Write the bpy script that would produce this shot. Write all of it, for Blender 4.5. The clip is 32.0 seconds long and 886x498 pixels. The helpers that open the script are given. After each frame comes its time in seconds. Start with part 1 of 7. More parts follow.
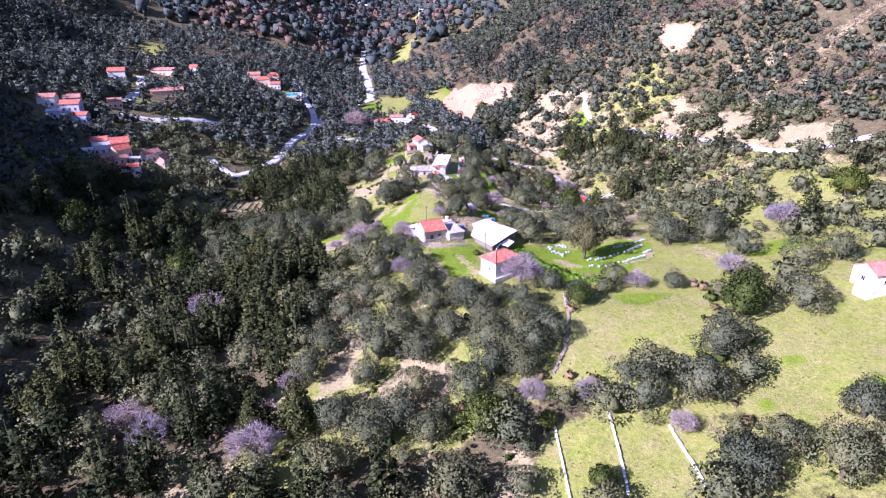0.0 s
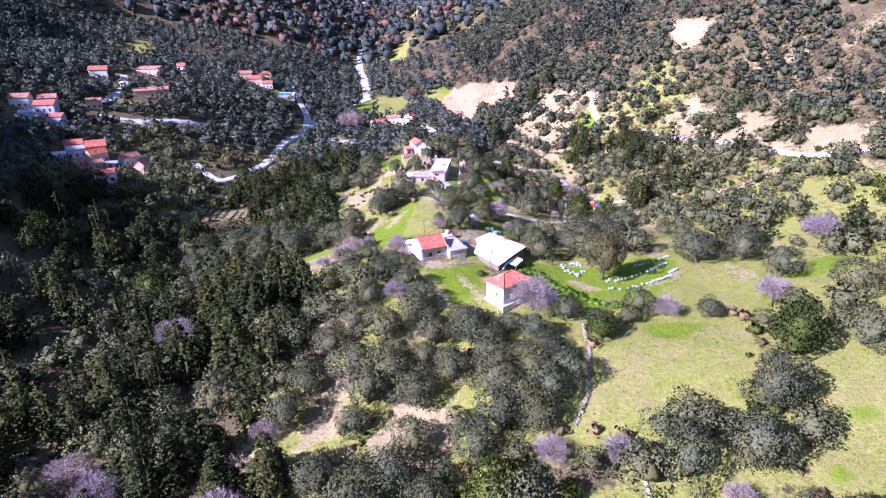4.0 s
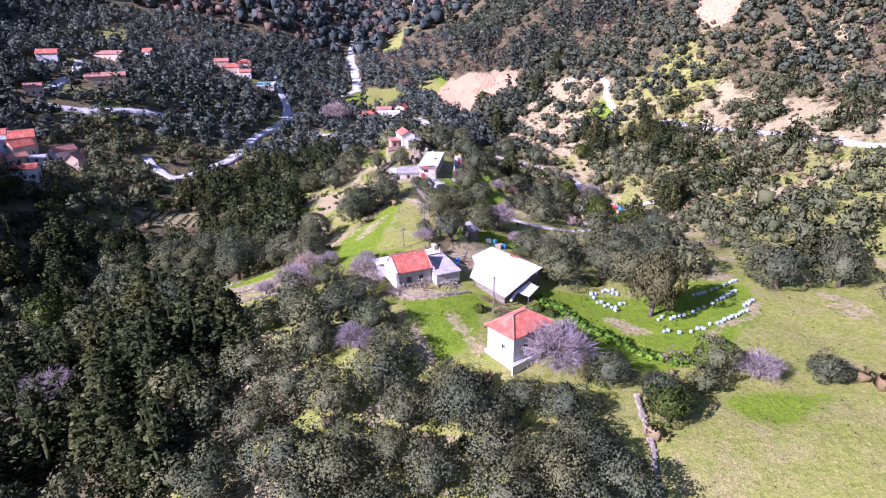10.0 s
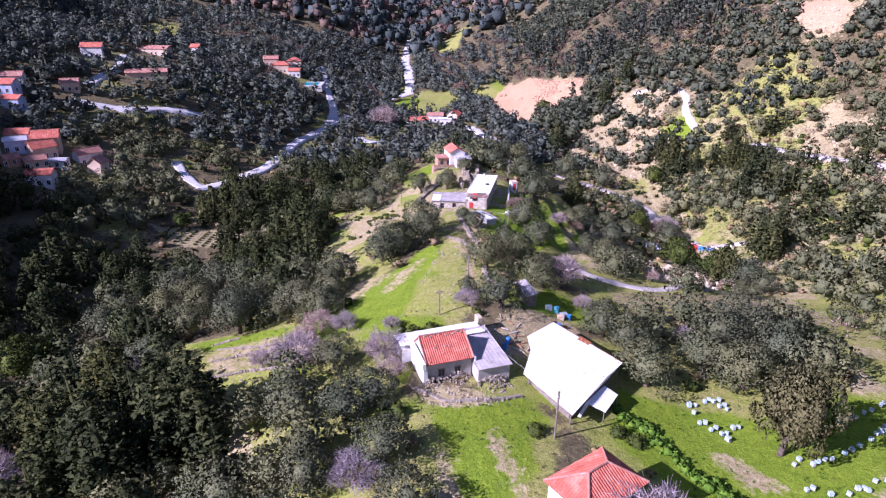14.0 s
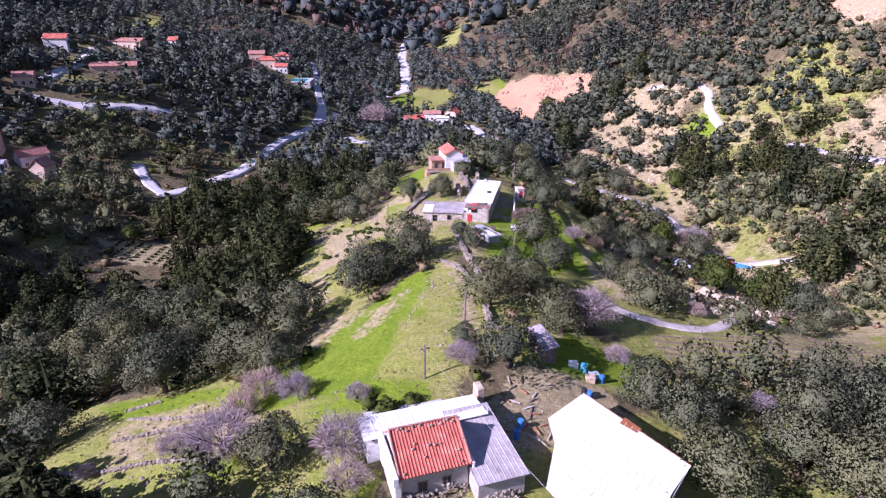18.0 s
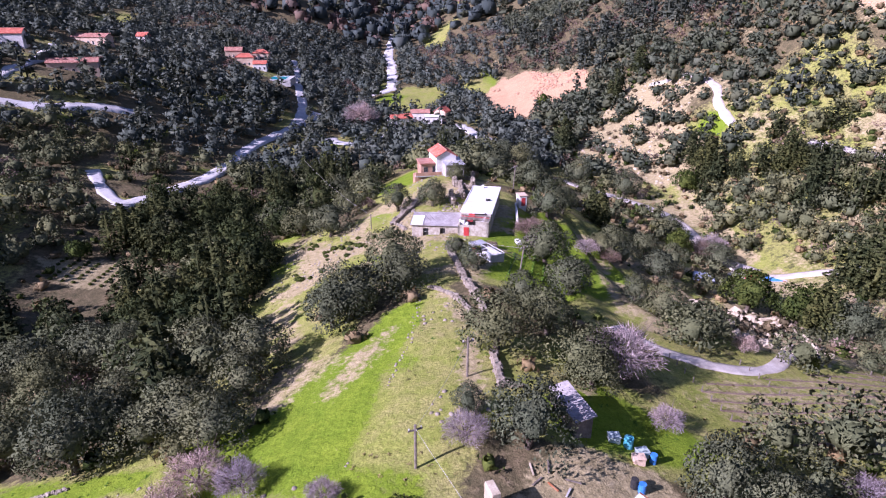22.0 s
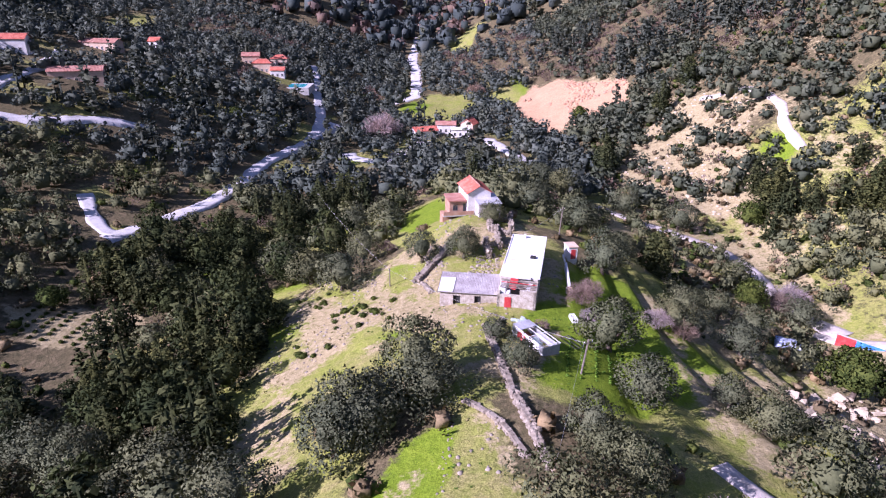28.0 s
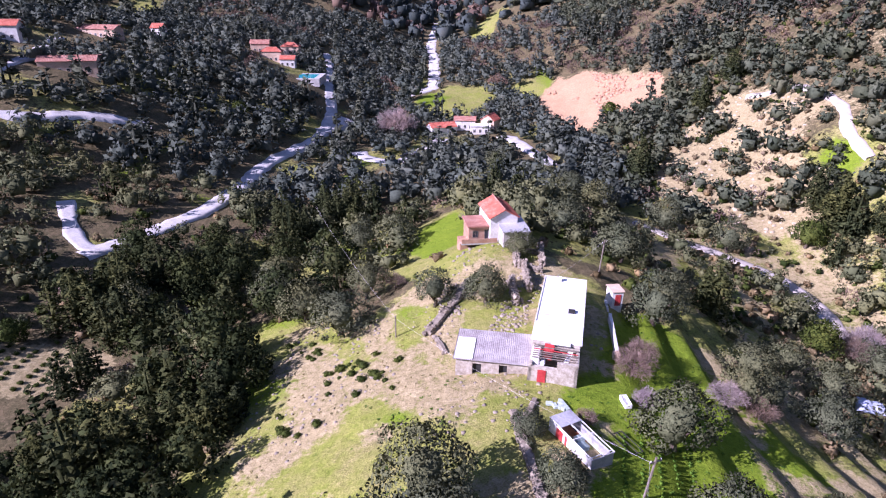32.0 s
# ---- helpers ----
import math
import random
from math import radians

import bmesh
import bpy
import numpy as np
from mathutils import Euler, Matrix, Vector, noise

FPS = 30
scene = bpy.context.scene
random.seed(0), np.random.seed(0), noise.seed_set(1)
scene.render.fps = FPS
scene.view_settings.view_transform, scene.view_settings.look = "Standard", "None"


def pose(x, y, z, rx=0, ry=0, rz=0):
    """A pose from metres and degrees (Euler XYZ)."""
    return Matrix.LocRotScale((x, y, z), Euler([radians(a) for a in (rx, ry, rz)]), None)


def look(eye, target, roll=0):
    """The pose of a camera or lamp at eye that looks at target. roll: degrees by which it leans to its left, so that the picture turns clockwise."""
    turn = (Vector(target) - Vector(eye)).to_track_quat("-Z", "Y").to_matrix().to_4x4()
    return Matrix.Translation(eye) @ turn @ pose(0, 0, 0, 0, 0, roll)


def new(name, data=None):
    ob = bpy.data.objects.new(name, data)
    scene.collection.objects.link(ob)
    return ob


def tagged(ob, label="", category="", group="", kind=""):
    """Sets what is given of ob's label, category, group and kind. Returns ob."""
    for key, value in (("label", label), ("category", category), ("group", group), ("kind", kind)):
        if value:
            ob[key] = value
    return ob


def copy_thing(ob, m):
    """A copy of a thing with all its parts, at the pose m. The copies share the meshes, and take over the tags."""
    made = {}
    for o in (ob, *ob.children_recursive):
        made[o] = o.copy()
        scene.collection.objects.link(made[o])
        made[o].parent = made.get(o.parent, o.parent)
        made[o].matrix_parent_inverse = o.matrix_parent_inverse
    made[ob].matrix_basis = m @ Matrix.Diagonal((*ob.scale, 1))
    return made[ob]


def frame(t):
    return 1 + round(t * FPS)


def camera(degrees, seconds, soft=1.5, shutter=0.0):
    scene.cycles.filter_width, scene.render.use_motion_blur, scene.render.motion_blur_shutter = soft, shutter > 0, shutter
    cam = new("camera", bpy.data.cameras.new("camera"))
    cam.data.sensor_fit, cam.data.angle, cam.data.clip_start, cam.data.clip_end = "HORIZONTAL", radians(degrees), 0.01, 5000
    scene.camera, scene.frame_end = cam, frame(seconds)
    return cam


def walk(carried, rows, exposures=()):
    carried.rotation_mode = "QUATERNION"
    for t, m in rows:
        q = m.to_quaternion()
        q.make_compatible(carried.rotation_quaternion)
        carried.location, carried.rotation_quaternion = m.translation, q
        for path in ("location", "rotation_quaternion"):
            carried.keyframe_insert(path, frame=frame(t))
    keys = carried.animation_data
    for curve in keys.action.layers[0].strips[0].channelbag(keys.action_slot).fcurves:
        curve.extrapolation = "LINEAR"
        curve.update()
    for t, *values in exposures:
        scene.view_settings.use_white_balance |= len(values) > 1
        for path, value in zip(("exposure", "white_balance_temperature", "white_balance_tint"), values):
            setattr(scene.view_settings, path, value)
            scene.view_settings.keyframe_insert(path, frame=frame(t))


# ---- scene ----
cam = camera(75.35, 32.0, soft=1.2)
PATH = [
    (0, look((0.00, 0.00, 60.00), (3.98, 92.67, 22.64), -0.66)),
    (0.5, look((0.13, 2.42, 59.64), (4.11, 95.04, 22.17), -0.74)),
    (1, look((0.24, 4.89, 59.41), (4.19, 97.52, 21.93), -0.73)),
    (1.5, look((0.31, 7.33, 59.31), (4.28, 99.96, 21.85), -0.72)),
    (2, look((0.38, 9.58, 59.24), (4.41, 102.21, 21.79), -0.72)),
    (2.5, look((0.45, 11.62, 59.13), (4.48, 104.26, 21.70), -0.73)),
    (3, look((0.50, 13.47, 58.90), (4.56, 106.12, 21.49), -0.76)),
    (3.5, look((0.58, 15.25, 58.53), (4.67, 107.88, 21.08), -0.74)),
    (5.5, look((1.07, 23.81, 55.39), (5.28, 116.44, 17.94), -0.72)),
    (6, look((1.44, 26.57, 54.30), (5.62, 119.18, 16.81), -0.70)),
    (6.5, look((1.79, 29.49, 53.17), (6.00, 122.12, 15.72), -0.67)),
    (7, look((2.20, 32.60, 52.09), (6.38, 125.21, 14.60), -0.69)),
    (7.5, look((2.65, 35.85, 51.09), (6.85, 128.45, 13.57), -0.73)),
    (8, look((3.12, 39.18, 50.24), (7.34, 131.78, 12.71), -0.63)),
    (8.5, look((3.63, 42.63, 49.49), (7.85, 135.24, 11.98), -0.63)),
    (9, look((4.16, 46.05, 48.76), (8.40, 138.68, 11.31), -0.55)),
    (9.5, look((4.59, 49.46, 48.11), (8.79, 142.08, 10.63), -0.63)),
    (10, look((4.89, 52.89, 47.60), (9.07, 145.48, 10.06), -0.71)),
    (10.5, look((5.09, 56.31, 47.40), (9.23, 148.87, 9.76), -0.75)),
    (11, look((5.27, 59.74, 47.60), (9.45, 152.31, 10.00), -0.72)),
    (11.5, look((5.46, 63.10, 48.01), (9.08, 155.72, 10.48), -0.64)),
    (12, look((5.66, 66.41, 48.39), (5.95, 159.10, 10.86), -0.12)),
    (12.5, look((5.79, 69.71, 48.66), (5.55, 162.41, 11.16), -0.02)),
    (13, look((5.82, 72.94, 48.65), (3.49, 165.60, 11.12), 0.25)),
    (13.5, look((5.90, 76.02, 48.37), (1.65, 168.57, 10.73), 0.55)),
    (14, look((5.87, 79.15, 48.02), (1.71, 171.72, 10.43), 0.51)),
    (14.5, look((5.83, 82.27, 47.63), (1.77, 174.86, 10.06), 0.45)),
    (16.5, look((6.12, 94.21, 45.11), (0.95, 186.78, 7.64), 0.69)),
    (17, look((6.20, 96.98, 44.42), (0.84, 189.55, 6.98), 0.72)),
    (17.5, look((6.26, 99.76, 43.71), (1.24, 192.33, 6.23), 0.64)),
    (18, look((6.26, 102.55, 43.03), (2.06, 195.17, 5.57), 0.49)),
    (18.5, look((6.20, 105.27, 42.39), (2.85, 197.94, 4.95), 0.43)),
    (19, look((5.99, 107.88, 41.72), (3.14, 200.60, 4.36), 0.43)),
    (19.5, look((5.73, 110.39, 41.04), (3.09, 203.11, 3.68), 0.44)),
    (20, look((5.52, 112.65, 40.40), (2.99, 205.37, 3.02), 0.40)),
    (20.5, look((5.38, 114.68, 39.88), (2.98, 207.41, 2.50), 0.38)),
    (21, look((5.26, 116.45, 39.55), (2.90, 209.17, 2.16), 0.38)),
    (21.5, look((5.14, 118.01, 39.48), (2.78, 210.73, 2.10), 0.39)),
    (22, look((4.97, 119.46, 39.59), (2.61, 212.19, 2.24), 0.28)),
    (22.5, look((4.80, 120.89, 39.72), (2.46, 213.62, 2.37), 0.29)),
    (23, look((4.56, 122.28, 39.84), (2.17, 215.03, 2.55), 0.26)),
    (23.5, look((4.21, 123.68, 39.97), (1.85, 216.44, 2.68), 0.24)),
    (24, look((3.86, 125.10, 40.05), (1.46, 217.84, 2.75), 0.18)),
    (24.5, look((3.49, 126.56, 40.10), (1.10, 219.29, 2.73), 0.09)),
    (25, look((3.13, 128.18, 40.22), (0.71, 220.91, 2.87), 0.02)),
    (25.5, look((2.85, 129.98, 40.45), (0.45, 222.72, 3.11), 0.06)),
    (27.5, look((2.28, 138.83, 41.51), (-2.19, 231.48, 4.14), 0.30)),
    (28, look((2.17, 141.11, 41.77), (-3.73, 233.67, 4.40), 0.48)),
    (28.5, look((2.02, 143.41, 42.09), (-4.49, 235.94, 4.72), 0.54)),
    (29, look((1.87, 145.82, 42.41), (-4.52, 238.36, 5.06), 0.45)),
    (29.5, look((1.67, 148.24, 42.69), (-4.61, 240.76, 5.25), 0.46)),
    (30, look((1.41, 150.59, 42.93), (-4.64, 242.65, 4.36), 0.48)),
    (30.5, look((1.12, 152.87, 43.10), (-4.68, 244.51, 3.51), 0.48)),
    (31, look((0.88, 155.08, 43.18), (-6.25, 246.65, 3.62), 0.74)),
    (31.5, look((0.73, 157.19, 43.12), (-7.88, 248.60, 3.48), 0.94)),
    (32, look((0.62, 159.17, 42.94), (-7.94, 250.58, 3.29), 0.80)),
]
walk(cam, PATH, exposures=((0, 1.32, 5260, 50), (8, 1.2, 5320, 50), (18, 0.87, 5420, 51), (32, 0.97, 5480, 50)))


# ---- light: a clear winter day, the sun low in the south-west ----
SUN_FROM = Vector((-0.87, -0.5, 0)).normalized() * math.cos(radians(32)) + Vector((0, 0, math.sin(radians(32))))
sun = new("sun", bpy.data.lights.new("sun", "SUN"))
sun.data.energy, sun.data.angle, sun.data.color = 5.0, radians(0.5), (1.0, 0.95, 0.86)
sun.matrix_world = look(SUN_FROM * 400, (0, 0, 0))
world = bpy.data.worlds.new("sky")
scene.world = world
world.use_nodes = True
wn = world.node_tree.nodes
sky = wn.new("ShaderNodeTexSky")
sky.sky_type, sky.sun_disc = "NISHITA", False
sky.sun_elevation, sky.sun_rotation = radians(32), math.atan2(SUN_FROM.x, SUN_FROM.y)
sky.air_density, sky.dust_density, sky.ozone_density = 1.2, 1.0, 3.0
wn["Background"].inputs["Strength"].default_value = 0.052
world.node_tree.links.new(sky.outputs["Color"], wn["Background"].inputs["Color"])


# ---- materials ----
def material(name, rough=0.8, metal=0.0, spec=0.3):
    mat = bpy.data.materials.new(name)
    mat.use_nodes = True
    nodes, links = mat.node_tree.nodes, mat.node_tree.links
    bsdf = nodes["Principled BSDF"]
    bsdf.inputs["Roughness"].default_value = rough
    bsdf.inputs["Metallic"].default_value = metal
    bsdf.inputs["Specular IOR Level"].default_value = spec
    return mat, nodes, links, bsdf


def noise_node(nodes, links, scale, detail=4.0, rough=0.6, coord="Object"):
    tex = nodes.new("ShaderNodeTexNoise")
    tex.inputs["Scale"].default_value, tex.inputs["Detail"].default_value, tex.inputs["Roughness"].default_value = scale, detail, rough
    if coord == "World":
        links.new(nodes.new("ShaderNodeNewGeometry").outputs["Position"], tex.inputs["Vector"])
    else:
        links.new(nodes.new("ShaderNodeTexCoord").outputs[coord], tex.inputs["Vector"])
    return tex.outputs["Fac"]


def ramp(nodes, links, fac, stops):
    node = nodes.new("ShaderNodeValToRGB")
    els = node.color_ramp.elements
    while len(els) < len(stops):
        els.new(0.5)
    for el, (at, col) in zip(els, stops):
        el.position, el.color = at, (*col, 1)
    links.new(fac, node.inputs["Fac"])
    return node.outputs["Color"]


def mix(nodes, links, fac, a, b, mode="MIX"):
    node = nodes.new("ShaderNodeMix")
    node.data_type, node.blend_type = "RGBA", mode
    for sock, v in ((node.inputs[0], fac), (node.inputs[6], a), (node.inputs[7], b)):
        if isinstance(v, (int, float)):
            sock.default_value = v
        elif isinstance(v, tuple):
            sock.default_value = (*v, 1)
        else:
            links.new(v, sock)
    return node.outputs[2]


def bump(nodes, links, bsdf, height, strength, distance):
    node = nodes.new("ShaderNodeBump")
    node.inputs["Strength"].default_value, node.inputs["Distance"].default_value = strength, distance
    links.new(height, node.inputs["Height"])
    links.new(node.outputs["Normal"], bsdf.inputs["Normal"])


def weathered(name, a, b, c, big=0.6, fine=9.0, rough=0.85, metal=0.0, relief=0.02, spec=0.3, split=(0.3, 0.5, 0.72)):
    """A surface in three tones: patches, and a finer grain over them."""
    mat, nodes, links, bsdf = material(name, rough, metal, spec)
    col = ramp(nodes, links, noise_node(nodes, links, big, 6, 0.65, "World"), list(zip(split, (a, b, c))))
    grain = noise_node(nodes, links, fine, 5, 0.7, "World")
    grey = ramp(nodes, links, grain, [(0.25, (0.62, 0.62, 0.62)), (0.75, (1.25, 1.25, 1.25))])
    links.new(mix(nodes, links, 0.8, col, grey, "MULTIPLY"), bsdf.inputs["Base Color"])
    bump(nodes, links, bsdf, grain, 0.6, relief)
    return mat


def foliage(name, dark, mid, light, rough=0.8, spec=0.06, glow=0.16, leaf=3.4):
    """Leaves: every clump has its own tone, and every tree leans its own way."""
    mat, nodes, links, bsdf = material(name, rough, 0, spec)
    geo = nodes.new("ShaderNodeNewGeometry")
    col = ramp(nodes, links, geo.outputs["Random Per Island"], [(0.0, dark), (0.5, mid), (1.0, light)])
    tree = ramp(nodes, links, nodes.new("ShaderNodeObjectInfo").outputs["Random"], [(0.0, (0.84, 0.86, 0.9)), (0.5, (1.0, 1.0, 1.0)), (1.0, (1.18, 1.12, 0.94))])
    patch = ramp(nodes, links, noise_node(nodes, links, 0.11, 3, 0.5, "World"), [(0.32, (0.78, 0.84, 0.86)), (0.5, (1.0, 1.0, 0.97)), (0.68, (1.22, 1.15, 1.0))])
    sprays = noise_node(nodes, links, leaf, 3, 0.65, "World")
    clumps = noise_node(nodes, links, 0.85, 3, 0.6, "World")
    fleck = ramp(nodes, links, sprays, [(0.3, (0.8, 0.8, 0.81)), (0.52, (1.0, 1.0, 1.0)), (0.72, (1.22, 1.22, 1.18))])
    out = mix(nodes, links, 1.0, mix(nodes, links, 1.0, col, tree, "MULTIPLY"), patch, "MULTIPLY")
    out = mix(nodes, links, 1.0, out, fleck, "MULTIPLY")
    links.new(out, bsdf.inputs["Base Color"])
    both_scales = nodes.new("ShaderNodeMath")
    both_scales.operation = "MULTIPLY_ADD"
    both_scales.inputs[1].default_value = 1.4
    links.new(clumps, both_scales.inputs[0])
    links.new(sprays, both_scales.inputs[2])
    bump(nodes, links, bsdf, both_scales.outputs[0], 0.35, 0.15)
    thin = nodes.new("ShaderNodeBsdfTranslucent")
    links.new(out, thin.inputs["Color"])
    both = nodes.new("ShaderNodeMixShader")
    both.inputs[0].default_value = glow
    links.new(bsdf.outputs[0], both.inputs[1])
    links.new(thin.outputs[0], both.inputs[2])
    links.new(both.outputs[0], nodes["Material Output"].inputs["Surface"])
    return mat


OLIVE_LEAF = foliage("olive_leaf", (0.09, 0.103, 0.057), (0.116, 0.13, 0.074), (0.146, 0.161, 0.094), glow=0.14)
CONIFER_LEAF = foliage("conifer_leaf", (0.028, 0.039, 0.017), (0.055, 0.067, 0.027), (0.104, 0.116, 0.047))
YELLOW_LEAF = foliage("yellow_conifer_leaf", (0.07, 0.068, 0.028), (0.13, 0.124, 0.052), (0.21, 0.195, 0.09))
GREEN_LEAF = foliage("evergreen_leaf", (0.025, 0.04, 0.010), (0.06, 0.085, 0.02), (0.12, 0.15, 0.035))
DARK_LEAF = foliage("dark_evergreen_leaf", (0.018, 0.028, 0.012), (0.036, 0.05, 0.02), (0.068, 0.084, 0.033))
SHRUB_LEAF = foliage("shrub_leaf", (0.1, 0.078, 0.042), (0.19, 0.148, 0.085), (0.29, 0.225, 0.14))
HERB_LEAF = foliage("herb_leaf", (0.06, 0.13, 0.018), (0.1, 0.2, 0.026), (0.15, 0.27, 0.04))
GRASS_LEAF = foliage("dry_grass", (0.14, 0.13, 0.05), (0.24, 0.22, 0.09), (0.36, 0.31, 0.16))
# Leaf tinted bluer than the near olives, with distant haze put into it.
HAZED_LEAF = foliage("hazed_leaf", (0.064, 0.082, 0.076), (0.088, 0.11, 0.102), (0.115, 0.138, 0.13), glow=0.18, leaf=1.6)
# A milder touch of the haze blue, for the eastern hillside.
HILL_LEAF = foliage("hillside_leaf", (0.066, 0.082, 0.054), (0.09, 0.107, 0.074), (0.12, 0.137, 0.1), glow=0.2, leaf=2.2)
# Cypress leaf paled and greyed: the haze over far stands, as colour.
HAZED_SPIRE_LEAF = foliage("hazed_cypress_leaf", (0.05, 0.064, 0.05), (0.085, 0.1, 0.076), (0.125, 0.14, 0.1), leaf=1.6)
RUST_LEAF = foliage("rusty_leaf", (0.085, 0.062, 0.056), (0.135, 0.098, 0.09), (0.19, 0.145, 0.135))
LILAC_TWIG = foliage("blossom_twig", (0.22, 0.17, 0.18), (0.34, 0.28, 0.3), (0.47, 0.4, 0.43))
BROWN_TWIG = foliage("bare_twig", (0.12, 0.085, 0.07), (0.22, 0.16, 0.14), (0.34, 0.27, 0.24))
BARK = weathered("bark", (0.06, 0.045, 0.035), (0.11, 0.085, 0.065), (0.2, 0.165, 0.13), 2.0, 14.0)
PLASTER = weathered("white_plaster", (0.55, 0.53, 0.49), (0.72, 0.71, 0.68), (0.82, 0.81, 0.79), 0.5, 6.0)
GREY_PLASTER = weathered("grey_render", (0.3, 0.28, 0.25), (0.42, 0.4, 0.37), (0.55, 0.53, 0.5), 0.7, 6.0)
# A white coat with the blue of shade and haze put into it.
SHADED_WHITE = weathered("blue_shaded_white", (0.35, 0.42, 0.6), (0.5, 0.57, 0.74), (0.66, 0.71, 0.82), 0.5, 6.0)
CREAM = weathered("cream_plaster", (0.5, 0.36, 0.26), (0.62, 0.47, 0.35), (0.72, 0.58, 0.46), 0.5, 6.0)
TILE = weathered("clay_tile", (0.36, 0.09, 0.055), (0.52, 0.14, 0.09), (0.62, 0.26, 0.18), 0.9, 5.0, 0.75, 0, 0.03)
OLD_TILE = weathered("old_clay_tile", (0.3, 0.13, 0.09), (0.42, 0.2, 0.15), (0.5, 0.32, 0.26), 0.7, 5.0, 0.8, 0, 0.03)
TIN_WHITE = weathered("whitewashed_sheet", (0.66, 0.66, 0.67), (0.8, 0.8, 0.8), (0.86, 0.86, 0.86), 0.25, 3.0, 0.5, 0, 0.004, 0.4, (0.2, 0.42, 0.6))
FIBRE = weathered("fibre_sheet", (0.3, 0.265, 0.26), (0.41, 0.375, 0.37), (0.54, 0.51, 0.5), 0.6, 4.0, 0.8, 0, 0.01)
TIN_GREY = weathered("galvanised_sheet", (0.42, 0.42, 0.45), (0.55, 0.55, 0.58), (0.68, 0.68, 0.7), 0.4, 4.0, 0.45, 0.35, 0.004, 0.4)
RUST = weathered("rust", (0.2, 0.06, 0.02), (0.36, 0.13, 0.05), (0.5, 0.27, 0.15), 1.2, 9.0)
STONE = weathered("field_stone", (0.16, 0.135, 0.1), (0.28, 0.24, 0.185), (0.43, 0.385, 0.31), 1.6, 11.0)
PALE_STONE = weathered("pale_rock", (0.32, 0.265, 0.18), (0.47, 0.395, 0.28), (0.6, 0.53, 0.4), 0.8, 7.0)
LIME_STONE = weathered("limewashed_stone", (0.27, 0.23, 0.175), (0.43, 0.385, 0.315), (0.62, 0.58, 0.52), 1.8, 6.0)
PIT_STONE = weathered("orange_rock", (0.3, 0.16, 0.09), (0.44, 0.26, 0.16), (0.54, 0.37, 0.26), 0.8, 5.0)
SOIL = weathered("tilled_soil", (0.15, 0.11, 0.075), (0.22, 0.165, 0.115), (0.3, 0.235, 0.17), 0.8, 6.0, 0.95)
BRICK_TAN = weathered("raw_brick", (0.32, 0.18, 0.12), (0.42, 0.25, 0.17), (0.52, 0.36, 0.27), 1.2, 9.0)
CONCRETE = weathered("concrete", (0.36, 0.35, 0.33), (0.48, 0.47, 0.45), (0.6, 0.59, 0.57), 0.6, 7.0)
ROAD = weathered("pale_concrete_road", (0.4, 0.39, 0.37), (0.54, 0.53, 0.51), (0.66, 0.65, 0.63), 0.3, 3.0)
TRACK = weathered("gravel_track", (0.36, 0.32, 0.275), (0.5, 0.455, 0.4), (0.62, 0.58, 0.53), 0.5, 6.0, 0.95)
TIMBER = weathered("grey_timber", (0.12, 0.1, 0.08), (0.2, 0.17, 0.14), (0.3, 0.26, 0.22), 2.0, 20.0)
RED_PAINT = weathered("red_paint", (0.35, 0.03, 0.03), (0.48, 0.05, 0.05), (0.55, 0.12, 0.1), 1.5, 8.0, 0.55)
BLUE_PAINT = weathered("blue_paint", (0.03, 0.14, 0.42), (0.05, 0.22, 0.58), (0.1, 0.32, 0.66), 1.5, 8.0, 0.45)
CYAN_PAINT = weathered("turquoise_paint", (0.06, 0.34, 0.42), (0.1, 0.46, 0.55), (0.2, 0.58, 0.66), 1.5, 8.0, 0.45)
HIVE_WHITE = weathered("hive_white", (0.3, 0.39, 0.38), (0.43, 0.52, 0.5), (0.56, 0.64, 0.61), 2.0, 12.0, 0.6)
HIVE_BLUE = weathered("hive_blue", (0.3, 0.44, 0.56), (0.42, 0.58, 0.7), (0.56, 0.7, 0.8), 2.0, 12.0, 0.6)
# Near-black of tyres, iron and drums; also painted shade inside the byre's doorways.
DARK = weathered("dark_opening", (0.02, 0.02, 0.02), (0.03, 0.03, 0.03), (0.045, 0.045, 0.045), 2.0, 9.0)
CAR_PAINT = weathered("dark_car_paint", (0.015, 0.015, 0.018), (0.02, 0.02, 0.024), (0.03, 0.03, 0.034), 2.0, 9.0, 0.25, 0, 0.0, 0.5)


def glass(name, col, rough=0.06):
    mat, nodes, links, bsdf = material(name, rough, 0, 0.5)
    bsdf.inputs["Base Color"].default_value = (*col, 1)
    return mat


PANE = glass("window_pane", (0.03, 0.035, 0.045))
POOL_WATER = glass("pool_water", (0.03, 0.42, 0.5), 0.08)


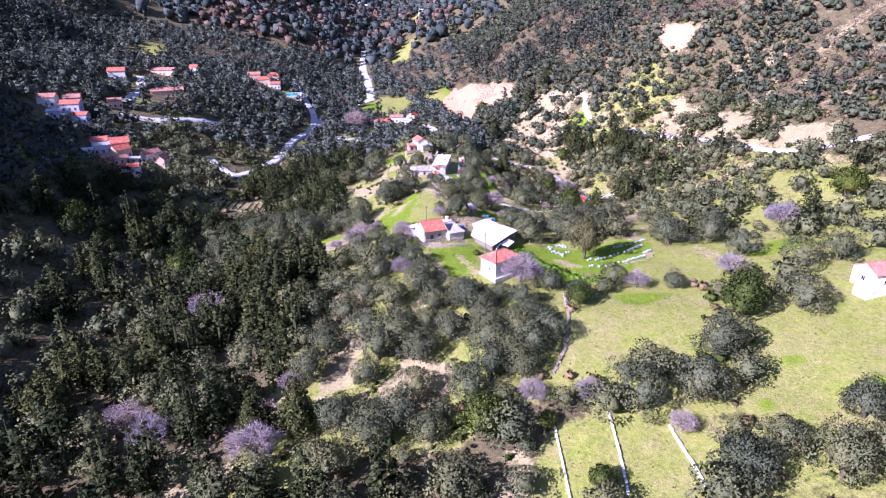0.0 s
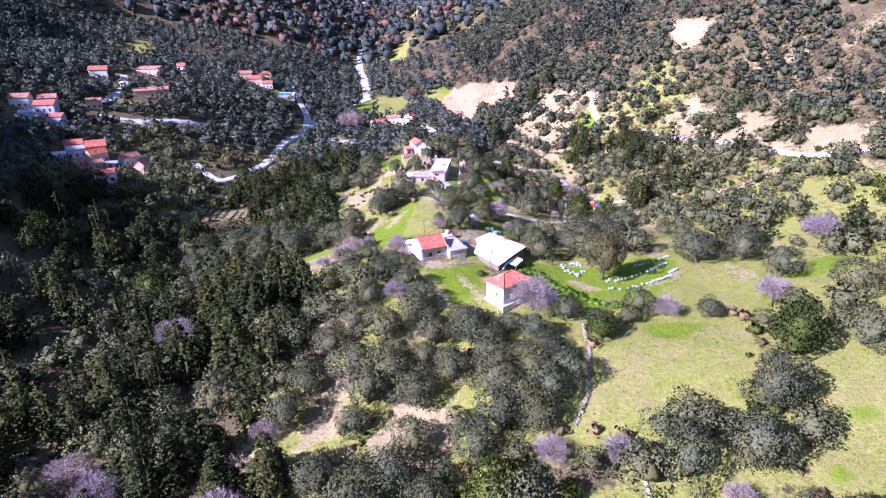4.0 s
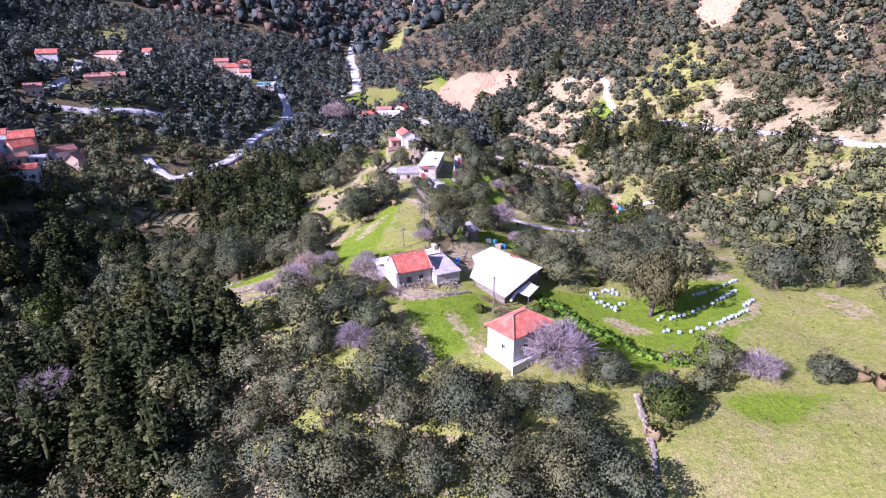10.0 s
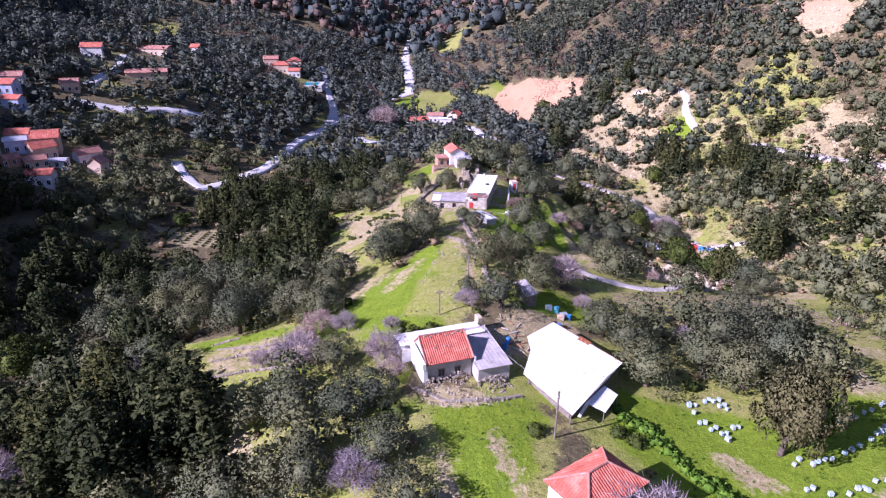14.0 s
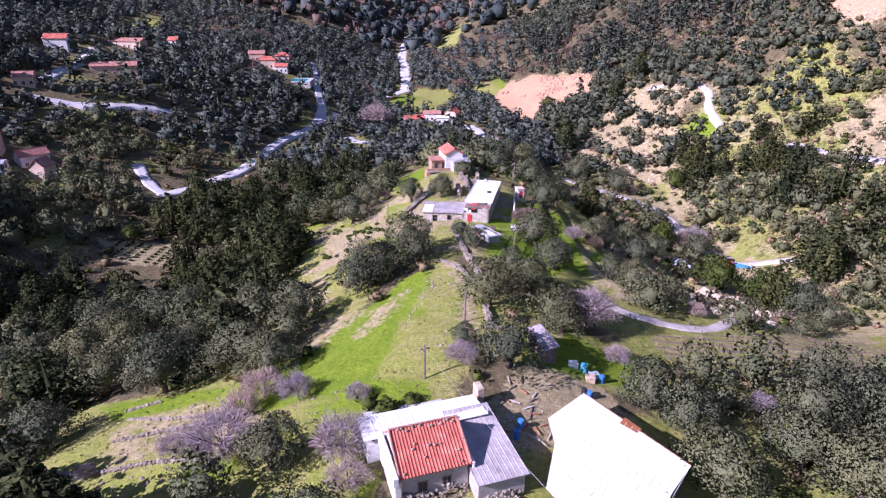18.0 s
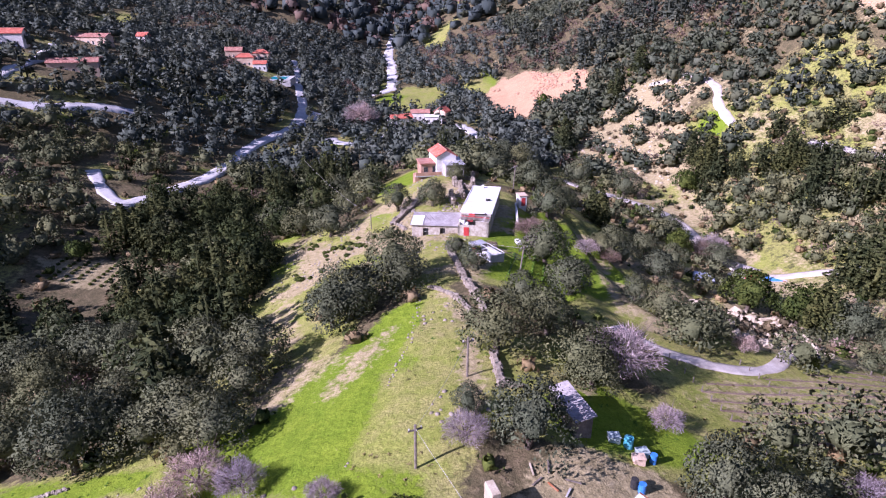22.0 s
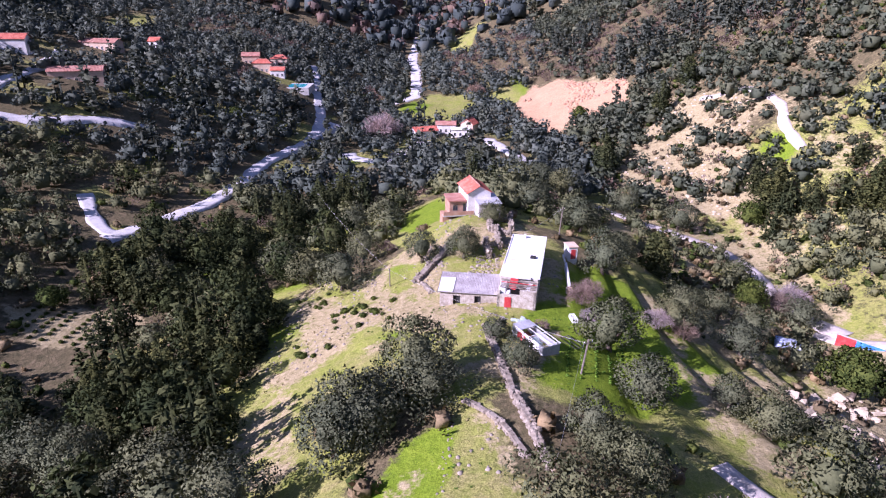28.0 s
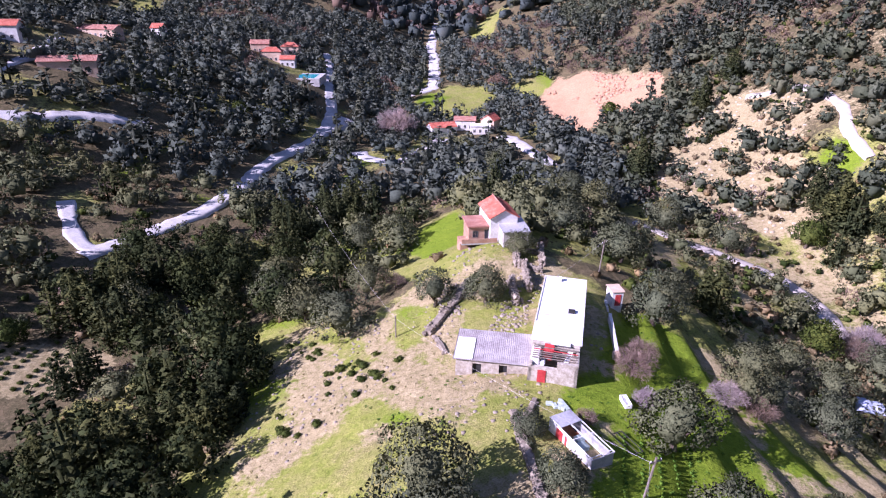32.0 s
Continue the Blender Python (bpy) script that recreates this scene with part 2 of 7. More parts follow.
def ground_material():
    """Soil, turf, sand and scree, laid out by the cover that the ground carries."""
    mat, nodes, links, bsdf = material("ground", 0.95, 0, 0.12)
    cover = nodes.new("ShaderNodeAttribute")
    cover.attribute_name = "cover"
    sep = nodes.new("ShaderNodeSeparateColor")
    links.new(cover.outputs["Color"], sep.inputs["Color"])
    big = noise_node(nodes, links, 0.16, 6, 0.65, "World")
    fine = noise_node(nodes, links, 1.3, 6, 0.7, "World")
    grain = noise_node(nodes, links, 6.0, 4, 0.7, "World")

    def tone(stops_a, fac):
        return ramp(nodes, links, fac, stops_a)

    mid = noise_node(nodes, links, 0.42, 5, 0.7, "World")
    litter = mix(nodes, links, 0.5, tone([(0.32, (0.05, 0.052, 0.024)), (0.5, (0.12, 0.1, 0.05)), (0.68, (0.2, 0.15, 0.085))], mid), tone([(0.32, (0.04, 0.045, 0.02)), (0.5, (0.13, 0.11, 0.055)), (0.68, (0.26, 0.2, 0.12))], fine))
    dry = mix(nodes, links, 0.5, tone([(0.35, (0.2, 0.17, 0.075)), (0.65, (0.36, 0.29, 0.15))], fine), tone([(0.35, (0.14, 0.11, 0.06)), (0.65, (0.4, 0.33, 0.17))], grain))
    fresh = mix(nodes, links, 0.5, tone([(0.32, (0.145, 0.205, 0.02)), (0.68, (0.29, 0.325, 0.052))], mid), tone([(0.32, (0.12, 0.16, 0.02)), (0.68, (0.38, 0.37, 0.1))], fine))
    turf = mix(nodes, links, tone([(0.42, (0.05, 0.05, 0.05)), (0.55, (0.42, 0.42, 0.42)), (0.68, (0.92, 0.92, 0.92))], mix(nodes, links, 0.5, big, mid)), fresh, dry)
    lush = mix(nodes, links, 0.5, tone([(0.32, (0.11, 0.175, 0.008)), (0.68, (0.225, 0.285, 0.02))], mid), tone([(0.32, (0.07, 0.14, 0.006)), (0.68, (0.2, 0.3, 0.024))], fine))
    sand = mix(nodes, links, 0.5, tone([(0.32, (0.22, 0.185, 0.085)), (0.68, (0.42, 0.352, 0.182))], mid), tone([(0.3, (0.1, 0.09, 0.045)), (0.5, (0.34, 0.28, 0.155)), (0.7, (0.53, 0.45, 0.29))], fine))
    ragged = mix(nodes, links, 0.55, mid, fine)

    def edge(sock):
        """A ragged edge to a patch of cover."""
        add = nodes.new("ShaderNodeMath")
        add.operation = "ADD"
        links.new(sock, add.inputs[0])
        half = nodes.new("ShaderNodeMath")
        half.operation = "MULTIPLY_ADD"
        half.inputs[1].default_value, half.inputs[2].default_value = 2.6, -1.3
        links.new(ragged, half.inputs[0])
        links.new(half.outputs[0], add.inputs[1])
        step = nodes.new("ShaderNodeMapRange")
        step.inputs[1].default_value, step.inputs[2].default_value = 0.34, 0.66
        links.new(add.outputs[0], step.inputs[0])
        return step.outputs[0]

    col = mix(nodes, links, edge(sep.outputs[0]), litter, turf)
    col = mix(nodes, links, edge(sep.outputs[2]), col, lush)
    col = mix(nodes, links, edge(sep.outputs[1]), col, sand)
    clay = mix(nodes, links, 0.5, tone([(0.3, (0.4, 0.245, 0.135)), (0.7, (0.52, 0.345, 0.205))], big), tone([(0.3, (0.26, 0.14, 0.08)), (0.5, (0.46, 0.3, 0.17)), (0.7, (0.58, 0.43, 0.28))], fine))
    col = mix(nodes, links, edge(cover.outputs["Alpha"]), col, clay)
    speck = tone([(0.3, (0.55, 0.55, 0.55)), (0.7, (1.45, 1.45, 1.45))], grain)
    links.new(mix(nodes, links, 0.8, col, speck, "MULTIPLY"), bsdf.inputs["Base Color"])
    bump(nodes, links, bsdf, fine, 0.9, 0.25)
    return mat


GROUND = ground_material()


# ---- the lie of the land: cross sections through the valley, from west to east ----
STATIONS = []


def station(y, *nodes):
    STATIONS.append((y, [n[0] for n in nodes], [n[1] for n in nodes]))


# Up to y=165, an added hill past x=-130, mostly unseen, shades the gully.
station(-80, (-400, 190), (-230, 84), (-185, 57), (-150, 27), (-130, 8), (-80, -14), (-40, -16), (0, -14), (30, -8), (60, 0), (110, 10), (200, 40), (400, 130))
station(60, (-400, 190), (-230, 70), (-190, 48), (-152, 24), (-130, 10), (-80, -12), (-50, -14), (-25, -11), (0, -7), (20, -3), (35, -1), (60, 3), (80, 7), (110, 12), (160, 25), (400, 120))
station(80, (-400, 190), (-230, 70), (-190, 48), (-152, 24), (-130, 9), (-80, -12), (-55, -14), (-30, -10), (-10, -8), (8, -5), (20, -1), (30, 0.2), (45, 2.5), (60, 4.5), (85, 8.5), (110, 13), (160, 27), (400, 130))
station(100, (-400, 190), (-230, 70), (-190, 48), (-152, 24), (-130, 8), (-85, -13), (-60, -15), (-30, -9), (-15, -6.5), (0, -3), (12, 1), (25, 3.6), (32, 4.4), (60, 6), (85, 9), (110, 13), (160, 27), (400, 135))
station(120, (-400, 190), (-230, 70), (-190, 48), (-152, 24), (-130, 10), (-85, -12), (-62, -15), (-35, -7), (-22, -2.5), (-7, 4.5), (0, 6.2), (15, 6.3), (24, 5), (34, 3.4), (60, 3.8), (75, 6), (95, 9), (130, 14), (180, 32), (400, 140))
station(145, (-400, 190), (-230, 90), (-190, 64), (-152, 31), (-130, 12), (-90, -10), (-65, -14), (-42, -2.8), (-24, 1.6), (-8, 5.5), (0, 6.8), (12, 6.6), (20, 4.8), (30, 3), (50, 3.4), (62, 3.6), (80, 3), (110, 8), (150, 22), (400, 145))
station(165, (-400, 190), (-230, 90), (-190, 64), (-152, 31), (-130, 13), (-90, -9), (-65, -13.5), (-42, -6), (-24, -0.5), (-9, 3), (-3, 6), (5, 7.6), (14, 7), (22, 4), (40, 1), (60, 0.8), (78, 0), (100, 6), (140, 20), (200, 48), (400, 150))
station(190, (-400, 125), (-200, 37), (-130, 10), (-95, -6), (-70, -12), (-45, -9.5), (-26, -4), (-14, 0.6), (-5, 4.2), (1, 6.4), (11, 6.2), (18, 3.8), (32, 0.4), (45, -1.6), (56, -3.6), (66, -7), (76, -7), (86, -6), (110, 4), (150, 26), (220, 62), (400, 155))
station(215, (-400, 125), (-200, 37), (-150, 14), (-100, -3), (-72, -11), (-50, -12), (-30, -6), (-16, 0), (-3, 4.2), (5, 5), (14, 5), (22, 2.6), (38, -4), (55, -11), (68, -14.5), (85, -9), (115, 4), (160, 30), (230, 68), (400, 160))
station(245, (-400, 125), (-200, 34), (-160, 18), (-110, 0), (-80, -9), (-55, -11.5), (-35, -8.5), (-16, -1), (-5, 4), (5, 5.4), (17, 5), (28, 0), (45, -9), (62, -16), (72, -18), (88, -10), (125, 8), (160, 25), (230, 70), (400, 165))
station(280, (-400, 130), (-200, 32), (-165, 18), (-120, 2), (-95, -3), (-70, -8), (-45, -12), (-20, -8), (-4, -0.5), (8, 1.5), (25, -2), (45, -10), (66, -14), (76, -15), (90, -6), (112, 4.5), (136, 14.5), (150, 22), (180, 45), (260, 95), (400, 170))
station(330, (-400, 130), (-250, 55), (-170, 26), (-135, 18), (-100, 2), (-60, -9), (-25, -7), (10, -7), (40, -11), (70, -6), (93, 13), (115, 24), (141, 50), (200, 75), (300, 130), (400, 180))
station(400, (-400, 120), (-300, 75), (-240, 45), (-170, 30), (-120, 18), (-88, 10), (-55, -7), (-30, -10), (0, -6), (35, -4), (70, 9), (90, 22), (110, 34), (150, 62), (230, 105), (400, 185))
station(480, (-400, 105), (-300, 72), (-236, 30), (-150, 25), (-90, 6), (-60, -4), (-20, -3), (30, 2), (60, 13), (100, 40), (160, 75), (300, 140), (400, 190))
station(560, (-450, 150), (-350, 90), (-270, 48), (-200, 34), (-120, 26), (-70, 5), (-40, 4), (0, 12), (60, 35), (110, 62), (250, 138), (420, 205))
station(650, (-500, 190), (-350, 120), (-260, 75), (-200, 60), (-110, 35), (-75, 19), (-55, 15), (-20, 22), (40, 52), (110, 85), (250, 150), (450, 230))
station(900, (-600, 330), (-400, 230), (-220, 130), (-110, 62), (-60, 45), (0, 60), (100, 110), (300, 200), (600, 320))
station(1300, (-800, 520), (-400, 330), (-150, 140), (-40, 85), (40, 95), (200, 200), (500, 330), (900, 480))
station(2200, (-1600, 800), (-600, 600), (-100, 420), (100, 420), (600, 560), (1600, 800))


def axis(core_lo, core_hi, step, lo, hi, grow):
    """Grid lines: even in the core, ever wider outside it."""
    mid = list(np.arange(core_lo, core_hi + step / 2, step))
    for end, sign in ((lo, -1), (hi, 1)):
        at, s, out = (core_lo if sign < 0 else core_hi), step, []
        while (at - end) * sign < 0:
            s *= grow
            at += sign * s
            out.append(at)
        mid = out[::-1] + mid if sign < 0 else mid + out
    return np.array(mid)


def noise_grid(x, y, size, seed):
    """Smooth value noise over the plan."""
    def rnd(i, j):
        v = np.sin(i * 127.1 + j * 311.7 + seed * 74.7) * 43758.5453
        return v - np.floor(v)
    u, v = x / size, y / size
    i, j = np.floor(u), np.floor(v)
    a, b = u - i, v - j
    a, b = a * a * (3 - 2 * a), b * b * (3 - 2 * b)
    return (rnd(i, j) * (1 - a) + rnd(i + 1, j) * a) * (1 - b) + (rnd(i, j + 1) * (1 - a) + rnd(i + 1, j + 1) * a) * b - 0.5


COARSE_X = np.arange(-1600, 1601, 4.0)
COARSE_Y = np.arange(-80, 2201, 4.0)


def coarse():
    rows = np.array([np.interp(COARSE_X, xs, zs) for _, xs, zs in STATIONS])
    ys = np.array([s[0] for s in STATIONS], float)
    k = np.clip(np.searchsorted(ys, COARSE_Y) - 1, 0, len(ys) - 2)
    f = ((COARSE_Y - ys[k]) / (ys[k + 1] - ys[k]))[:, None]
    z = rows[k] * (1 - f) + rows[k + 1] * f
    w = np.array([1, 2, 1.0]) / 4
    for n in range(2):
        p = np.pad(z, 1, mode="edge")
        z = w[0] * p[:-2, 1:-1] + w[1] * p[1:-1, 1:-1] + w[2] * p[2:, 1:-1]
        p = np.pad(z, 1, mode="edge")
        z = w[0] * p[1:-1, :-2] + w[1] * p[1:-1, 1:-1] + w[2] * p[1:-1, 2:]
    return z


COARSE_Z = coarse()


def land(x, y):
    """The ground's height."""
    x, y = np.asarray(x, float), np.asarray(y, float)
    u = np.clip((x - COARSE_X[0]) / 4.0, 0, len(COARSE_X) - 1.001)
    v = np.clip((y - COARSE_Y[0]) / 4.0, 0, len(COARSE_Y) - 1.001)
    i, j = u.astype(int), v.astype(int)
    a, b = u - i, v - j
    z = (COARSE_Z[j, i] * (1 - a) + COARSE_Z[j, i + 1] * a) * (1 - b) + (COARSE_Z[j + 1, i] * (1 - a) + COARSE_Z[j + 1, i + 1] * a) * b
    steps = np.clip((x - 16) / 4, 0, 1) * np.clip((62 - x) / 6, 0, 1) * np.clip((y - 186) / 8, 0, 1) * np.clip((246 - y) / 8, 0, 1)
    part_up = z / 2.1 - np.floor(z / 2.1)
    z = z + 0.9 * steps * (2.1 * np.clip((part_up - 0.6) / 0.4, 0, 1) - 2.1 * part_up)
    z = z + 1.9 * np.exp(-((x - 0.5) ** 2 + (y - 246.5) ** 2) / 90)
    rough = np.clip((y - 300) / 300, 0, 1)
    z = z + noise_grid(x, y, 9, 1) * (0.5 + 1.5 * rough) + noise_grid(x, y, 3.1, 2) * 0.22
    return z + noise_grid(x, y, 46, 3) * 14 * rough * np.clip(np.abs(x + 55) / 90, 0, 1)


# ---- the ground's cover ----
FIELDS = {  # outlines on the plan of turf (meadows and clearings)
    "meadow": [(31, 102), (43, 111), (61, 108), (55, 96), (48, 86), (40, 85), (33, 82), (28, 85), (25, 87), (29, 97)],
    "east_meadow": [(66, 95), (84, 97), (96, 90), (80, 60), (58, 60), (51, 71), (56, 78), (57, 84)],
    "low_terraces": [(12, 58), (20, 76), (30, 75), (40, 70), (44, 56)],
    "east_slope": [(43, 119), (64, 143), (78, 137), (84, 128), (105, 124), (92, 104), (79, 109), (63, 111), (41, 113)],
    "lawn": [(1, 132), (4, 136), (15, 137), (17, 131), (14, 122), (18, 116), (15, 113), (10, 117), (4, 117), (2, 124)],
    "bee_bowl": [(22, 138), (31, 145), (36, 142), (44, 142), (52, 144), (63, 146), (62, 133), (46, 120), (34, 116), (26, 122), (23, 131)],
    "spine": [(-18, 154), (-17, 162), (-12, 170), (-8, 175), (-4, 182), (0, 188), (4, 188), (7, 180), (9, 170), (9, 160), (3, 153), (-4, 152)],
    "west_slope": [(-40, 240), (-28, 239), (-18, 224), (-14, 210), (-17, 200), (-15, 187), (-12, 179), (-18, 180), (-21, 189), (-28, 200), (-27, 214), (-30, 222)],
    "west_terraces": [(-47, 165), (-34, 163), (-17, 158), (-8, 150), (-1, 140), (-3, 136), (-17, 139), (-29, 142), (-42, 148)],
    "hill_top": [(-28, 238), (-13, 231), (-6, 242), (3, 250), (8, 240), (17, 222), (11, 211), (6, 209), (2, 200), (-2, 197), (-15, 212), (-18, 203), (-30, 202), (-29, 210), (-30, 222)],
    "garden": [(9, 212), (16, 222), (21, 234), (25, 223), (28, 213), (32, 206), (26, 196), (16, 190), (7, 192), (7, 204)],
    "shed_grass": [(9, 165), (20, 172), (32, 168), (31, 160), (26, 157), (14, 158), (9, 158)],
    "ridge_crown": [(-15, 196), (-18, 203), (-20, 215), (-16, 235), (0, 250), (10, 245), (18, 222), (14, 205), (8, 190), (0, 188)],
    "garden_slope": [(18.6, 233.4), (25.7, 235.2), (31, 227), (35, 217), (39, 209), (38, 203), (20.6, 197.5), (16.5, 203.3), (16.7, 212.1)],
    "vineyard": [(30, 170), (34, 176), (42, 178), (69, 190), (75, 178), (60, 160), (44, 163), (34, 165)],
    "behind_hill": [(-17, 286), (-8, 293), (-3, 266), (-4, 254), (-13, 252), (-18, 266)],
    "road_side": [(-67, 331), (-60, 342), (-55, 327), (-64, 319)],
    "far_west_field": [(-244, 505), (-232, 570), (-210, 520), (-190, 460)],
    "valley_field": [(-44, 459), (-30, 497), (-7, 485), (0, 455), (-13, 425), (-41, 434)],
    "pit_edge": [(3, 482), (23, 490), (32, 476), (13, 446)],
    "upper_valley": [(-30, 620), (-10, 720), (6, 700), (-10, 600)],
    "upper_valley_east": [(-20, 830), (10, 960), (26, 940), (2, 800)],
}
BARE = {  # bare earth, sand and rock
    "sand_pit": [(19, 451), (30, 486), (45, 478), (56, 452), (72, 436), (66, 404), (44, 400), (30, 396), (22, 425)],
    "scree": [(50, 345), (75, 383), (92, 372), (97, 345), (84, 330), (88, 305), (78, 298), (63, 304), (51, 327)],
    "rock_cut": [(46, 213), (60, 221), (70, 215), (66, 200), (52, 184), (44, 190)],
    "cliff": [(116, 275), (132, 296), (145, 262), (143, 215), (148, 196), (137, 183), (126, 232)],
    "far_east_field": [(143, 368), (154, 327), (145, 317), (136, 327)],
    "beds": [(-86, 229), (-77, 233), (-62, 234), (-56, 223), (-72, 220)],
    "bank": [(-10, 91), (-3, 101), (7, 95), (4, 86), (-5, 85)],
    "west_face": [(-30, 232), (-22, 230), (-16, 218), (-15, 209), (-18, 202), (-22, 198), (-24, 203), (-22, 212), (-27, 221)],
    "hill_crest": [(-14, 226), (-8, 218), (-2, 214), (0, 208), (-3, 204), (-8, 208), (-13, 214)],
    "dug_strip": [(-10.0, 168.6), (-7.8, 172.7), (-5.5, 176.7), (-3.6, 180.8), (-2.4, 179.8), (-2.8, 174.4), (-4.6, 170.4), (-7.0, 166.5)],
    "west_dug": [(-36.5, 154.7), (-29, 157.4), (-18, 155.6), (-12.9, 145.8), (-30, 148.2)],
    "bee_track": [(50.6, 141), (56.8, 143.9), (61, 145.3), (60.8, 144.2), (55.9, 142.6), (51.3, 140)],
    "yard": [(9, 150), (14, 158), (22, 158), (26, 148), (22, 146), (15, 148), (12, 144)],
    "west_gully": [(-20, 104), (-15, 112), (-11, 106), (-17, 96), (-22, 92)],
    "front_rubble": [(-0.5, 138.5), (3, 137.6), (10, 136), (12.9, 135), (8, 134), (1.7, 134.2)],
    "bee_bank": [(33.5, 130.5), (36.5, 128), (39.5, 126.3), (39, 125), (35.5, 126.6), (32.5, 129.5)],
    "bowl_rim": [(47, 122.5), (54, 127), (61, 133), (60, 135), (53, 128.8), (46.5, 123.8)],
}
LUSH = {  # bright new grass
    "spine_strip": [(-19, 153), (-21.4, 163.5), (-17.5, 165.0), (-14.8, 168.4), (-12.2, 171.5), (-10.6, 174.4), (-8.3, 177.9), (-4.0, 184.5), (-0.0, 186.1), (0.2, 177.6), (-0.8, 172.0), (-2.6, 163.9), (-3.3, 159.0), (-5.0, 154)],
    "garden": [(10, 211), (16, 221), (20, 233), (25, 223), (28, 212), (32, 206), (26, 197), (16, 190), (8, 194), (8, 204)],
    "garden_slope": [(18.6, 233.4), (25.7, 235.2), (31, 227), (35, 217), (39, 209), (38, 203), (20.6, 197.5), (16.5, 203.3), (16.7, 212.1)],
    "lawn": [(2.5, 134), (9, 135.5), (14.5, 132), (13, 125), (11, 118), (6, 118), (3.5, 126)],
    "bowl": [(22, 134), (27, 141), (34, 139), (41, 136), (52, 143), (62, 141), (60, 132), (52, 124), (44, 117), (32, 116), (27, 122)],
    "behind_hill": [(-15, 284), (-9, 290), (-4, 268), (-5, 256), (-12, 254), (-17, 266)],
    "west_strip": [(-46, 164), (-34, 162), (-22, 160), (-24, 157), (-36, 158)],
    "shed_side": [(12, 163), (19, 170), (27, 166), (29, 161), (24, 158), (16, 159)],
    "valley": [(-44, 459), (-36, 480), (-24, 470), (-36, 445)],
    "east_spot": [(86, 130), (96, 134), (98, 127), (88, 124)],
    "roadside": [(86, 318), (92, 325), (95, 316), (90, 308)],
}


def inside(poly, x, y):
    """Which of the places lie within an outline."""
    hit = np.zeros(x.shape, bool)
    for (x0, y0), (x1, y1) in zip(poly, poly[1:] + poly[:1]):
        if y0 != y1:
            hit ^= ((y0 > y) != (y1 > y)) & (x < (x1 - x0) * (y - y0) / (y1 - y0) + x0)
    return hit


def any_of(polys, x, y):
    wx, wy = x + noise_grid(x, y, 5, 11) * 2.6, y + noise_grid(x, y, 5, 12) * 2.6
    out = np.zeros(x.shape, bool)
    for p in polys.values():
        out |= inside(p, wx, wy)
    return out


def near_line(line, x, y):
    """The distance from a line of points on the plan."""
    best = np.full(x.shape, 1e9)
    for (x0, y0), (x1, y1) in zip(line, line[1:]):
        t = np.clip(((x - x0) * (x1 - x0) + (y - y0) * (y1 - y0)) / ((x1 - x0) ** 2 + (y1 - y0) ** 2), 0, 1)
        best = np.minimum(best, np.hypot(x - x0 - t * (x1 - x0), y - y0 - t * (y1 - y0)))
    return best


ROADS = {  # name: (half width, material, line)
    "village_road": (2.0, ROAD, [(-150, 302), (-136, 306), (-130, 310), (-122, 320), (-108, 330)]),
    "junction_road": (1.7, ROAD, [(-100.5, 279), (-97, 274.5), (-93.7, 270.5), (-89, 265.6), (-84, 263.4), (-79, 268)]),
    "valley_road": (2.0, ROAD, [(-84, 260), (-79, 272), (-76, 281), (-73, 290), (-72, 305), (-72, 335), (-68, 351), (-66, 372), (-69, 395), (-78, 425), (-84, 445), (-90, 470), (-102, 505)]),
    "spur_road": (2.8, ROAD, [(-66, 372), (-64, 384), (-62, 396)]),
    "upper_valley_road": (3.3, ROAD, [(-50, 470), (-40, 488), (-38, 500), (-45, 563), (-53, 613), (-56, 662), (-60, 720)]),
    "house_drive": (2.6, ROAD, [(-50, 362), (-44, 353), (-34, 350), (-29, 360), (-27, 372), (-22, 390)]),
    "house_lane": (2.8, ROAD, [(2, 393), (5, 388), (12, 372), (20, 352)]),
    "creek_track": (1.7, TRACK, [(36, 300), (41, 297), (50, 291), (58, 286), (66, 281), (69, 273), (69, 263), (71, 254), (75, 244)]),
    "creek_lane": (1.1, TRACK, [(70, 246), (76, 240), (82, 236), (90, 230)]),
    "hill_track": (1.2, TRACK, [(86, 372), (90, 367), (97, 359), (98, 337), (95, 325), (95, 312)]),
    "cliff_track": (1.2, TRACK, [(108, 290), (113, 282), (120, 266), (126, 248), (129, 225), (130, 200), (136, 186), (146, 178)]),
    "vineyard_track": (1.0, TRACK, [(26, 186), (29, 182), (33, 180), (38, 179), (44, 181), (49, 186), (54, 192)]),
    "village_lane": (2.3, ROAD, [(-170, 378), (-164, 364), (-157, 346), (-153, 318)]),
    "far_road": (3.0, ROAD, [(-70, 1000), (-80, 1060), (-92, 1100)]),
}
HOUSES_AT = [(17.9, 119.3, 5), (4, 142, 8), (20, 143, 9.5), (9.5, 222, 11), (1.5, 216, 5), (1, 251, 6), (14.4, 160, 3.5), (9.5, 202, 3.5), (17.3, 230, 2), (88.5, 98, 8)]
HOUSES_AT += [(-164, 284, 7), (-158, 278, 6), (-167, 274, 5), (-176, 286, 7), (-131, 259, 7), (-127, 250, 7), (-119, 260, 7), (-112, 254, 5), (-116, 233, 6), (-134, 250, 5), (-142, 341, 9), (-140, 334, 6), (-148, 336, 6), (-176, 357, 8), (-163, 390, 8), (-150, 411, 5)]
HOUSES_AT += [(-137, 260, 5), (-124, 247, 5), (-121, 253, 4), (-136, 244, 5), (-170, 300, 6), (-155, 310, 6), (-128, 238, 4)]
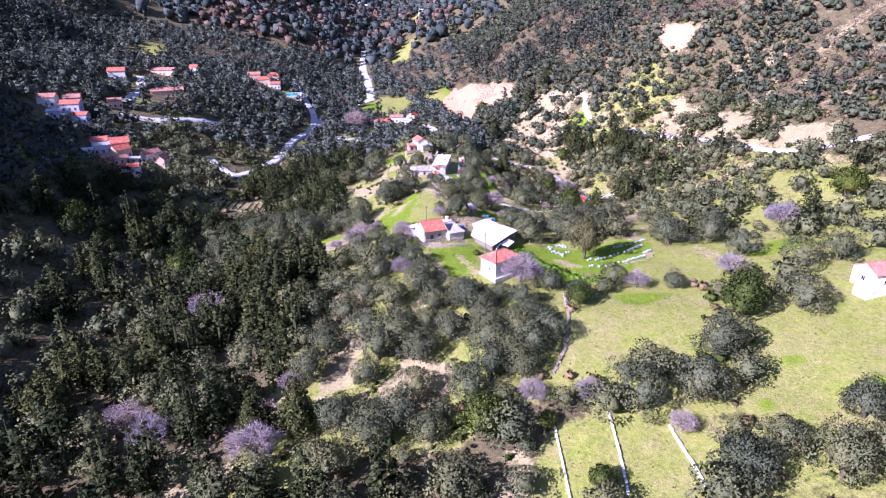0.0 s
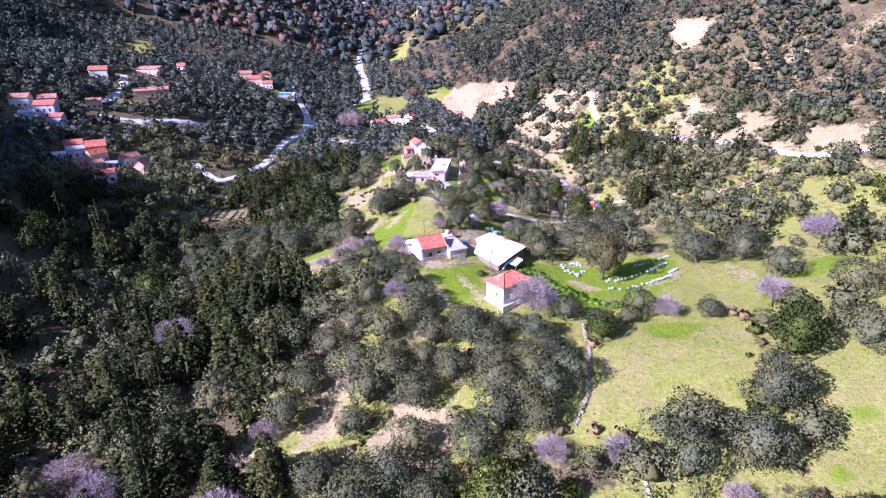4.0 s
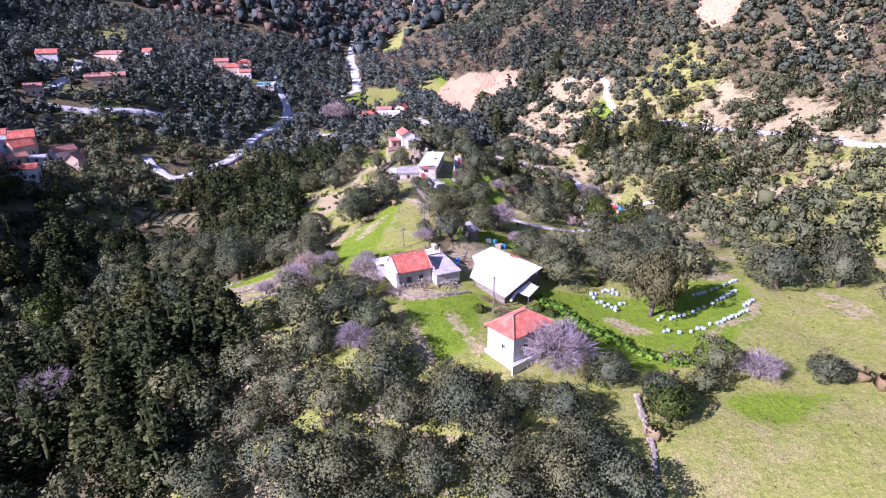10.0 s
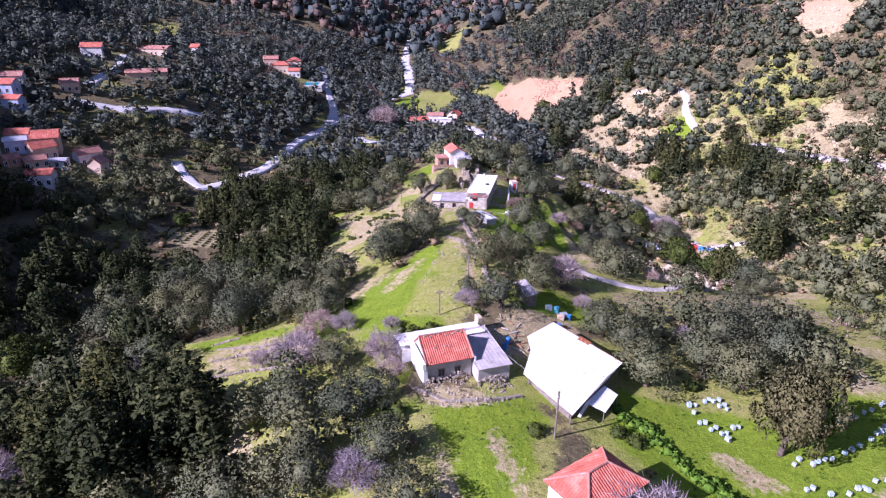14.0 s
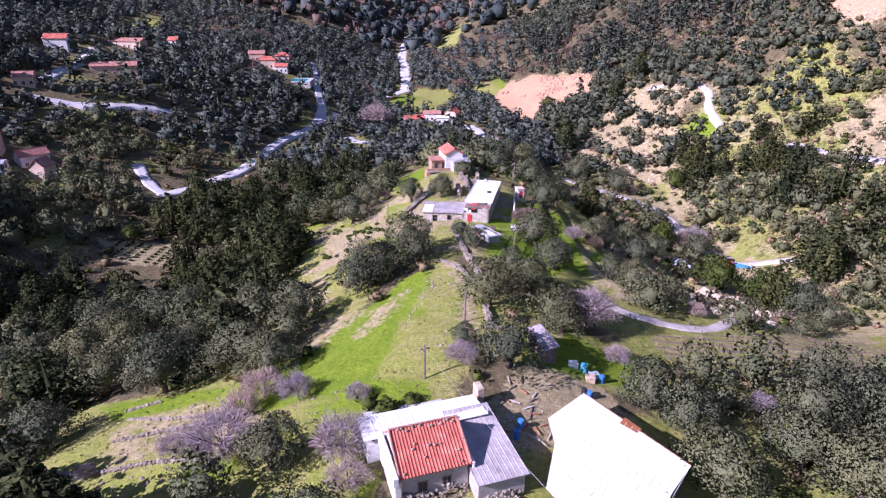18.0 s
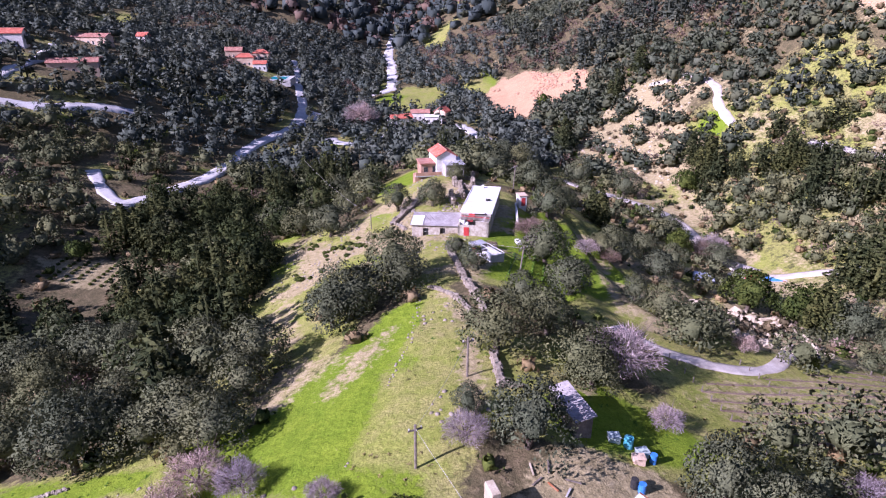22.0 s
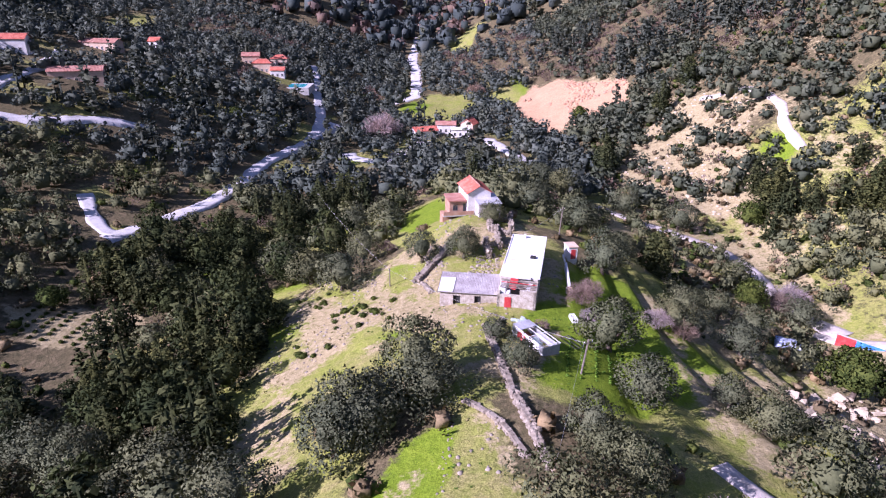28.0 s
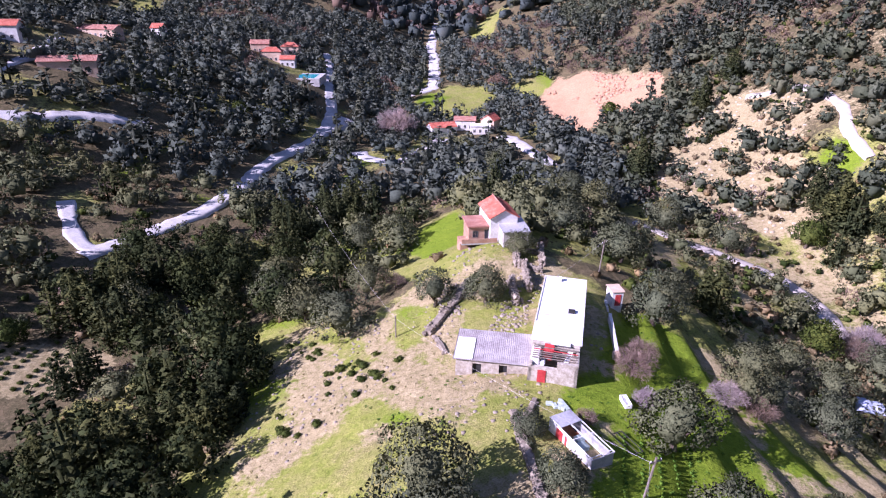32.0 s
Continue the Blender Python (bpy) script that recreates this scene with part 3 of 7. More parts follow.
HOUSES_AT += [(-110, 464, 7), (-113, 445, 8), (-104, 441, 7), (-121, 450, 6), (-91, 426, 11), (-97, 417, 6), (-86, 415, 7), (-23, 394, 8), (-14, 403, 6), (-3, 400, 6), (-7, 395, 6), (-26, 385, 6), (-18, 388, 5), (-31, 352, 5), (-40, 346, 5), (12, 366, 5), (17, 352, 5), (6, 380, 5), (-3, 392, 4), (76, 244, 7)]


def smooth_steps(a, n):
    for k in range(n):
        p = np.pad(a, 1, mode="edge")
        a = (p[:-2, 1:-1] + p[2:, 1:-1] + p[1:-1, :-2] + p[1:-1, 2:] + 2 * a) / 6
    return a


GX = axis(-60, 90, 1.0, -1600, 1600, 1.04)
GY = axis(58, 262, 1.0, -80, 2200, 1.03)
gx, gy = np.meshgrid(GX, GY)
gz = land(gx, gy)
turf = any_of(FIELDS, gx, gy).astype(float)
bare = any_of(BARE, gx, gy).astype(float)
lush = any_of(LUSH, gx, gy) * np.where(any_of({"lawn": LUSH["lawn"]}, gx, gy), 0.85, 1.0)
clay = any_of({k: BARE[k] for k in ("sand_pit", "far_east_field")}, gx, gy).astype(float)
single = any_of({k: FIELDS[k] for k in ("spine", "lawn", "bee_bowl")}, gx, gy)
turf = np.maximum(turf, 0.85 * (noise_grid(gx, gy, 13, 5) > 0.04) * (gy < 300) * (gx < np.where(gy < 195, 100, 40)) * (gx > -34))
bare = np.maximum(bare, 0.6 * (noise_grid(gx, gy, 10, 6) > 0.24) * (gx > 45) * (gy > 195) * (gy < 400))
bare = np.maximum(bare, 0.6 * (noise_grid(gx, gy, 7, 26) > 0.24) * (gy < 200) * (gx < 20) * ~single)
bare = np.maximum(bare, 0.7 * (noise_grid(gx, gy, 30, 7) > 0.4) * (gx > 20) * (gy > 330))
lush = np.maximum(lush, 0.8 * (noise_grid(gx, gy, 9, 8) > 0.36) * turf)
dry = any_of({k: FIELDS[k] for k in ("hill_top", "west_slope", "ridge_crown")}, gx, gy)
bare = np.maximum(bare, 0.8 * dry * (noise_grid(gx, gy, 5, 33) + 0.5 * noise_grid(gx, gy, 2.3, 34) > 0.13))
east = (gx > 56) & (gx < 135) & (gy > 100) & (gy < 200)
turf = np.maximum(turf, 0.8 * east * (noise_grid(gx, gy, 8, 37) > -0.16))
bare = np.maximum(bare, 0.6 * east * (noise_grid(gx, gy, 6, 38) > 0.25))
gardens = (gx < 30) & (gx > -230) & (gy > 215) & (gy < 520)
turf = np.maximum(turf, 0.6 * gardens * (noise_grid(gx, gy, 14, 40) > 0.1))
lush = np.maximum(lush, 0.55 * gardens * (noise_grid(gx, gy, 11, 42) > 0.3))
creek = (gx > 28) & (gx < 80) & (gy > 186) & (gy < 305)
bare = np.maximum(bare, 0.7 * creek * (noise_grid(gx, gy, 6, 35) + 0.4 * noise_grid(gx, gy, 2.1, 45) > -0.16))
vine_land = any_of({"vineyard": FIELDS["vineyard"]}, gx, gy)
turf = np.where(vine_land, 1.0, turf)
bare = np.where(vine_land, 0.46, bare)
bare = np.where(inside(BARE["dug_strip"], gx, gy), 0.62, bare)
turf = np.maximum(turf, 0.8 * creek * (noise_grid(gx, gy, 8, 36) > 0.02))
PATHS = (([(6.0, 158), (6.6, 166), (6.5, 173), (5.6, 180), (3.4, 187)], 0.8), ([(8.8, 130), (10.5, 124.5), (12.8, 119)], 0.75), ([(3.2, 126.5), (4.6, 121.5), (6.2, 117)], 0.85), ([(-6, 219), (0, 211.5), (5, 209)], 0.7))
for line, half in PATHS:
    bare = np.maximum(bare, near_line(line, gx, gy) < half)
hillside = (gx > 46) & (gy > 195) & (gy < 480)
turf = np.maximum(turf, 0.22 * hillside * (noise_grid(gx, gy, 10, 43) > 0.06))
bare = np.maximum(bare, 0.46 * hillside * (noise_grid(gx, gy, 7, 44) > np.where((gy > 330) | (gx > 110), 0.14, 0.02)))
turf = np.maximum(turf, 0.75 * (gx > -10) * (gx < 36) * (gy > 82) * (gy < 122))
turf = np.maximum(turf, 0.62 * (gx > 26) * (gx < 135) * (gy > 50) * (gy < 330))
bare = np.where(inside(BARE["west_dug"], gx, gy), 0.6, bare)
bare = np.where(any_of({k: BARE[k] for k in ("west_face", "hill_crest")}, gx, gy), 0.78, bare)
bare = np.where(any_of({"rock_cut": BARE["rock_cut"]}, gx, gy), 1.3, bare)
me = bpy.data.meshes.new("ground")
n, m = len(GX), len(GY)
idx = np.arange(n * m).reshape(m, n)
quads = np.stack([idx[:-1, :-1], idx[:-1, 1:], idx[1:, 1:], idx[1:, :-1]], -1).reshape(-1, 4)


def fill_mesh(me, verts, faces):
    """A mesh of four-sided faces from arrays."""
    verts, faces = np.asarray(verts, np.float32), np.asarray(faces, np.int32)
    me.vertices.add(len(verts))
    me.vertices.foreach_set("co", verts.ravel())
    me.loops.add(faces.size)
    me.loops.foreach_set("vertex_index", faces.ravel())
    me.polygons.add(len(faces))
    me.polygons.foreach_set("loop_start", np.arange(0, faces.size, 4, dtype=np.int32))
    me.polygons.foreach_set("loop_total", np.full(len(faces), 4, np.int32))
    me.update(calc_edges=True)
    return me


fill_mesh(me, np.stack([gx, gy, gz], -1).reshape(-1, 3), quads)
cover = me.color_attributes.new("cover", "FLOAT_COLOR", "POINT")
cover.data.foreach_set("color", np.stack([smooth_steps(turf, 3), smooth_steps(bare, 2), smooth_steps(lush, 2), smooth_steps(clay, 1)], -1).astype(np.float32).ravel())
me.materials.append(GROUND)
me.polygons.foreach_set("use_smooth", np.ones(len(quads), bool))
tagged(new("ground", me), "hilly ground of soil, turf, sand and new grass", "ground", kind="structure")


def ribbon(name, line, half, mat, lift=0.12, label=""):
    """A road along a line of points, draped over the ground."""
    pts = [Vector((*p, 0)) for p in line]
    curve = []
    for k in range(len(pts) - 1):
        p0, p1, p2, p3 = pts[max(k - 1, 0)], pts[k], pts[k + 1], pts[min(k + 2, len(pts) - 1)]
        steps = max(2, int((p2 - p1).length / 1.5))
        for s in range(steps):
            t = s / steps
            curve.append(0.5 * (2 * p1 + (p2 - p0) * t + (2 * p0 - 5 * p1 + 4 * p2 - p3) * t * t + (3 * p1 - p0 - 3 * p2 + p3) * t ** 3))
    curve.append(pts[-1])
    verts, faces, wide = [], [], (-1.25, -1, -0.5, 0, 0.5, 1, 1.25)
    for k, c in enumerate(curve):
        d = (curve[min(k + 1, len(curve) - 1)] - curve[max(k - 1, 0)]).normalized()
        side = Vector((d.y, -d.x, 0))
        w = half * (1 + 0.25 * noise.noise(Vector((c.x * 0.2, c.y * 0.2, 3))) + 0.3 * noise.noise(Vector((c.x * 0.9, c.y * 0.9, 7))))
        at = [c + side * w * q for q in wide]
        level = max(float(land(p.x, p.y)) for p in at[1:-1])
        for p, q in zip(at, wide):
            g = float(land(p.x, p.y))
            verts.append((p.x, p.y, (0.5 * level + 0.5 * g) + lift if abs(q) <= 1 else g - 0.5))
    w = len(wide)
    for k in range(len(curve) - 1):
        for q in range(w - 1):
            a = k * w + q
            faces.append((a, a + 1, a + w + 1, a + w))
    mesh = fill_mesh(bpy.data.meshes.new(name), verts, faces)
    mesh.materials.append(mat)
    return tagged(new(name, mesh), label or "pale narrow road winding along the slope", "road", kind="structure")


for road_name, (half, mat, line) in ROADS.items():
    ribbon(road_name, line, half, mat)


# ---- plants ----


def quad_sphere(cuts=1):
    """A ball of four-sided faces."""
    bm = bmesh.new()
    bmesh.ops.create_cube(bm, size=2)
    bmesh.ops.subdivide_edges(bm, edges=bm.edges, cuts=cuts, use_grid_fill=True)
    v = np.array([x.co.normalized() for x in bm.verts])
    bm.verts.index_update()
    f = np.array([[x.index for x in p.verts] for p in bm.faces])
    bm.free()
    return v, f


BALL_V, BALL_F = quad_sphere()
FINE_V, FINE_F = quad_sphere(5)
CUBE_V = np.array([(x, y, z) for x in (-1, 1) for y in (-1, 1) for z in (-1, 1)], float) * 0.66
DICE_V = CUBE_V / np.linalg.norm(CUBE_V, axis=1, keepdims=True)
CUBE_F = np.array([(0, 1, 3, 2), (4, 6, 7, 5), (0, 4, 5, 1), (2, 3, 7, 6), (0, 2, 6, 4), (1, 5, 7, 3)])


def leaves(rng, centres, radii, count, size, outward=0.6):
    """Small leaf clumps, each a bent four-sided flake, on the outside of ellipsoids."""
    vol = np.array([r[0] * r[1] + r[2] * r[0] for r in radii])
    pick = rng.choice(len(centres), count, p=vol / vol.sum())
    d = rng.normal(size=(count, 3))
    d /= np.linalg.norm(d, axis=1, keepdims=True)
    d[:, 2] = np.where(d[:, 2] < -0.35, -d[:, 2], d[:, 2])
    c, r = np.array(centres)[pick], np.array(radii)[pick]
    p = c + d * r * rng.uniform(0.8, 1.14, (count, 1))
    nrm = d * outward + rng.normal(size=(count, 3)) * (1 - outward)
    nrm /= np.linalg.norm(nrm, axis=1, keepdims=True)
    nrm *= np.where(nrm[:, 2:] < 0, -1, 1)
    return flakes(rng, p, nrm, size)


def flakes(rng, p, nrm, size):
    """Bent four-sided flakes at the given places."""
    count = len(p)
    a = np.cross(nrm, rng.normal(size=(count, 3)))
    a /= np.linalg.norm(a, axis=1, keepdims=True)
    b = np.cross(nrm, a)
    s = size * rng.uniform(0.5, 1.35, (count, 1))
    corners = [p + a * s * 0.65, p + b * s * 0.36 + nrm * s * 0.12, p - a * s * 0.65, p - b * s * 0.36 + nrm * s * 0.12]
    return np.stack(corners, 1).reshape(-1, 3), np.arange(4 * count).reshape(-1, 4)


def joined(pieces):
    vs, fs, at = [], [], 0
    for v, f in pieces:
        vs.append(v)
        fs.append(f + at)
        at += len(v)
    return np.concatenate(vs), np.concatenate(fs)


def limb(a, b, r0, r1, sides=5):
    """A tapered branch."""
    a, b = np.array(a, float), np.array(b, float)
    d = (b - a) / max(np.linalg.norm(b - a), 1e-6)
    u = np.cross(d, (0.3, 0.8, 0.2))
    u /= np.linalg.norm(u)
    w = np.cross(d, u)
    ring = [np.cos(t) * u + np.sin(t) * w for t in np.arange(sides) * 2 * np.pi / sides]
    v = np.array([a + r0 * q for q in ring] + [b + r1 * q for q in ring])
    return v, np.array([[k, (k + 1) % sides, sides + (k + 1) % sides, sides + k] for k in range(sides)])


def clumps_of(rng, centres, radii, mid, per, size, ragged=0.12):
    """Leaf sprays heaped into clumps; each spray is shaded by its clump and, less, by the crown."""
    n = len(centres) * per
    c, r = np.repeat(centres, per, 0), np.repeat(radii, per, 0)
    away = c - mid
    away = away / np.maximum(np.linalg.norm(away, axis=1, keepdims=True), 1e-6)
    d = rng.normal(size=(n, 3))
    d /= np.linalg.norm(d, axis=1, keepdims=True)
    back = (d * away).sum(1, keepdims=True)
    d = np.where(back < -0.25, d - 2 * back * away, d)
    far = rng.uniform(0.7, 1.1, (n, 1)) + 0.28 * (rng.random((n, 1)) < ragged)
    nrm = d * 0.5 + rng.normal(size=(n, 3)) * 0.42
    nrm /= np.linalg.norm(nrm, axis=1, keepdims=True)
    v, f = flakes(rng, c + d * r * far, nrm, size)
    tone = d * 0.85 + away * 0.58 + np.array((0, 0, 0.08))
    return v, f, np.repeat(tone / np.linalg.norm(tone, axis=1, keepdims=True), 4, 0)


def with_core(core, heap, mid):
    """A dark inner body under a heap of leaf clumps."""
    (cv, cf), (v, f, n) = core, heap
    d = (cv - mid) / np.maximum(np.linalg.norm(cv - mid, axis=1, keepdims=True), 1e-6)
    return np.concatenate([cv, v]), np.concatenate([cf, f + len(cv)]), np.concatenate([d, n])


def round_crown(seed, clumps, per, size, flat=0.8, core=0.6, base=0.08, swell=0.27, fine=True, ragged=0.12):
    """The unit crown of a round tree: radius 1, heaped of uneven clumps with dark gaps between them."""
    rng = np.random.default_rng(seed)
    wave = rng.uniform(0, 6.28, 4)
    d = rng.normal(size=(clumps, 3))
    d[:, 2] = np.where(d[:, 2] < -0.25, -d[:, 2], d[:, 2])
    d /= np.linalg.norm(d, axis=1, keepdims=True)
    for k in range(6):
        gap = d[:, None] - d[None]
        near = np.linalg.norm(gap, axis=2, keepdims=True) + 1e-3
        d = d + (gap / near * np.exp(-near * np.sqrt(clumps) * 0.6)).sum(1) * 0.18
        d[:, 2] = np.maximum(d[:, 2], -0.3)
        d /= np.linalg.norm(d, axis=1, keepdims=True)

    def uneven(d):
        return (1 + 0.13 * np.sin(2.6 * d[:, :1] + wave[0]) + 0.12 * np.sin(3.3 * d[:, 1:2] + wave[1]) + 0.1 * np.sin(3.7 * d[:, 2:] + 2 * d[:, :1] + wave[2]))

    squash = np.array((1, 1, flat))
    mid = np.array((0, 0, base + flat * 0.66))
    big = rng.uniform(0.7, 1.25, (clumps, 1)) * swell
    d[0] = (0.1, 0.1, 0.98)
    centres = d * uneven(d) * rng.uniform(0.42, 0.78, (clumps, 1)) * squash + mid
    cv, cf = (FINE_V, FINE_F) if fine else (DICE_V, CUBE_F) if fine is None else (BALL_V, BALL_F)
    body = cv * uneven(cv) * core * rng.uniform(0.86, 1.12, (len(cv), 1)) * squash + mid
    return with_core((body, cf), clumps_of(rng, centres, big * np.array((1, 1, 0.85)), mid, per, size, ragged), mid)


def round_stem(seed, base=0.5):
    rng = np.random.default_rng(seed)
    bits = [limb((0, 0, -0.12), (rng.uniform(-0.08, 0.08), rng.uniform(-0.08, 0.08), base * 0.6), 0.1, 0.075)]
    for k in range(4):
        ang = k * 1.6 + rng.uniform(-0.4, 0.4)
        bits.append(limb((0, 0, base * 0.55), (0.4 * np.cos(ang), 0.4 * np.sin(ang), base + 0.3), 0.06, 0.02, 4))
    return joined(bits)


def spire_crown(seed, clumps, per, size, spires=4, fine=True, wide=0.18, spread=0.12):
    """The unit crown of a conifer: 1 high and about 0.2 wide, of a few uneven spires of bushy sprays."""
    rng = np.random.default_rng(seed)
    parts = []
    sides, rings = (9, 7) if fine else (5, 3)
    for s in range(spires):
        ang = s * 2.2 + rng.uniform(-0.5, 0.5)
        off = 0.0 if s == 0 else spread * rng.uniform(0.5, 1.15)
        top = 1.0 if s == 0 else rng.uniform(0.5, 0.92)
        axis_at = np.array((off * np.cos(ang), off * np.sin(ang), 0))
        girth = wide if s == 0 else wide * 0.75

        def reach(h):
            return girth * np.clip(1 - h, 0, 1) ** 0.62 * (0.6 + 0.4 * np.clip(h * 5, 0, 1))

        h, t = np.meshgrid(np.linspace(0.03, 0.97, rings), np.arange(sides) * 2 * np.pi / sides, indexing="ij")
        r = reach(h) * 0.17
        body = np.stack([r * np.cos(t), r * np.sin(t), h * top], -1).reshape(-1, 3) + axis_at
        k = np.arange(rings * sides).reshape(rings, sides)
        faces = np.stack([k[:-1], np.roll(k, -1, 1)[:-1], np.roll(k, -1, 1)[1:], k[1:]], -1).reshape(-1, 4)
        h = 1 - (np.arange(clumps) + rng.uniform(0.1, 0.9, clumps)) / clumps * 0.97
        h = h ** 1.15
        t = np.arange(clumps) * 2.4 + rng.uniform(-0.5, 0.5, clumps)
        r = reach(h) * rng.uniform(0.5, 0.95, clumps)
        centres = np.stack([r * np.cos(t), r * np.sin(t), h * top], -1) + axis_at
        big = (0.012 + reach(h) * 0.36) * rng.uniform(0.75, 1.3, clumps)
        stem = centres * (0, 0, 1) + axis_at - np.array((0, 0, 0.06))
        v, f, n = clumps_of(rng, centres, np.stack([big, big, big * 1.7], -1), np.repeat(stem, per, 0), per, size, 0.16)
        parts.append(with_core((body, faces), (v, f, n), axis_at + np.array((0, 0, 0.35))))
    vs, fs = joined([p[:2] for p in parts])
    return vs, fs, np.concatenate([p[2] for p in parts])


def twig_crown(seed, count, fine=0.005):
    """The unit crown of a leafless tree: limbs, and a dome of thin twigs that fan outwards."""
    rng = np.random.default_rng(seed)
    limbs, ends = [limb((0, 0, -0.1), (0.02, 0.02, 0.3), 0.05, 0.04)], []
    for k in range(13):
        ang, up = k * 2.4 + rng.uniform(-0.3, 0.3), rng.uniform(0.35, 1.15)
        mid = np.array((0.34 * np.cos(ang), 0.34 * np.sin(ang), 0.3 + up * 0.38))
        limbs.append(limb((0, 0, 0.28), mid, 0.022, 0.013, 4))
        for j in range(3):
            end = mid + (mid - np.array((0, 0, 0.3))) * rng.uniform(0.5, 1.1) + rng.normal(size=3) * 0.13
            limbs.append(limb(mid, end, 0.012, 0.004, 3))
            ends.append((mid, end))
    d = rng.normal(size=(count, 3))
    d[:, 2] = np.abs(d[:, 2]) * 0.9 - 0.25
    d /= np.linalg.norm(d, axis=1, keepdims=True)
    p = d * rng.uniform(0.25, 1.0, (count, 1)) ** 0.6 * (0.8 + 0.2 * np.sin(5 * d[:, :1] + seed) * np.cos(4 * d[:, 1:2])) * (0.85, 0.85, 0.7) + (0, 0, 0.52)
    d = d * 0.8 + rng.normal(size=(count, 3)) * 0.55
    d = d / np.linalg.norm(d, axis=1, keepdims=True) * rng.uniform(0.07, 0.2, (count, 1))
    side = np.cross(d, rng.normal(size=(count, 3)))
    side = side / np.linalg.norm(side, axis=1, keepdims=True) * fine
    tv = np.stack([p - side, p + side, p + d * 0.6 + side, p + d], 1).reshape(-1, 3)
    return joined(limbs), (tv, np.arange(len(tv)).reshape(-1, 4))


def soften(mesh, radial, share=0.62):
    """Turn the leaves' shading outwards, so that a crown reads as one soft mass."""
    own = np.zeros(len(mesh.vertices) * 3, np.float32)
    mesh.vertices.foreach_get("normal", own)
    own = own.reshape(-1, 3)
    n = radial * share + own * (1 - share)
    n /= np.maximum(np.linalg.norm(n, axis=1, keepdims=True), 1e-6)
    mesh.normals_split_custom_set_from_vertices(n.tolist())


def plant_mesh(name, vf, mat, share=0.6):
    mesh = fill_mesh(bpy.data.meshes.new(name), *vf[:2])
    mesh.polygons.foreach_set("use_smooth", np.ones(len(vf[1]), bool))
    if len(vf) > 2:
        soften(mesh, vf[2], share)
    mesh.materials.append(mat)
    return mesh


OLIVE_CROWNS = [plant_mesh("olive_crown", round_crown(s, 19 + 2 * s, 156, 0.06, 0.98 + 0.07 * (s % 3), 0.36, swell=0.34, ragged=0.12), OLIVE_LEAF, 0.86) for s in range(7)]
GREEN_CROWNS = [plant_mesh("evergreen_crown", round_crown(40 + s, 36, 84, 0.072, 1.0, 0.45, swell=0.25), GREEN_LEAF, 0.7) for s in range(3)]
STEMS = [plant_mesh("stem", round_stem(s), BARK) for s in range(4)]
BROAD_SPIRES = [plant_mesh("conifer_crown", spire_crown(90 + s, 20, 22, 0.028, 9, wide=0.125, spread=0.17), CONIFER_LEAF, 0.7) for s in range(3)]
SPIRES = [plant_mesh("conifer_crown", spire_crown(60 + s, 30, 26, 0.028, 5 + s % 2), CONIFER_LEAF) for s in range(5)]
BUSHY_CONIFER = plant_mesh("conifer_crown", round_crown(77, 60, 95, 0.056, 1.12, 0.5, swell=0.22, ragged=0.2), YELLOW_LEAF, 0.7)
POST = plant_mesh("conifer_trunk", limb((0, 0, -0.05), (0, 0, 0.5), 0.02, 0.008, 6), BARK)
BARE_SETS = []
for s in range(5):
    limbs_vf, twigs_vf = twig_crown(80 + s, 3900, 0.0052)
    BARE_SETS.append((plant_mesh("limbs", limbs_vf, BARK), plant_mesh("lilac_twigs", twigs_vf, LILAC_TWIG), plant_mesh("brown_twigs", twigs_vf, BROWN_TWIG)))

rng_t = random.Random(5)


def tree(name, parts, x, y, size, label, category, group, sink=0.0):
    """A tree of named parts on one stem."""
    root = tagged(new(name), label, category, group)
    root.matrix_world = Matrix.LocRotScale((x, y, float(land(x, y)) - sink), Euler((rng_t.uniform(-0.05, 0.05), rng_t.uniform(-0.05, 0.05), rng_t.uniform(0, 6.28))), size)
    for part_name, mesh in parts:
        ob = new(part_name, mesh)
        ob.parent = root
    return root


OLIVES = []
OLIVES += [(55.8, 57.3, 4.5), (43.4, 59.3, 6.1), (51.1, 63.4, 3.2), (65.2, 66.9, 3.3), (35.5, 75.6, 4.8), (44.6, 75.6, 5.4), (0.9, 77.4, 3.4), (-9.5, 78.4, 4.3), (-4.4, 81.8, 3.9), (-15.4, 83.9, 3.6), (51.7, 84.6, 4.3), (8.4, 84.7, 3.8), (17.9, 87.2, 3.3), (-1.2, 88.2, 3.2), (12.1, 88.5, 3.8), (16.0, 91.3, 3.5), (20.6, 91.4, 3.3), (24.3, 94.5, 3.2), (-10.7, 94.9, 3.0), (73.3, 95.4, 4.2), (12.5, 95.6, 3.6), (18.9, 97.2, 3.4), (-0.6, 98.2, 3.7), (-22.6, 99.0, 3.5), (23.0, 99.2, 2.5), (-9.0, 100.3, 3.6), (15.9, 100.7, 2.5), (18.9, 100.9, 2.5)]
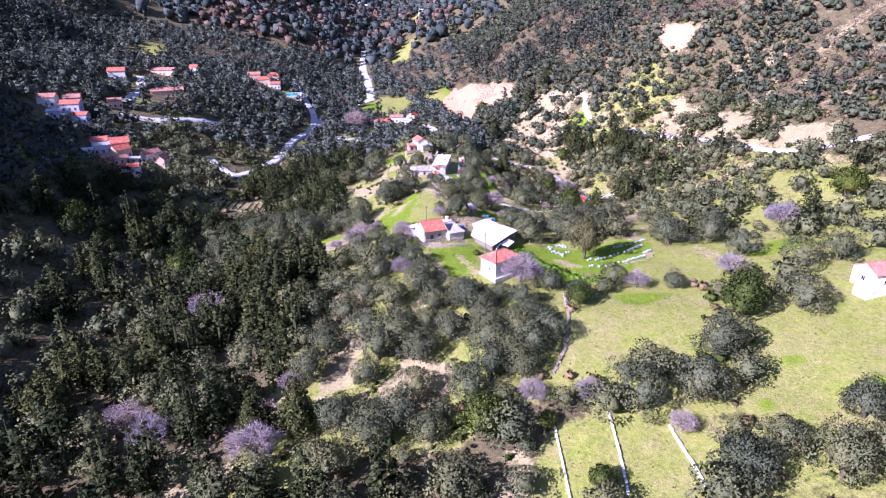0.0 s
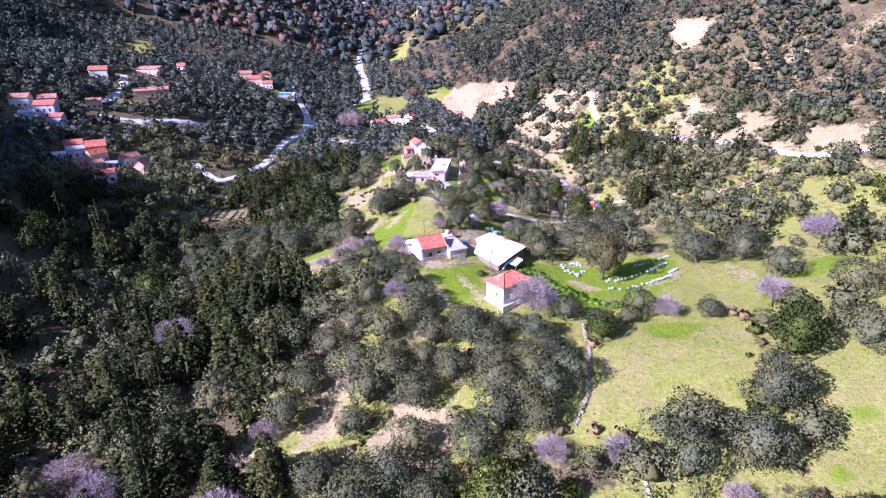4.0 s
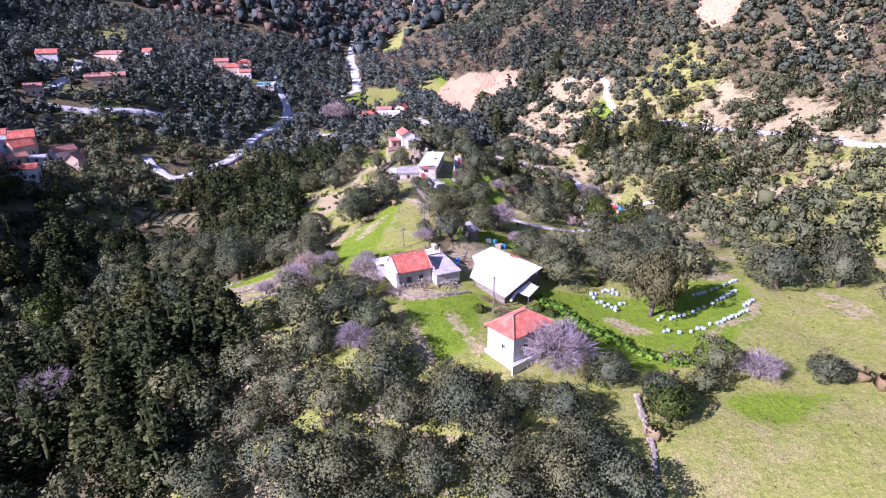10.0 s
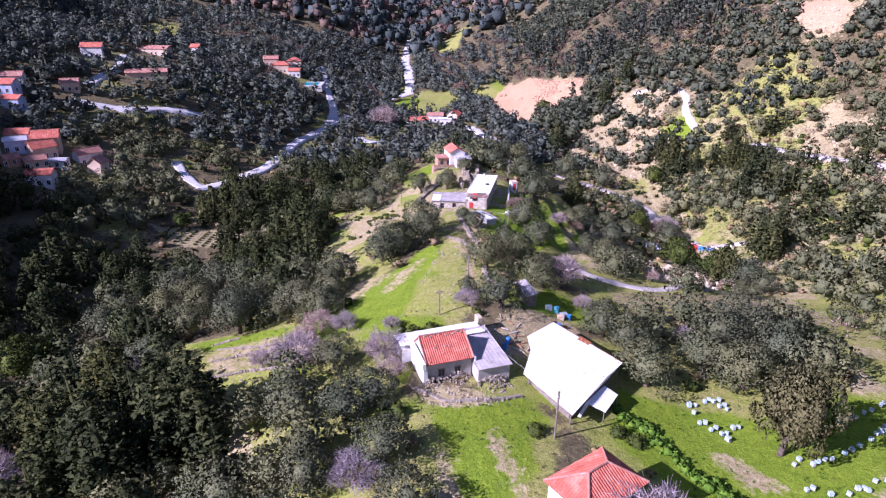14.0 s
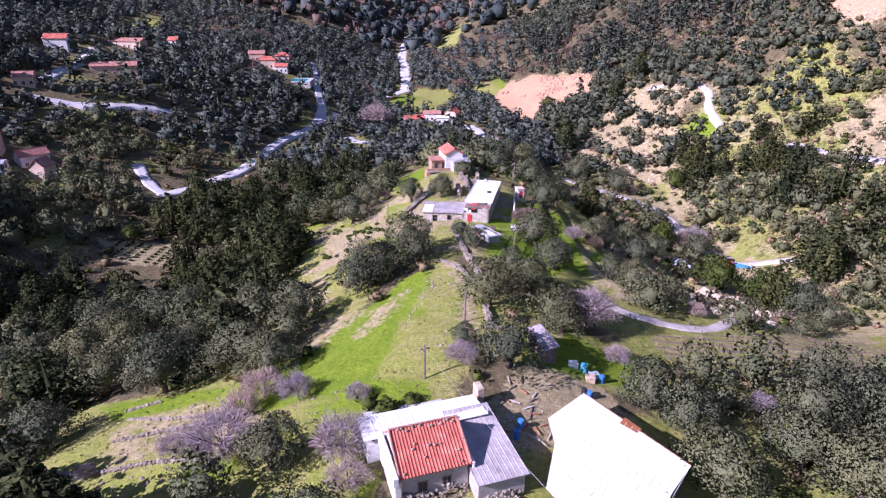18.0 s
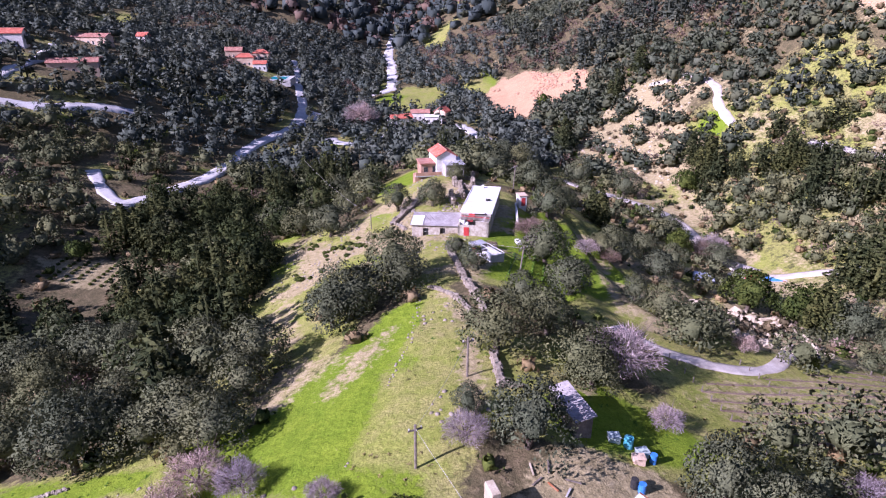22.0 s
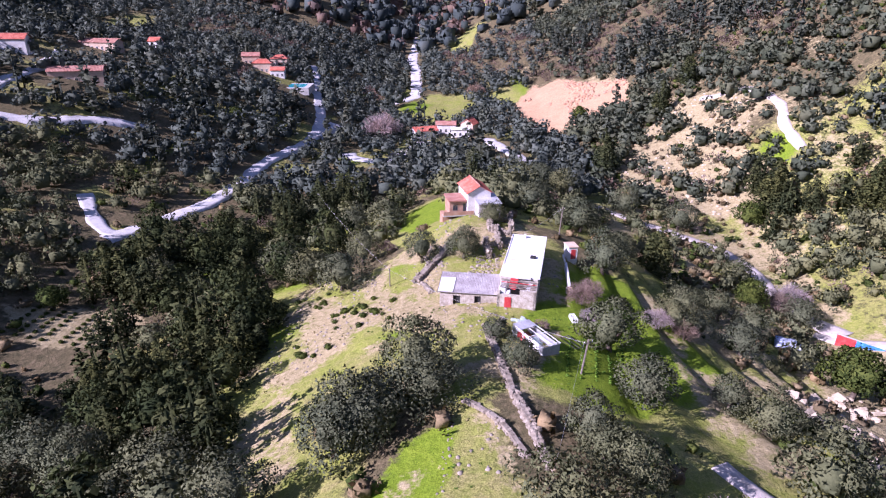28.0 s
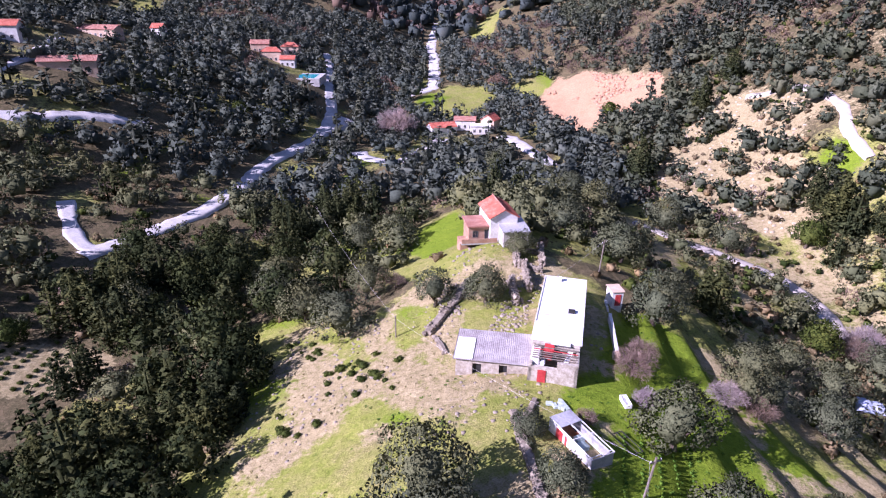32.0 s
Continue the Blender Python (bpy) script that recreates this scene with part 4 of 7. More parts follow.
OLIVES += [(5.8, 101.1, 3.4), (12.4, 101.6, 3.4), (21.5, 102.6, 2.5), (-4.8, 103.0, 3.8), (-20.3, 105.0, 3.7), (0.9, 105.2, 2.8), (-11.5, 106.3, 4.0), (21.1, 106.6, 2.6), (-3.8, 107.0, 2.9), (13.7, 107.2, 2.6), (33.5, 107.9, 2.3), (9.8, 108.2, 3.3), (2.4, 109.0, 3.3), (16.7, 109.0, 2.5), (6.0, 110.1, 2.7), (55.3, 110.9, 2.2), (8.8, 112.0, 2.6), (-6.1, 112.5, 3.7), (83.9, 112.5, 4.8), (28.6, 112.5, 2.4), (93.0, 113.1, 3.5), (-16.6, 113.2, 3.2), (42.7, 113.9, 2.8), (-0.3, 114.8, 3.5), (-12.2, 117.4, 3.8), (1.0, 118.9, 2.7), (-9.9, 123.4, 3.0), (-19.0, 123.8, 3.7)]
OLIVES += [(-1.9, 125.3, 2.9), (78.2, 126.3, 3.6), (-7.7, 132.6, 3.0), (-14.2, 134.3, 3.2), (-4.6, 134.4, 2.9), (76.2, 137.8, 3.8), (65.4, 138.1, 4.2), (29.5, 143.2, 3.4), (-11.4, 143.4, 2.6), (42.2, 143.8, 3.6), (81.2, 146.4, 5.0), (38.5, 147.3, 3.5), (49.2, 150.0, 3.6), (29.3, 151.3, 3.3), (42.9, 153.9, 3.6), (-42.9, 154.6, 3.6), (26.5, 155.1, 3.0), (48.7, 156.1, 3.7), (11.0, 157.6, 3.5), (6.1, 161.0, 1.6), (-57.0, 161.2, 4.1), (58.1, 161.7, 2.9), (49.1, 161.9, 3.3), (-17.7, 162.9, 3.1), (-25.9, 165.5, 3.0), (-32.5, 168.2, 5.0), (18.9, 169.1, 2.5), (-18.4, 172.2, 3.3)]
OLIVES += [(-64.7, 174.7, 3.8), (-54.1, 177.3, 3.8), (-18.7, 177.9, 3.6), (-31.8, 179.1, 4.1), (-62.9, 179.3, 4.3), (14.0, 182.1, 2.4), (-52.0, 185.1, 4.1), (-29.1, 185.3, 4.0), (-8.9, 185.4, 4.7), (-56.6, 188.2, 4.7), (-41.2, 188.7, 4.9), (-48.4, 191.7, 5.9), (-3.7, 193.7, 4.1), (21.5, 195.3, 2.9), (35.5, 195.8, 4.1), (7.4, 195.6, 2.0), (71.6, 197.3, 3.6), (32.5, 199.1, 3.2), (4.9, 202.4, 1.5), (19.4, 205.3, 3.5), (72.3, 206.1, 5.1), (32.5, 220.1, 3.7), (43.6, 221.0, 3.9), (37.0, 222.6, 3.3), (36.5, 228.6, 4.3)]
OLIVES += [(0.0, 229.9, 2.8), (-21.3, 230.8, 4.0), (-7.2, 231.2, 3.1), (23.5, 231.5, 3.8), (51.2, 233.8, 4.9), (46.3, 236.7, 4.1), (-29.6, 239.5, 4.7), (28.0, 240.1, 4.0), (-19.5, 241.5, 3.7), (-60.3, 241.6, 5.0), (4.9, 242.7, 2.5), (-38.0, 248.5, 6.8), (68.5, 249.1, 4.9), (23.0, 253.7, 3.9), (-39.9, 256.6, 6.7), (14.1, 263.7, 3.9), (62.0, 264.9, 3.8), (-19.8, 270.6, 5.3), (-28.7, 274.6, 6.2), (56.1, 290.3, 5.1), (24.1, 292.7, 4.9), (44.3, 300.6, 5.2), (20.0, 304.0, 5.0), (15.4, 319.2, 5.5), (0.8, 339.3, 5.8), (-11.0, 353.5, 5.8)]

BARE_TREES = []
BARE_TREES += [(39.6, 69.7, 2.6), (27.9, 79.7, 2.9), (-29.0, 79.8, 5.3), (18.6, 81.2, 3.0), (-50.6, 88.1, 4.8), (-57.9, 94.0, 5.0), (-26.5, 97.1, 3.1), (47.5, 112.4, 3.2), (69.5, 114.3, 4.0), (22.2, 115.4, 5.4), (-4.5, 123.0, 3.2), (-54.5, 132.4, 5.4), (99.5, 144.0, 5.5), (-4.6, 143.6, 3.3), (-3.2, 139.6, 2.2), (-32.0, 146.4, 1.3), (-17.3, 146.5, 4.3), (-23.0, 147.8, 2.1), (-4.9, 152.4, 1.6), (-46.0, 153.3, 3.2), (-18.3, 153.7, 2.3), (-12.2, 155.1, 2.3), (-16.7, 156.7, 3.1), (39.4, 157.1, 2.0), (6.0, 157.7, 2.3), (25.1, 164.2, 1.9), (22.9, 172.8, 4.5), (42.7, 185.0, 1.8), (10.6, 205.3, 1.4)]
BARE_TREES += [(17.7, 210.4, 1.8), (17.5, 216.3, 2.8), (28.7, 216.8, 2.5), (33.0, 217.0, 2.2), (19.4, 221.1, 2.4), (-14.9, 242.1, 2.0), (65.7, 252.8, 3.8), (69.6, 256.2, 4.4), (-40.8, 390.7, 9.1), (-1.3, 486.1, 6.2)]

CONIFERS = []
CONIFERS += [(-22.7, 85.4, 4.0), (-30.1, 85.4, 3.7), (-38.6, 91.3, 4.3), (-72.5, 95.8, 4.6), (-61.7, 103.8, 4.4), (-73.4, 107.6, 5.1), (-31.1, 109.8, 3.4), (-58.1, 110.3, 5.3), (-36.1, 116.1, 5.2), (-56.6, 117.9, 5.6), (-27.1, 121.2, 3.4), (-51.4, 126.2, 3.7), (-42.9, 127.0, 4.2), (-35.1, 128.6, 5.2), (-90.1, 132.4, 5.3), (-43.3, 134.4, 5.4), (-26.2, 134.7, 4.8), (-31.5, 137.7, 4.9), (-41.9, 141.8, 4.4), (-56.8, 142.1, 4.3), (-91.5, 152.4, 4.8), (-88.1, 173.6, 5.1), (-117.4, 176.7, 6.6), (-85.0, 184.0, 4.0), (-86.2, 191.6, 4.8), (-32.1, 193.0, 2.9)]
CONIFERS += [(-40.6, 193.4, 3.5), (-118.6, 198.5, 8.2), (-73.2, 202.7, 3.8), (-46.5, 206.2, 3.6), (-51.8, 206.7, 2.7), (-41.9, 207.4, 4.1), (67.9, 207.8, 4.0), (-36.8, 210.9, 3.7), (-31.8, 211.2, 3.2), (-33.2, 215.3, 3.3), (84.6, 220.9, 4.8), (-60.3, 224.9, 3.3), (-60.1, 237.2, 4.3), (-69.9, 238.8, 4.7), (-65.7, 245.4, 6.1), (38.0, 248.8, 3.8), (-64.6, 256.2, 4.4), (99.4, 282.6, 4.9), (-44.7, 285.2, 3.5), (88.6, 289.6, 3.1), (-51.8, 290.6, 4.4), (-33.6, 290.8, 3.5), (-38.1, 291.7, 4.0), (-43.4, 294.4, 3.6), (81.8, 297.4, 4.9), (-43.7, 299.2, 4.1)]
CONIFERS += [(82.2, 304.1, 4.4), (-36.4, 304.4, 3.8), (45.3, 341.8, 5.4), (72.5, 378.0, 4.9), (85.9, 388.9, 5.0)]

EVERGREENS = []
EVERGREENS += [(24.8, 61.4, 2.5), (19.7, 74.7, 2.0), (10.0, 75.9, 4.8), (61.8, 96.0, 7.2), (32.6, 105.3, 3.0), (119.9, 149.3, 7.1), (-70.9, 160.8, 6.4), (-107.6, 176.1, 7.4), (68.1, 214.9, 4.9), (61.0, 219.3, 5.5), (-76.4, 231.6, 3.0), (59.6, 253.2, 4.0), (75.5, 294.1, 4.6), (-91.1, 357.0, 3.7), (45.8, 402.7, 4.6)]
OLIVES += [(-7.8, 187.2, 3.9), (-2.6, 190.2, 3.4), (-11.0, 184.6, 3.4)]

OLIVES += [(9.4, 172.6, 3.3), (15.6, 178.5, 3.0), (13.2, 184.5, 2.7), (18.2, 171.0, 3.0)]

OLIVES += [(-32.6, 163.1, 4.2), (-44.3, 168.6, 4.0), (-22.2, 166.1, 3.6), (-32.1, 172.0, 3.8), (-45.5, 177.3, 3.8)]

OLIVE_WORDS = ("grey-green olive tree with a full rounded crown", "broad silvery olive tree with a lumpy crown", "old olive tree with dark gaps in its crown")
for x, y, r in OLIVES:
    r = min(r * 1.16, 4.6) if x < 28 or y < 185 else r * 0.88
    k = rng_t.randrange(7)
    tree("olive_tree", (("trunk", STEMS[k % 4]), ("crown", OLIVE_CROWNS[k])), x, y, (r * rng_t.uniform(0.9, 1.2), r * rng_t.uniform(0.9, 1.15), r * rng_t.uniform(0.85, 1.1)), OLIVE_WORDS[k % 3], "olive tree", "olive trees of the groves", 0.1)
for x, y, r in BARE_TREES:
    r *= 1.15
    k = rng_t.randrange(5)
    lilac = y < 200 or rng_t.random() < 0.4
    tree("bare_tree", (("trunk", BARE_SETS[k][0]), ("branchwork", BARE_SETS[k][1 if lilac else 2])), x, y, (r, r, r * rng_t.uniform(0.85, 1.05)),
         "leafless fruit tree with lilac-pink blossoming twigs" if lilac else "leafless tree with fine brown twigs", "fruit tree", "leafless trees among the olives")
for x, y, r in CONIFERS:
    k = rng_t.randrange(5)
    h = min(max(r * 2.9, 9.5), 15.5)
    w = min(max(r, 3.4), 5.2) * 4.6
    broad = x < -20 and y > 150 or k == 4
    tree("cypress", (("trunk", POST), ("crown", BROAD_SPIRES[k % 3] if broad else SPIRES[k])), x, y, (w, w, h * 0.88 if broad else h), "broad dark evergreen with many rounded tops" if broad else "dark green bushy cypress with several spires", "cypress", "cypresses of the valley", 0.2)
for x, y, r in EVERGREENS:
    r = min(r, 5.6)
    k = rng_t.randrange(3)
    tree("evergreen_tree", (("trunk", STEMS[k]), ("crown", GREEN_CROWNS[k])), x, y, (r, r, r * 1.05), "dense dark green broad-leaved evergreen tree", "evergreen tree", "evergreens of the slope", 0.1)
tree("conifer_tree", (("trunk", STEMS[0]), ("crown", BUSHY_CONIFER)), 40.9, 131.0, (4.6, 4.4, 7.4), "big bushy yellow-green conifer beside the beehives", "conifer", "", 0.1)


# woods beyond the trees above
def scatter(rng, area, gap, keep):
    """Places on a jittered grid within an area of the plan, where keep allows them."""
    x0, x1, y0, y1 = area
    x, y = np.meshgrid(np.arange(x0, x1, gap), np.arange(y0, y1, gap))
    x, y = x.ravel() + rng.uniform(-0.48, 0.48, x.size) * gap, y.ravel() + rng.uniform(-0.48, 0.48, y.size) * gap
    ok = keep(x, y)
    return x[ok], y[ok]


STONY = ("scree", "cliff")


def open_ground(x, y, margin=1.0):
    """Where no clearing, road, house or single tree stands."""
    ok = ~any_of(FIELDS, x, y) & ~any_of({k: v for k, v in BARE.items() if k not in STONY}, x, y)
    for k, most in zip(STONY, (-0.02, -0.1)):
        ok &= ~(inside(BARE[k], x, y) & (noise_grid(x, y, 8, 30) > most))
    for road, (half, surface, line) in ROADS.items():
        ok &= near_line(line, x, y) > half + (1.9 if surface is ROAD else 3.2 if road == "creek_track" else 1.1) * margin
    for road in ("valley_road", "junction_road", "house_lane", "house_drive", "village_road"):
        half, surface, line = ROADS[road]
        for back in (4,):
            ok &= near_line([(a + 1 - 0.15 * back, b - back) for a, b in line], x, y) > half + 1.0
    for hx, hy, hr in HOUSES_AT:
        ok &= np.hypot(x - hx, y - hy) > hr + (0.5 if hx < -100 else 2)
        if hy > 230 and hr > 2:
            ok &= np.hypot(x - hx, (y - hy + (5 if hx < -100 else 8)) * 0.8) > hr + (0 if hx < -100 else 1)
    return ok


def beds_view(x, y):
    """The open slope below the garden beds."""
    return np.hypot((x + 70) / 15, (y - 217) / 10) < 1


def ridge(x, y):
    """The ridge with its farm, where every tree stands singly."""
    return ((x > -25) & (x < 30) & (y > 165) & (y < 250)) | ((x > -3) & (x < 34) & (y > 112) & (y < 168))


def clear_of(x, y, share=0.75):
    ok = np.ones(x.shape, bool)
    for group in (OLIVES, BARE_TREES, CONIFERS, EVERGREENS):
        for tx, ty, r in group:
            ok &= np.hypot(x - tx, y - ty) > r * share + 1.0
    return ok


def wood(name, templates, x, y, rx, rz, mat, label, category, sink=0.15, share=0.84):
    """Many plants of one kind, joined."""
    rng = np.random.default_rng(len(x) + 17)
    pick = rng.integers(0, len(templates), len(x))
    z = land(x, y) - sink
    vs, fs, at, ns = [], [], 0, []
    for k, (tv, tf, *tone) in enumerate(templates):
        sel = np.where(pick == k)[0]
        if not len(sel):
            continue
        a = rng.uniform(0, 2 * np.pi, len(sel))
        c, s = np.cos(a)[:, None], np.sin(a)[:, None]
        px = (tv[None, :, 0] * c - tv[None, :, 1] * s) * rx[sel][:, None] + x[sel][:, None]
        py = (tv[None, :, 0] * s + tv[None, :, 1] * c) * rx[sel][:, None] + y[sel][:, None]
        pz = tv[None, :, 2] * rz[sel][:, None] + z[sel][:, None]
        vs.append(np.stack([px, py, pz], -1).reshape(-1, 3))
        if tone:
            d = tone[0]
            ns.append(np.stack([d[None, :, 0] * c - d[None, :, 1] * s, d[None, :, 0] * s + d[None, :, 1] * c, np.repeat(d[None, :, 2], len(sel), 0)], -1).reshape(-1, 3))
        fs.append((tf[None] + (np.arange(len(sel)) * len(tv))[:, None, None]).reshape(-1, 4) + at)
        at += len(sel) * len(tv)
    fs = np.concatenate(fs)
    mesh = fill_mesh(bpy.data.meshes.new(name), np.concatenate(vs), fs)
    mesh.polygons.foreach_set("use_smooth", np.ones(len(fs), bool))
    if ns:
        soften(mesh, np.concatenate(ns), share)
    mesh.materials.append(mat)
    return tagged(new(name, mesh), label, category, kind="stuff")


rng_w = np.random.default_rng(21)
NEAR_ROUND = [round_crown(400 + s, 16, 60, 0.1, 1.0, 0.4, swell=0.36, fine=False, ragged=0.12) for s in range(7)]
MID_ROUND = [round_crown(100 + s, 11, 20, 0.165, 1.0, 0.55, swell=0.36, fine=None) for s in range(6)]
VALLEY_ROUND = [round_crown(130 + s, 9, 7, 0.29, 0.9, 0.58, swell=0.38, fine=None) for s in range(6)]
MID_SPIRE = [spire_crown(120 + s, 14, 13, 0.043, 4, False) if s < 2 else spire_crown(120 + s, 10, 11, 0.043, 7, False, 0.125, 0.16) for s in range(4)]
VALLEY_SPIRE = [spire_crown(150 + s, 9, 5, 0.11, 2, False) for s in range(4)]
FAR_ROUND = [round_crown(140 + s, 5, 3, 0.55, 0.95, 0.9, swell=0.42, fine=None) for s in range(5)]
FAR_SPIRE = [spire_crown(160 + s, 6, 4, 0.2, 1, False) for s in range(3)]
MID_TWIGS = [twig_crown(180 + s, 90, 0.036)[1] for s in range(3)]
SMALL_BUSH = [plant_mesh("bush_leaves", round_crown(220 + s, 14, 28, 0.17, 0.85, 0.7, 0.0, swell=0.34, fine=False), GREEN_LEAF) for s in range(3)]
BUSH = [round_crown(200 + s, 6, 4, 0.4, 0.8, 0.78, 0.0, swell=0.42, fine=None) for s in range(4)]


def damp(x, y):
    """How deep in the western gully a place lies: there the cypresses grow."""
    return np.exp(-((x + 48) / 30) ** 2) * np.where(y < 150, 1.0, 0.4) * (y < 290) * (y > 30)


STANDS = ((84, 455, 34), (118, 430, 30), (60, 520, 26), (101, 262, 14), (94, 232, 11), (-40, 300, 14), (-48, 520, 16), (140, 505, 30))


def stand(x, y):
    """The stands of cypresses and firs among the paler woods."""
    return np.max([np.exp(-2 * ((x - a) ** 2 + (y - b) ** 2) / r ** 2) for a, b, r in STANDS], 0)


# near and middle woods
def east_side(x, y):
    return (x > 46) & (y > 195)


xa, ya = scatter(rng_w, (-130, 150, 30, 300), 5.5, lambda x, y: open_ground(x, y) & clear_of(x, y) & ~ridge(x, y) & ~east_side(x, y) & ~beds_view(x, y))
xb, yb = scatter(rng_w, (46, 150, 195, 300), 4.3, lambda x, y: open_ground(x, y) & clear_of(x, y) & (noise_grid(x, y, 17, 31) < 0.32))
x, y = np.concatenate([xa, xb]), np.concatenate([ya, yb])
bank = (x > 26) & (x < 76) & (y > 186) & (y < 300)
keep = rng_w.random(len(x)) < np.where(bank, 0.3, np.where((x > 56) & (y > 100) & (y < 200), 0.62, 0.96))
keep &= ~((x > -8) & (x < 34) & (y > 82) & (y < 120) & (noise_grid(x, y, 8, 77) > 0.02))
x, y, bank = x[keep], y[keep], bank[keep]
kind = rng_w.random(len(x))
spire = ~((x > 10) & (y < 130)) & (kind < 0.02 + 0.42 * damp(x, y) + 0.05 * (x > 90) - 0.02 * bank + 0.6 * stand(x, y))
twig = ~spire & (kind > 0.93)
olive = ~spire & ~twig
r = (1.7 + 3.3 * rng_w.random(len(x)) ** 1.3) * np.where((x > 22) & (x < 62) & (y > 92) & (y < 122), 0.6, 1) * np.where(bank, 0.7, np.where(east_side(x, y), 0.9, 1))
tall = rng_w.uniform(0.8, 1.1, len(x))
near = olive & (np.abs(x) < 75) & (y < 225) & (y > 55)
gully = olive & (x > np.where(y < 222, -115, -76)) & (x < -24) & (y > 165) & (y < 275) & (rng_w.random(len(x)) < 0.75)
near &= ~gully
away = olive & ~near & ~gully
wood("gully_evergreens", NEAR_ROUND[:4], x[gully], y[gully], r[gully] * 1.1, (r * tall)[gully] * 1.35, DARK_LEAF, "dark bushy evergreens crowding the gully", "wood")
wood("grove_olives", NEAR_ROUND, x[near], y[near], r[near], (r * tall)[near], OLIVE_LEAF, "grey-green olives of the crowded groves", "wood")
wood("olive_wood", MID_ROUND, x[away], y[away], r[away], (r * tall)[away], OLIVE_LEAF, "grey-green olive woods covering the valley sides", "wood")
wood("cypress_wood", MID_SPIRE, x[spire], y[spire], rng_w.uniform(14, 21, spire.sum()), rng_w.uniform(8, 14, spire.sum()), CONIFER_LEAF, "dark cypress wood in the shaded gully", "wood")
wood("leafless_wood", MID_TWIGS, x[twig], y[twig], rng_w.uniform(2, 3.4, twig.sum()), rng_w.uniform(2.4, 3.6, twig.sum()), BROWN_TWIG, "leafless brown trees among the olives", "wood")

# the valley's middle distance
def outer(x, y):
    return open_ground(x, y) & ~((x > -130) & (x < 150) & (y < 300) & (y > 30))


xa, ya = scatter(rng_w, (-330, 40, 40, 620), 5.8, lambda x, y: outer(x, y) & (np.abs(x + 10) < 0.62 * y + 120))
xb, yb = scatter(rng_w, (40, 330, 120, 620), 5.0, lambda x, y: outer(x, y) & (np.abs(x + 10) < 0.62 * y + 120))
x, y = np.concatenate([xa, xb]), np.concatenate([ya, yb])
kind, patch = rng_w.random(len(x)), noise_grid(x, y, 60, 9)
spire = kind < np.where(patch > 0.2, 0.14, 0.02) + 0.75 * stand(x, y)
rust = ~spire & (patch < -0.2) & (kind > 0.45)
olive = ~spire & ~rust
r = np.where((x > 40) & (y < 330), 1.9, 2.3) + 3.0 * rng_w.random(len(x)) ** 1.2
tall = rng_w.uniform(0.8, 1.1, len(x))
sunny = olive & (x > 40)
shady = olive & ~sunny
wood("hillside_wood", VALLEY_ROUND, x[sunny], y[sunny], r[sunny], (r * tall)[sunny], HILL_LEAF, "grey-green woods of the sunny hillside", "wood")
wood("valley_wood", VALLEY_ROUND, x[shady], y[shady], r[shady], (r * tall)[shady], HAZED_LEAF, "grey-green woods of the middle valley, blued for haze", "wood")
wood("valley_cypresses", VALLEY_SPIRE, x[spire], y[spire], rng_w.uniform(13, 20, spire.sum()), rng_w.uniform(8, 14, spire.sum()), HAZED_SPIRE_LEAF, "cypress stands on the valley sides, greyed for haze", "wood")
wood("russet_wood", MID_TWIGS, x[rust], y[rust], r[rust], r[rust] * 1.2, RUST_LEAF, "leafless russet trees on the valley sides", "wood")

# far hills
x, y = scatter(rng_w, (-900, 900, 560, 1500), 14.5, lambda x, y: open_ground(x, y) & ~((np.abs(x) < 330) & (y < 620)) & (np.abs(x + 20) < 0.8 * y + 60))
kind, patch = rng_w.random(len(x)), noise_grid(x, y, 90, 10)
spire = kind < np.where(patch > 0.1, 0.3, 0.05)
rust = ~spire & (patch < -0.1) & (kind > 0.35)
olive = ~spire & ~rust
r = rng_w.uniform(5.2, 8.6, len(x))
wood("far_wood", FAR_ROUND, x[olive], y[olive], r[olive], r[olive] * rng_w.uniform(0.9, 1.3, olive.sum()), HAZED_LEAF, "grey-green woods of the far hills, haze put into their colour", "wood")
wood("far_cypresses", FAR_SPIRE, x[spire], y[spire], rng_w.uniform(20, 30, spire.sum()), rng_w.uniform(11, 17, spire.sum()), HAZED_SPIRE_LEAF, "far cypress stands, paled in colour for haze", "wood")
wood("far_russet_wood", FAR_ROUND, x[rust], y[rust], r[rust] * 0.9, r[rust] * 0.9, RUST_LEAF, "russet leafless woods of the far hills", "wood")

# undergrowth
xa, ya = scatter(rng_w, (-100, 60, 48, 300), 3.9, lambda x, y: open_ground(x, y, 0.3))
xb, yb = scatter(rng_w, (46, 190, 195, 420), 3.6, lambda x, y: open_ground(x, y, 0.3))
x, y = np.concatenate([xa, xb]), np.concatenate([ya, yb])
keep = rng_w.random(len(x)) < np.where(x > 46, 0.85, 0.45)
keep &= ~((x > 24) & (x < 62) & (y > 190) & (y < 248)) | (rng_w.random(len(x)) < 0.3)
x, y = x[keep], y[keep]
r = rng_w.uniform(0.5, 1.6, len(x)) * np.where(x > 46, 1.15, 1)
half = rng_w.random(len(x)) < 0.55
wood("scrub", BUSH, x[half], y[half], r[half], r[half] * 0.9, SHRUB_LEAF, "low dry scrub under the trees", "scrub", 0.05)
wood("green_scrub", BUSH, x[~half], y[~half], r[~half], r[~half] * 0.9, GREEN_LEAF, "low green scrub under the trees", "scrub", 0.05)
x, y = scatter(rng_w, (30, 130, 190, 400), 3.6, lambda x, y: any_of({k: BARE[k] for k in ("scree", "cliff", "rock_cut")}, x, y) & (rng_w.random(len(x)) < 0.5))
r = rng_w.uniform(0.4, 1.5, len(x))
